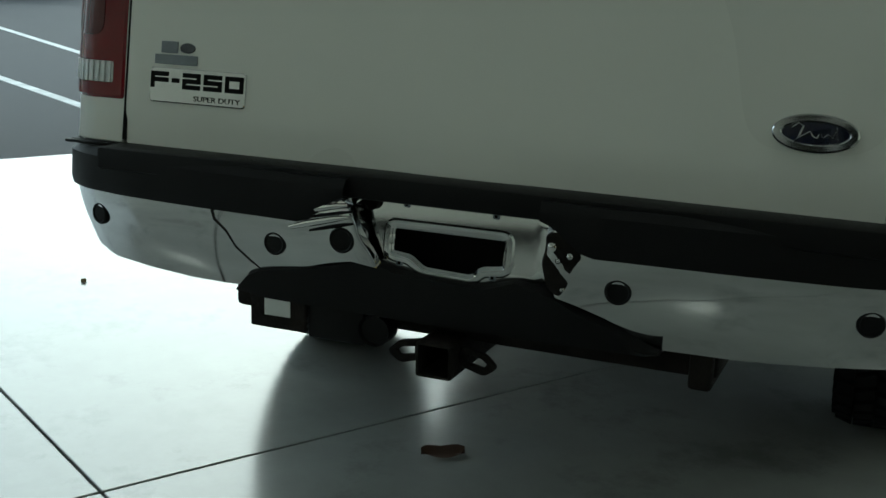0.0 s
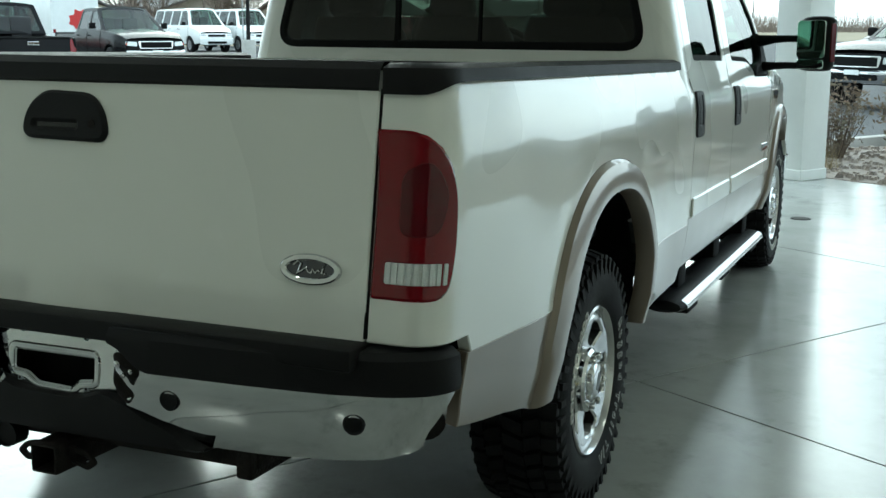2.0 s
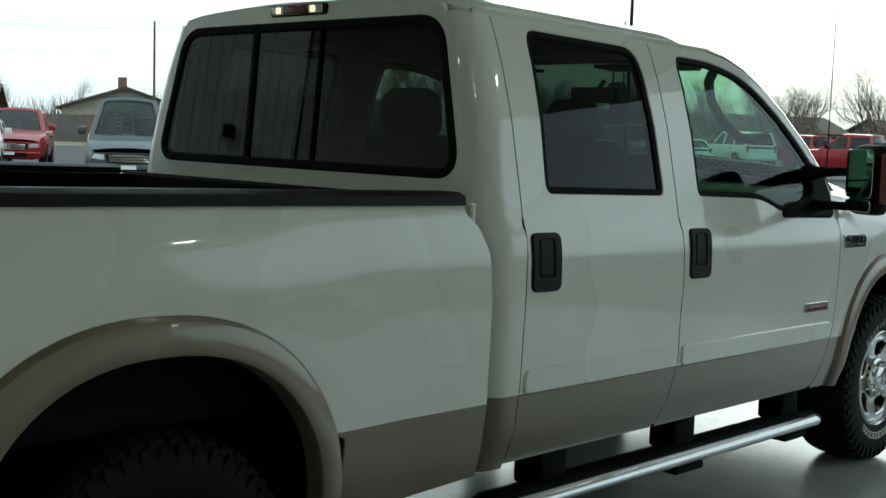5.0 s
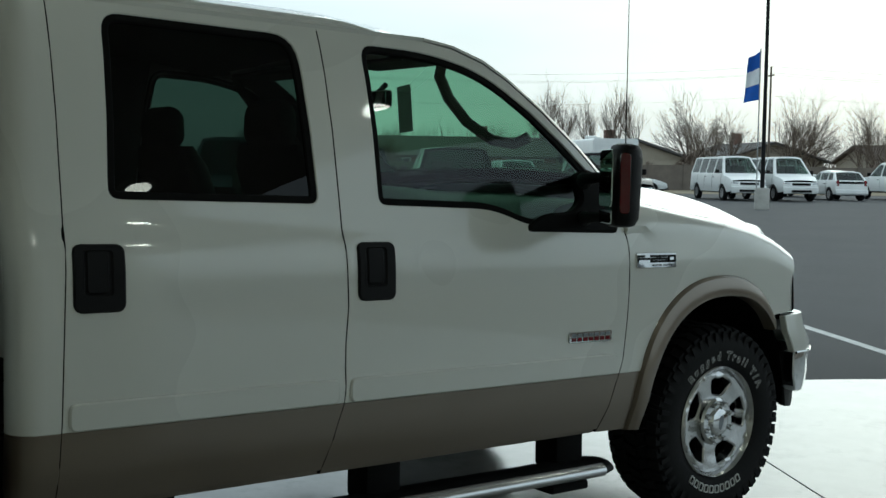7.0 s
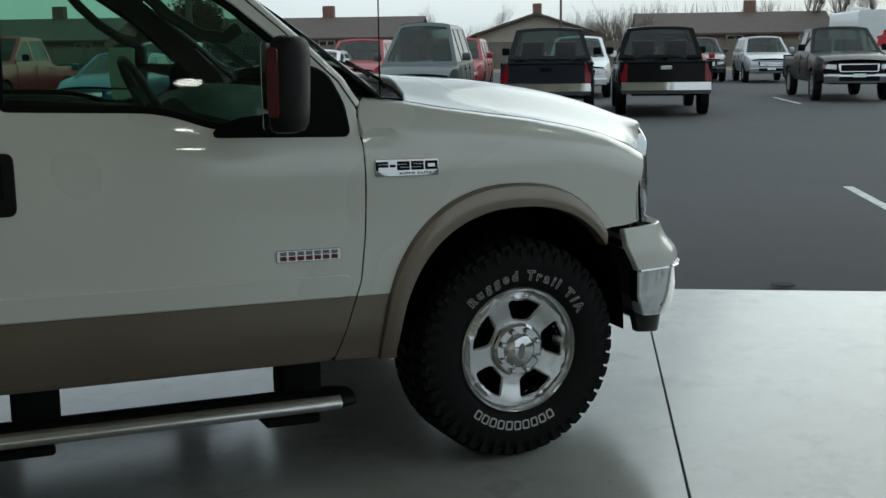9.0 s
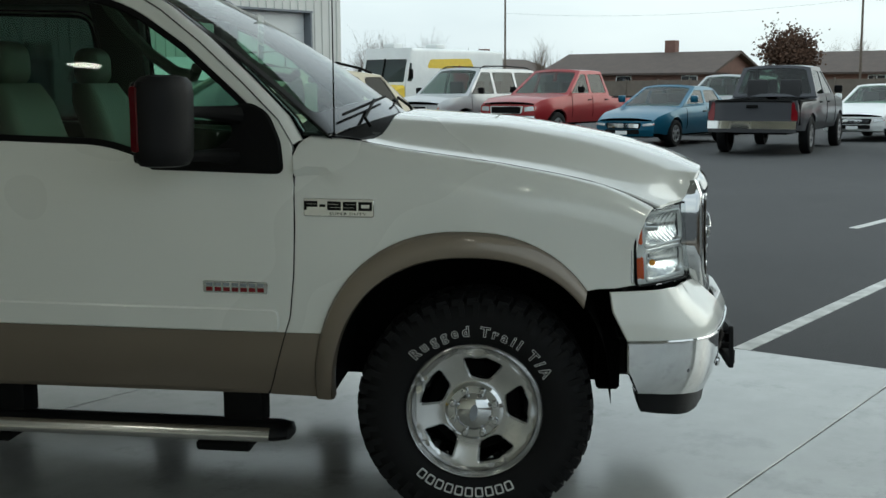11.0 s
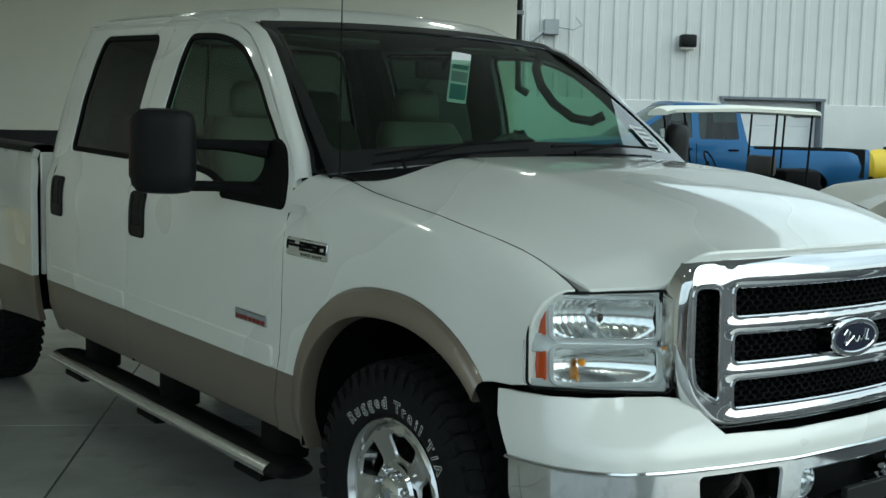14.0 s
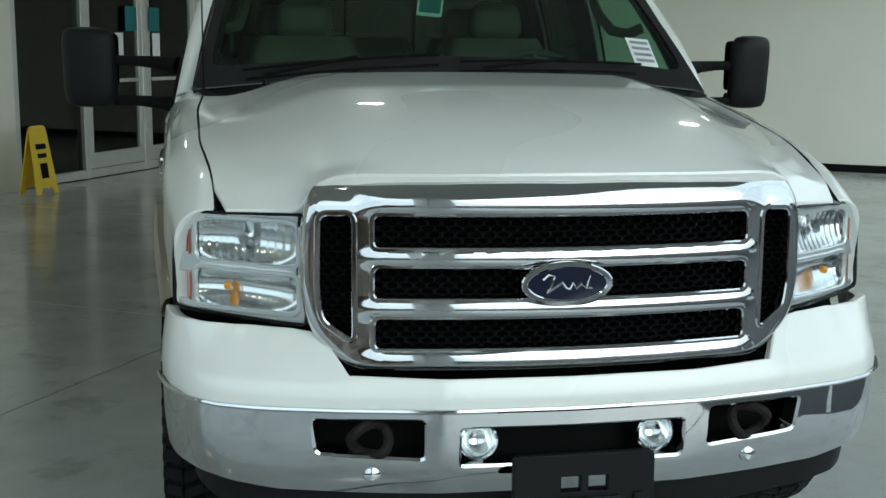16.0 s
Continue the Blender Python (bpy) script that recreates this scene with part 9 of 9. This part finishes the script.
# ---- parking lines, kerb and planted bed ----
def stripe(u0, v0, u1, v1, width=0.1):
    a, b = uv(u0, v0), uv(u1, v1)
    d = (b - a).normalized()
    n = Vector((-d.y, d.x, 0)) * width / 2
    bm = bmesh.new()
    lo, hi = GROUND, GROUND + 0.004
    vs = [bm.verts.new((p.x, p.y, z)) for z in (lo, hi) for p in (a - n, b - n, b + n, a + n)]
    for f in ((4, 5, 6, 7), (0, 1, 5, 4), (1, 2, 6, 5), (2, 3, 7, 6), (3, 0, 4, 7)):
        bm.faces.new([vs[i] for i in f])
    return part("parking_line", bm, LINEPAINT, ground, smooth=False)


for u in (-4.8, -2.0, 0.75, 3.5, 6.8):
    stripe(u, V0 - 0.1, u, V0 - 5.5)
stripe(9.37, -27.42, 9.3, -31.12)
stripe(2.54, -14.8, 2.23, -10.4)

# gravel bed beyond the slab's end, with its kerb
bed_g = placed(part("planting_bed", boxed((-5.3, 7.75, -0.06), (4.6, 13.2, 0.0), 0.01, 1), GRAVEL, None, "gravel planting bed with dry shrubs beside the porch slab", kind="structure", category="ground"))
for lo, hi in (((-5.45, 7.6, -0.1), (-5.3, 13.35, 0.12)), ((-5.45, 13.2, -0.1), (4.6, 13.35, 0.12)), ((-5.3, 7.6, -0.1), (-4.32, 7.75, 0.1))):
    part("kerb", boxed(lo, hi, 0.02, 2), KERB, bed_g)
rng = random.Random(11)
bm = bmesh.new()
verts, faces = [], []
for i in range(2600):
    v, u = rng.uniform(-5.25, 3.0), 7.8 + 5.3 * rng.random() ** 1.3
    r = rng.uniform(0.02, 0.055)
    n0 = len(verts)
    a0 = rng.uniform(0, 6.28)
    for j in range(5):
        a = a0 + j * 1.2566
        verts.append((v + r * math.cos(a), u + r * 0.8 * math.sin(a), 0.0))
    for j in range(5):
        a = a0 + j * 1.2566 + 0.3
        verts.append((v + 0.65 * r * math.cos(a), u + 0.5 * r * math.sin(a), r * rng.uniform(0.5, 0.9)))
    for j in range(5):
        faces.append((n0 + j, n0 + (j + 1) % 5, n0 + 5 + (j + 1) % 5, n0 + 5 + j))
    faces.append(tuple(n0 + 5 + j for j in range(5)))
me = bpy.data.meshes.new("stones")
me.from_pydata(verts, [], faces)
STONE = material("mixed_river_stones", (0.34, 0.29, 0.24), 0.85, 0, 0.55, 4.0, 0.3, 60, color2=(0.13, 0.11, 0.10))
link("stones", me, STONE, bed_g, "mixed tan and grey river stones", kind="stuff")


def shrub_mesh(seed, h=0.75, w=0.8):
    rnd = random.Random(seed)
    tw, lv = bmesh.new(), bmesh.new()
    for i in range(46):
        a, lean = rnd.uniform(0, 6.28), rnd.uniform(0.1, 1.0)
        p = Vector((0.08 * math.cos(a), 0.08 * math.sin(a), 0))
        pts = [p]
        for k in range(4):
            p = p + Vector((math.cos(a) * lean * w / 8 + rnd.uniform(-0.04, 0.04), math.sin(a) * lean * w / 8 + rnd.uniform(-0.04, 0.04), h / 4 * (1.15 - 0.5 * lean)))
            pts.append(p)
            for q in range(7 if k else 3):
                c = p + Vector((rnd.gauss(0, 0.06), rnd.gauss(0, 0.06), rnd.gauss(0, 0.06)))
                d = Vector((rnd.gauss(0, 1), rnd.gauss(0, 1), rnd.gauss(0, 1))).normalized() * rnd.uniform(0.018, 0.04)
                e = d.orthogonal().normalized() * rnd.uniform(0.01, 0.02)
                vs = [lv.verts.new(c + o) for o in (-d, e, d, -e)]
                lv.faces.new(vs)
        tube(tw, pts, [0.008, 0.006, 0.005, 0.003, 0.002], 3)
    a_, b_ = finish(tw, "stems", False), finish(lv, "leaves", False)
    a_.materials.append(TWIG)
    b_.materials.append(SHRUBLEAF)
    return a_, b_


SHRUBS = [shrub_mesh(s) for s in (1, 2, 3)]
rng = random.Random(4)
for i, (v, u, s) in enumerate(((-4.8, 9.3, 1.0), (-4.1, 9.9, 1.05), (-3.3, 9.5, 0.95), (-2.2, 9.8, 1.0), (-1.6, 11.9, 1.1), (-4.7, 11.2, 1.1), (-3.6, 11.4, 1.0), (-2.4, 11.3, 1.1), (-3.0, 12.4, 1.0), (-1.2, 9.7, 1.0), (-4.4, 12.5, 0.9), (-0.2, 10.6, 1.0))):
    sh = empty("shrub", PORCH @ pose(v, u, 0.0, 0, 0, rng.uniform(0, 360)) @ Matrix.Scale(s, 4), label="dry brown low shrub in the gravel bed", category="shrub", group="bed shrubs")
    a_, b_ = SHRUBS[i % 3]
    for nm, me_ in (("stems", a_), ("leaves", b_)):
        o = new(nm, me_)
        o.parent = sh
gr_ = bmesh.new()
for v, u in ((-4.2, 8.3), (-2.6, 8.5), (-4.7, 8.6), (-3.4, 8.9)):
    for i in range(60):
        a, l = rng.uniform(0, 6.28), rng.uniform(0.12, 0.3)
        p = Vector((v + rng.gauss(0, 0.07), u + rng.gauss(0, 0.07), 0))
        q = p + Vector((math.cos(a) * l * 0.5, math.sin(a) * l * 0.5, l))
        n = Vector((-math.sin(a), math.cos(a), 0)) * 0.004
        gr_.faces.new([gr_.verts.new(x) for x in (p - n, p + n, q)])
placed(part("dry_grass", gr_, STRAW, None, "tufts of dry straw coloured grass in gravel", smooth=False, kind="stuff", category="grass"))

# ---- lamp post, flag, utility poles ----
lp = empty("lamp_post", at_uv(19.31, -39.4, 0), label="dark steel parking lot lamp post on a concrete base", category="lamp post")
part("base", lathe(bmesh.new(), [(0, 0.28), (0.75, 0.28), (0.8, 0.25), (0.8, 0.0)], "z", 24), KERB, lp)
part("pole", tube(bmesh.new(), [(0, 0, 0.78), (0, 0, 9.5)], [0.08, 0.06], 12), BLACK, lp)
for s in (1, -1):
    part("arm", tube(bmesh.new(), [(0, 0, 9.3), (s * 0.6, 0, 9.45)], 0.04, 8), BLACK, lp)
    part("lamp_head", boxed((s * 0.9 - 0.35, -0.25, 9.35), (s * 0.9 + 0.35, 0.25, 9.52), 0.05, 2), BLACK, lp)
fp = empty("flag", at_uv(19.08, -39.39, 0, 0.55), label="blue and white striped flag on a thin pole", category="flag")
part("pole", tube(bmesh.new(), [(0, 0, -0.57), (0, 0, 5.4)], 0.025, 8), GALV, fp)
for z0, z1, m_ in ((3.5, 4.1, FLAGBLUE), (4.1, 4.7, FLAGWHITE), (4.7, 5.3, FLAGBLUE)):
    rows = []
    for t in np.linspace(0, 1, 9):
        sag = -0.25 * t
        rows.append([Vector((0.02 + 0.62 * t - 0.12 * t * (z - 3.5), 0.12 * math.sin(5 * t + z * 1.7) * t, z + sag * (0.4 + 0.3 * (z - 3.5)))) for z in np.linspace(z0, z1, 5)])
    b = loft(rows)
    bmesh.ops.rotate(b, verts=b.verts, cent=(0, 0, 0), matrix=Matrix.Rotation(radians(200), 3, "Z"))
    part("cloth", b, m_, fp)
tops_ = []
for u, v, h in ((-49.5, -82, 9.6), (-20.0, -82, 9.4), (2.4, -82, 8.4), (36.8, -82, 9.2), (70.0, -82, 9.4)):
    up_ = empty("utility_pole", at_uv(u, v, YAW), label="weathered wooden utility pole with a crossarm", category="utility pole", group="utility poles")
    part("pole", tube(bmesh.new(), [(0, 0, 0), (0, 0, h)], [0.10, 0.07], 10), WOODPOLE, up_)
    part("crossarm", boxed((-0.6, -0.05, h - 0.7), (0.6, 0.05, h - 0.6), 0.01, 1), WOODPOLE, up_)
    tops_.append((u, v, h))
for (u0, v0, h0), (u1, v1, h1) in zip(tops_, tops_[1:]):
    for dv, dz in ((-0.8, -0.55), (0.0, 0.0), (0.8, -0.55), (0.1, -2.2)):
        pts = []
        for t in np.linspace(0, 1, 9):
            p = uv(u0 + (u1 - u0) * t, v0 + dv)
            pts.append((p.x, p.y, h0 + (h1 - h0) * t + dz - 2.4 * t * (1 - t)))
        part("overhead_wire", tube(bmesh.new(), pts, 0.006, 4), BLACK, None, "thin dark overhead wire between poles", category="wire", group="overhead wires")

# ---- fence, field, houses ----
placed(part("field", boxed((-400, -300, -0.06), (-66, 400, -0.015)), FIELD, None, "dry winter grass beyond the parking lot", kind="structure", category="ground"))
fence = empty("fence", PORCH, label="weathered grey board fence along the lot", category="fence")
nb = 0
for i in range(64):
    u = -75 + i * 2.6
    part("panel", boxed((-78.03, u, -0.02), (-77.97, u + 2.52, 1.75 + 0.03 * math.sin(i * 2.1)), 0.0), FENCEWOOD, fence)
    part("post", boxed((-78.06, u - 0.08, -0.02), (-77.9, u + 0.02, 1.85), 0.0), FENCEWOOD, fence)


def house(u, v, length, depth, wall_m, roof_m, label, turn=0.0, eave=2.35, rise=1.6, chimney=True):
    h = empty("house", at_uv(u, v, YAW + turn, 0), label=label, category="house", group="houses beyond the fence")
    a, b = depth / 2, length / 2
    part("wall", boxed((-a, -b, -0.05), (a, b, eave), 0.01, 1), wall_m, h)
    b_ = bmesh.new()
    loft([[(-a - 0.5, y, eave - 0.05), (0, y, eave + rise), (a + 0.5, y, eave - 0.05), (a + 0.5, y, eave - 0.2), (0, y, eave + rise - 0.2), (-a - 0.5, y, eave - 0.2)] for y in (-b - 0.5, b + 0.5)], b_, closed=True, caps=True)
    roof = part("roof", b_, roof_m, h)
    for s in (-1, 1):
        g = bmesh.new()
        vs = [g.verts.new((x, s * b, z)) for x, z in ((-a, eave - 0.1), (a, eave - 0.1), (0, eave + rise - 0.22))]
        g.faces.new(vs)
        vs2 = [g.verts.new((x, s * (b - 0.2), z)) for x, z in ((-a, eave - 0.1), (a, eave - 0.1), (0, eave + rise - 0.22))]
        g.faces.new(vs2)
        part("gable", g, wall_m, h, smooth=False)
    if chimney:
        part("chimney", boxed((-0.6, 1.2, eave + 0.8), (0.1, 2.1, eave + rise + 0.9), 0.02, 1), BRICKFAR, roof)
    for y in np.linspace(-b + 1.6, b - 1.6, max(2, int(length / 4))):
        win = part("window", boxed((a - 0.02, y - 0.65, 1.0), (a + 0.06, y + 0.65, 2.1), 0.01, 1), WHITEMETAL, h)
        for s in (-1, 1):
            part("pane", boxed((a + 0.05, y + s * 0.31 - 0.27, 1.08), (a + 0.07, y + s * 0.31 + 0.27, 2.02)), GLOSSBLACK, win)
    part("door", boxed((a - 0.02, -0.45, 0), (a + 0.07, 0.45, 2.05), 0.01, 1), DOORGREY, h)
    return h


for u, v, ln, dp, wm, rm, lb, tn in (
        (-37, -84, 14, 9, BRICKFAR, SHINGLE, "brown brick ranch house with a low brown roof", 0),
        (-58, -90, 16, 9, TANSIDING, SHINGLE, "tan ranch house with a brown shingle roof", 90),
        (-18, -92, 18, 9, BRICKFAR, SHINGLE, "brown brick ranch house with a chimney", 0),
        (0.5, -93, 12, 9, TANSIDING, SHINGLE, "tan gabled house with a brown shingle roof", 90),
        (15.44, -95.14, 14, 9, BRICKFAR, SHINGLE, "brown brick ranch house with white window", 0),
        (29.25, -97.48, 12, 9, TANSIDING, SHINGLEGREY, "tan gabled house behind the fence", 90),
        (42.19, -100.71, 13, 9, TANSIDING, SHINGLEGREY, "pale gabled house half hidden by trees", 90),
        (60.19, -101.02, 14, 9, TANSIDING, SHINGLE, "tan ranch house behind bare trees", 0),
        (80.19, -101.37, 14, 9, BRICKFAR, SHINGLE, "brown brick ranch house behind trees", 0)):
    house(u, v, ln, dp, wm, rm, lb, tn)


# ---- bare trees ----
def tree_meshes(seed, h, spread, leafy=False):
    rnd = random.Random(seed)
    tk, cr = bmesh.new(), bmesh.new()

    def stick(b, p, q, r0, r1, n):
        d = (q - p).normalized()
        s = d.orthogonal().normalized()
        t = d.cross(s)
        a = [b.verts.new(p + (s * math.cos(6.2832 * k / n) + t * math.sin(6.2832 * k / n)) * r0) for k in range(n)]
        c = [b.verts.new(q + (s * math.cos(6.2832 * k / n) + t * math.sin(6.2832 * k / n)) * r1) for k in range(n)]
        for k in range(n):
            b.faces.new((a[k], a[(k + 1) % n], c[(k + 1) % n], c[k]))

    def grow(p, d, length, r, level):
        bend = Vector((rnd.gauss(0, 0.12), rnd.gauss(0, 0.12), 0.06))
        mid = p + d * length * 0.5
        d2 = (d + bend).normalized()
        q = mid + d2 * length * 0.5
        b = tk if level == 0 else cr
        n = 7 if level == 0 else (5 if level < 2 else 3)
        stick(b, p, mid, r, r * 0.82, n)
        stick(b, mid, q, r * 0.82, r * 0.62, n)
        if level >= 5:
            return
        kids = (6, 5, 4, 3, 2)[level]
        for i in range(kids):
            t = rnd.uniform(0.45, 1.0) if i else 1.0
            o = p + (q - p) * t
            az, tilt = rnd.uniform(0, 6.28), rnd.uniform(0.25, 0.75) * spread * (0.35 if i == 0 and level < 3 else 1.0)
            side = d2.orthogonal().normalized()
            side = Matrix.Rotation(az, 3, d2) @ side
            nd = (d2 * math.cos(tilt) + side * math.sin(tilt) + Vector((0, 0, 0.12))).normalized()
            grow(o, nd, length * rnd.uniform(0.55, 0.75) * (1.15 if i == 0 else 1.0), r * rnd.uniform(0.42, 0.58), level + 1)
        if leafy and level >= 3:
            for i in range(18):
                c = q + Vector((rnd.gauss(0, 0.25), rnd.gauss(0, 0.25), rnd.gauss(0, 0.2)))
                e = Vector((rnd.gauss(0, 1), rnd.gauss(0, 1), rnd.gauss(0, 1))).normalized() * rnd.uniform(0.035, 0.075)
                f = e.orthogonal() * 0.7
                leaves.faces.new([leaves.verts.new(c + x) for x in (-e, f, e, -f)])
    leaves = bmesh.new()
    stems = 1 if spread < 1.05 else 3
    for i in range(stems):
        a = 6.2832 * i / stems + rnd.uniform(0, 1)
        lean = 0.0 if stems == 1 else 0.38
        grow(Vector((0.1 * math.cos(a) * (stems > 1), 0.1 * math.sin(a) * (stems > 1), -0.05)), Vector((lean * math.cos(a), lean * math.sin(a), 1)).normalized(), h * 0.30, h * 0.011, 0)
    zmax = max(v.co.z for v in cr.verts)
    for b in (tk, cr, leaves):
        for v in b.verts:
            v.co *= h / zmax
    out = [finish(tk, "trunk"), finish(cr, "crown")]
    out[0].materials.append(BARK)
    out[1].materials.append(TWIG)
    if leafy:
        lf = finish(leaves, "leaves", False)
        lf.materials.append(DRYLEAF)
        out.append(lf)
    else:
        leaves.free()
    return out


TREES = [tree_meshes(3, 8.0, 0.8), tree_meshes(8, 8.0, 0.65), tree_meshes(5, 7.0, 1.15), tree_meshes(12, 7.0, 1.2), tree_meshes(21, 7.5, 1.0)]


def tree(meshes, u, v, s, turn, label, category="tree", wide=1.0):
    t = empty("tree", at_uv(u, v, turn, 0.0) @ Matrix.Diagonal((s * wide, s * wide, s, 1)), label=label, category=category, group="bare winter trees")
    for me_ in meshes:
        o = new(me_.name.split(".")[0], me_)
        o.parent = t
    return t


rng = random.Random(9)
for u, v, kind_, s in ((21.81, -95.35, 0, 1.23), (24.45, -97.4, 1, 1.19), (26.88, -95.44, 0, 1.12), (28.87, -96.47, 1, 1.23), (31.43, -98.52, 0, 1.25), (34.55, -91.57, 2, 1.27), (37.33, -92.62, 3, 1.17), (42.37, -90.71, 2, 1.30), (45.12, -93.76, 3, 1.10), (48.97, -90.82, 3, 1.23), (52.28, -95.88, 4, 1.17), (56.83, -92.96, 2, 1.30), (62.28, -96.06, 3, 1.43), (68.33, -93.16, 2, 1.43), (75.26, -97.28, 4, 1.43),
                          (6.3, -86.01, 3, 0.78), (8.03, -87.02, 2, 0.72), (4.58, -87, 3, 0.75), (-3.5, -99, 4, 0.75), (-9, -98, 0, 0.70), (19.12, -104.22, 4, 0.84), (12.3, -104.07, 3, 0.75), (10.03, -106.03, 4, 0.80), (-26, -99, 0, 0.80), (-43, -77, 1, 0.72), (-46.5, -62, 3, 0.82), (-49.5, -66, 2, 0.80), (-44.5, -64, 4, 0.75), (-53, -70, 4, 0.80), (-30, -104, 2, 0.80), (-64, -85, 3, 0.90)):
    tree(TREES[kind_], u, v, s, rng.uniform(0, 360), "bare leafless tree with fine grey brown twigs")
BROWN = tree_meshes(31, 5.0, 1.0, True)
tree(BROWN, -15.0, -55.0, 0.92, 40, "small tree holding dry brown leaves")


def bush_mesh(seed):
    rnd = random.Random(seed)
    b = bmesh.new()
    for i in range(2600):
        a, r = rnd.uniform(0, 6.28), math.sqrt(rnd.random())
        z = rnd.uniform(0, 1) * (1 - 0.75 * r * r)
        c = Vector((1.6 * r * math.cos(a), 1.6 * r * math.sin(a), 2.6 * z + 0.1 + 0.2 * math.sin(3 * a)))
        d = Vector((rnd.gauss(0, 0.5), rnd.gauss(0, 0.5), 1)).normalized() * rnd.uniform(0.15, 0.4)
        e = d.orthogonal().normalized() * rnd.uniform(0.015, 0.05)
        b.faces.new([b.verts.new(x) for x in (c - d, c + e, c + d, c - e)])
    me_ = finish(b, "bush", False)
    me_.materials.append(TWIG)
    return me_


BUSH = [bush_mesh(1), bush_mesh(2)]
for i in range(34):
    u = -60 + i * 4.4 + rng.uniform(-1.5, 1.5)
    o = new("bush", BUSH[i % 2])
    s = rng.uniform(0.55, 0.95) * (1.25 if u > 30 else 0.8)
    o.matrix_basis = at_uv(u, -81 + rng.uniform(-2.0, 1.0), rng.uniform(0, 360), 0.0) @ Matrix.Diagonal((s * 1.3, s * 1.3, s, 1))
    tagged(o, "dense bare bush behind the board fence", "bush", "hedge bushes")
# a far line of woods
b = bmesh.new()
rnd = random.Random(6)
for i in range(15000):
    u, v = rnd.uniform(-220, 260), rnd.uniform(-190, -150)
    hh = rnd.uniform(2.5, 8.5) * (0.75 + 0.25 * math.sin(u * 0.07) * math.sin(u * 0.023 + 1))
    p = Vector((v, u, 0))
    q = p + Vector((rnd.gauss(0, 1.2), rnd.gauss(0, 1.2), hh))
    n = Vector((0, rnd.uniform(0.03, 0.11), 0))
    b.faces.new([b.verts.new(x) for x in (p - n, p + n, q)])
placed(part("woods", b, TWIG, None, "far line of bare winter woods", smooth=False, kind="stuff", category="woods"))

# ---- small things on the slab ----
lf = bmesh.new()
rows = []
for t in np.linspace(-1, 1, 9):
    w_ = 0.032 * (1 - t * t) ** 0.6 + 0.002
    rows.append([(0.055 * t, -w_, 0.006 + 0.008 * t * t), (0.055 * t, 0, 0.002), (0.055 * t, w_, 0.008 + 0.012 * abs(t))])
loft(rows, lf)
leaf = part("leaf", lf, DRYLEAF, None, "curled dry brown leaf lying on the concrete", category="leaf")
leaf.matrix_basis = pose(-0.20, -0.75, 0.001, 0, 0, 30)
db = part("pebble", lathe(bmesh.new(), [(0, 0.008), (0.006, 0.011), (0.012, 0.006), (0.013, 0.0)], "z", 8), STRAW, None, "small tan pebble lying on the concrete", category="pebble")
db.matrix_basis = pose(-1.95, 0.08, 0.0)
cone = empty("traffic_cone", at_uv(-10.8, -4.3, 0), label="small orange red cone standing on the asphalt", category="cone")
part("cone", lathe(bmesh.new(), [(0.02, 0.1), (0.26, 0.025), (0.28, 0.015), (0.28, 0.0)], "z", 16), REDPRINT, cone)
part("foot", boxed((-0.13, -0.13, 0), (0.13, 0.13, 0.022), 0.01, 1), REDPRINT, cone)
for x, y in ((-1.05, 6.85), (0.9, 5.9)):
    dr = part("drain_cover", lathe(bmesh.new(), [(0.0, 0.075), (0.005, 0.07), (0.006, 0.0)], "z", 24), STEEL, None, "round dark steel cover set in the slab", category="drain cover")
    dr.matrix_basis = pose(x, y, 0.0)

# ---- floor slabs, last ----
U_J = [U0, -4.54, -1.52, 1.51, 4.43, U1]
V_J = [V0, -0.03, V1]
for i in range(len(U_J) - 1):
    for j in range(len(V_J) - 1):
        lo = (V_J[j] + (0.004 if j else 0), U_J[i] + (0.004 if i else 0), -0.011)
        hi = (V_J[j + 1] - (0.004 if j < len(V_J) - 2 else 0), U_J[i + 1] - (0.004 if i < len(U_J) - 2 else 0), 0.0)
        part("slab", boxed(lo, hi, 0.002, 1), CONCRETE, floor_base)
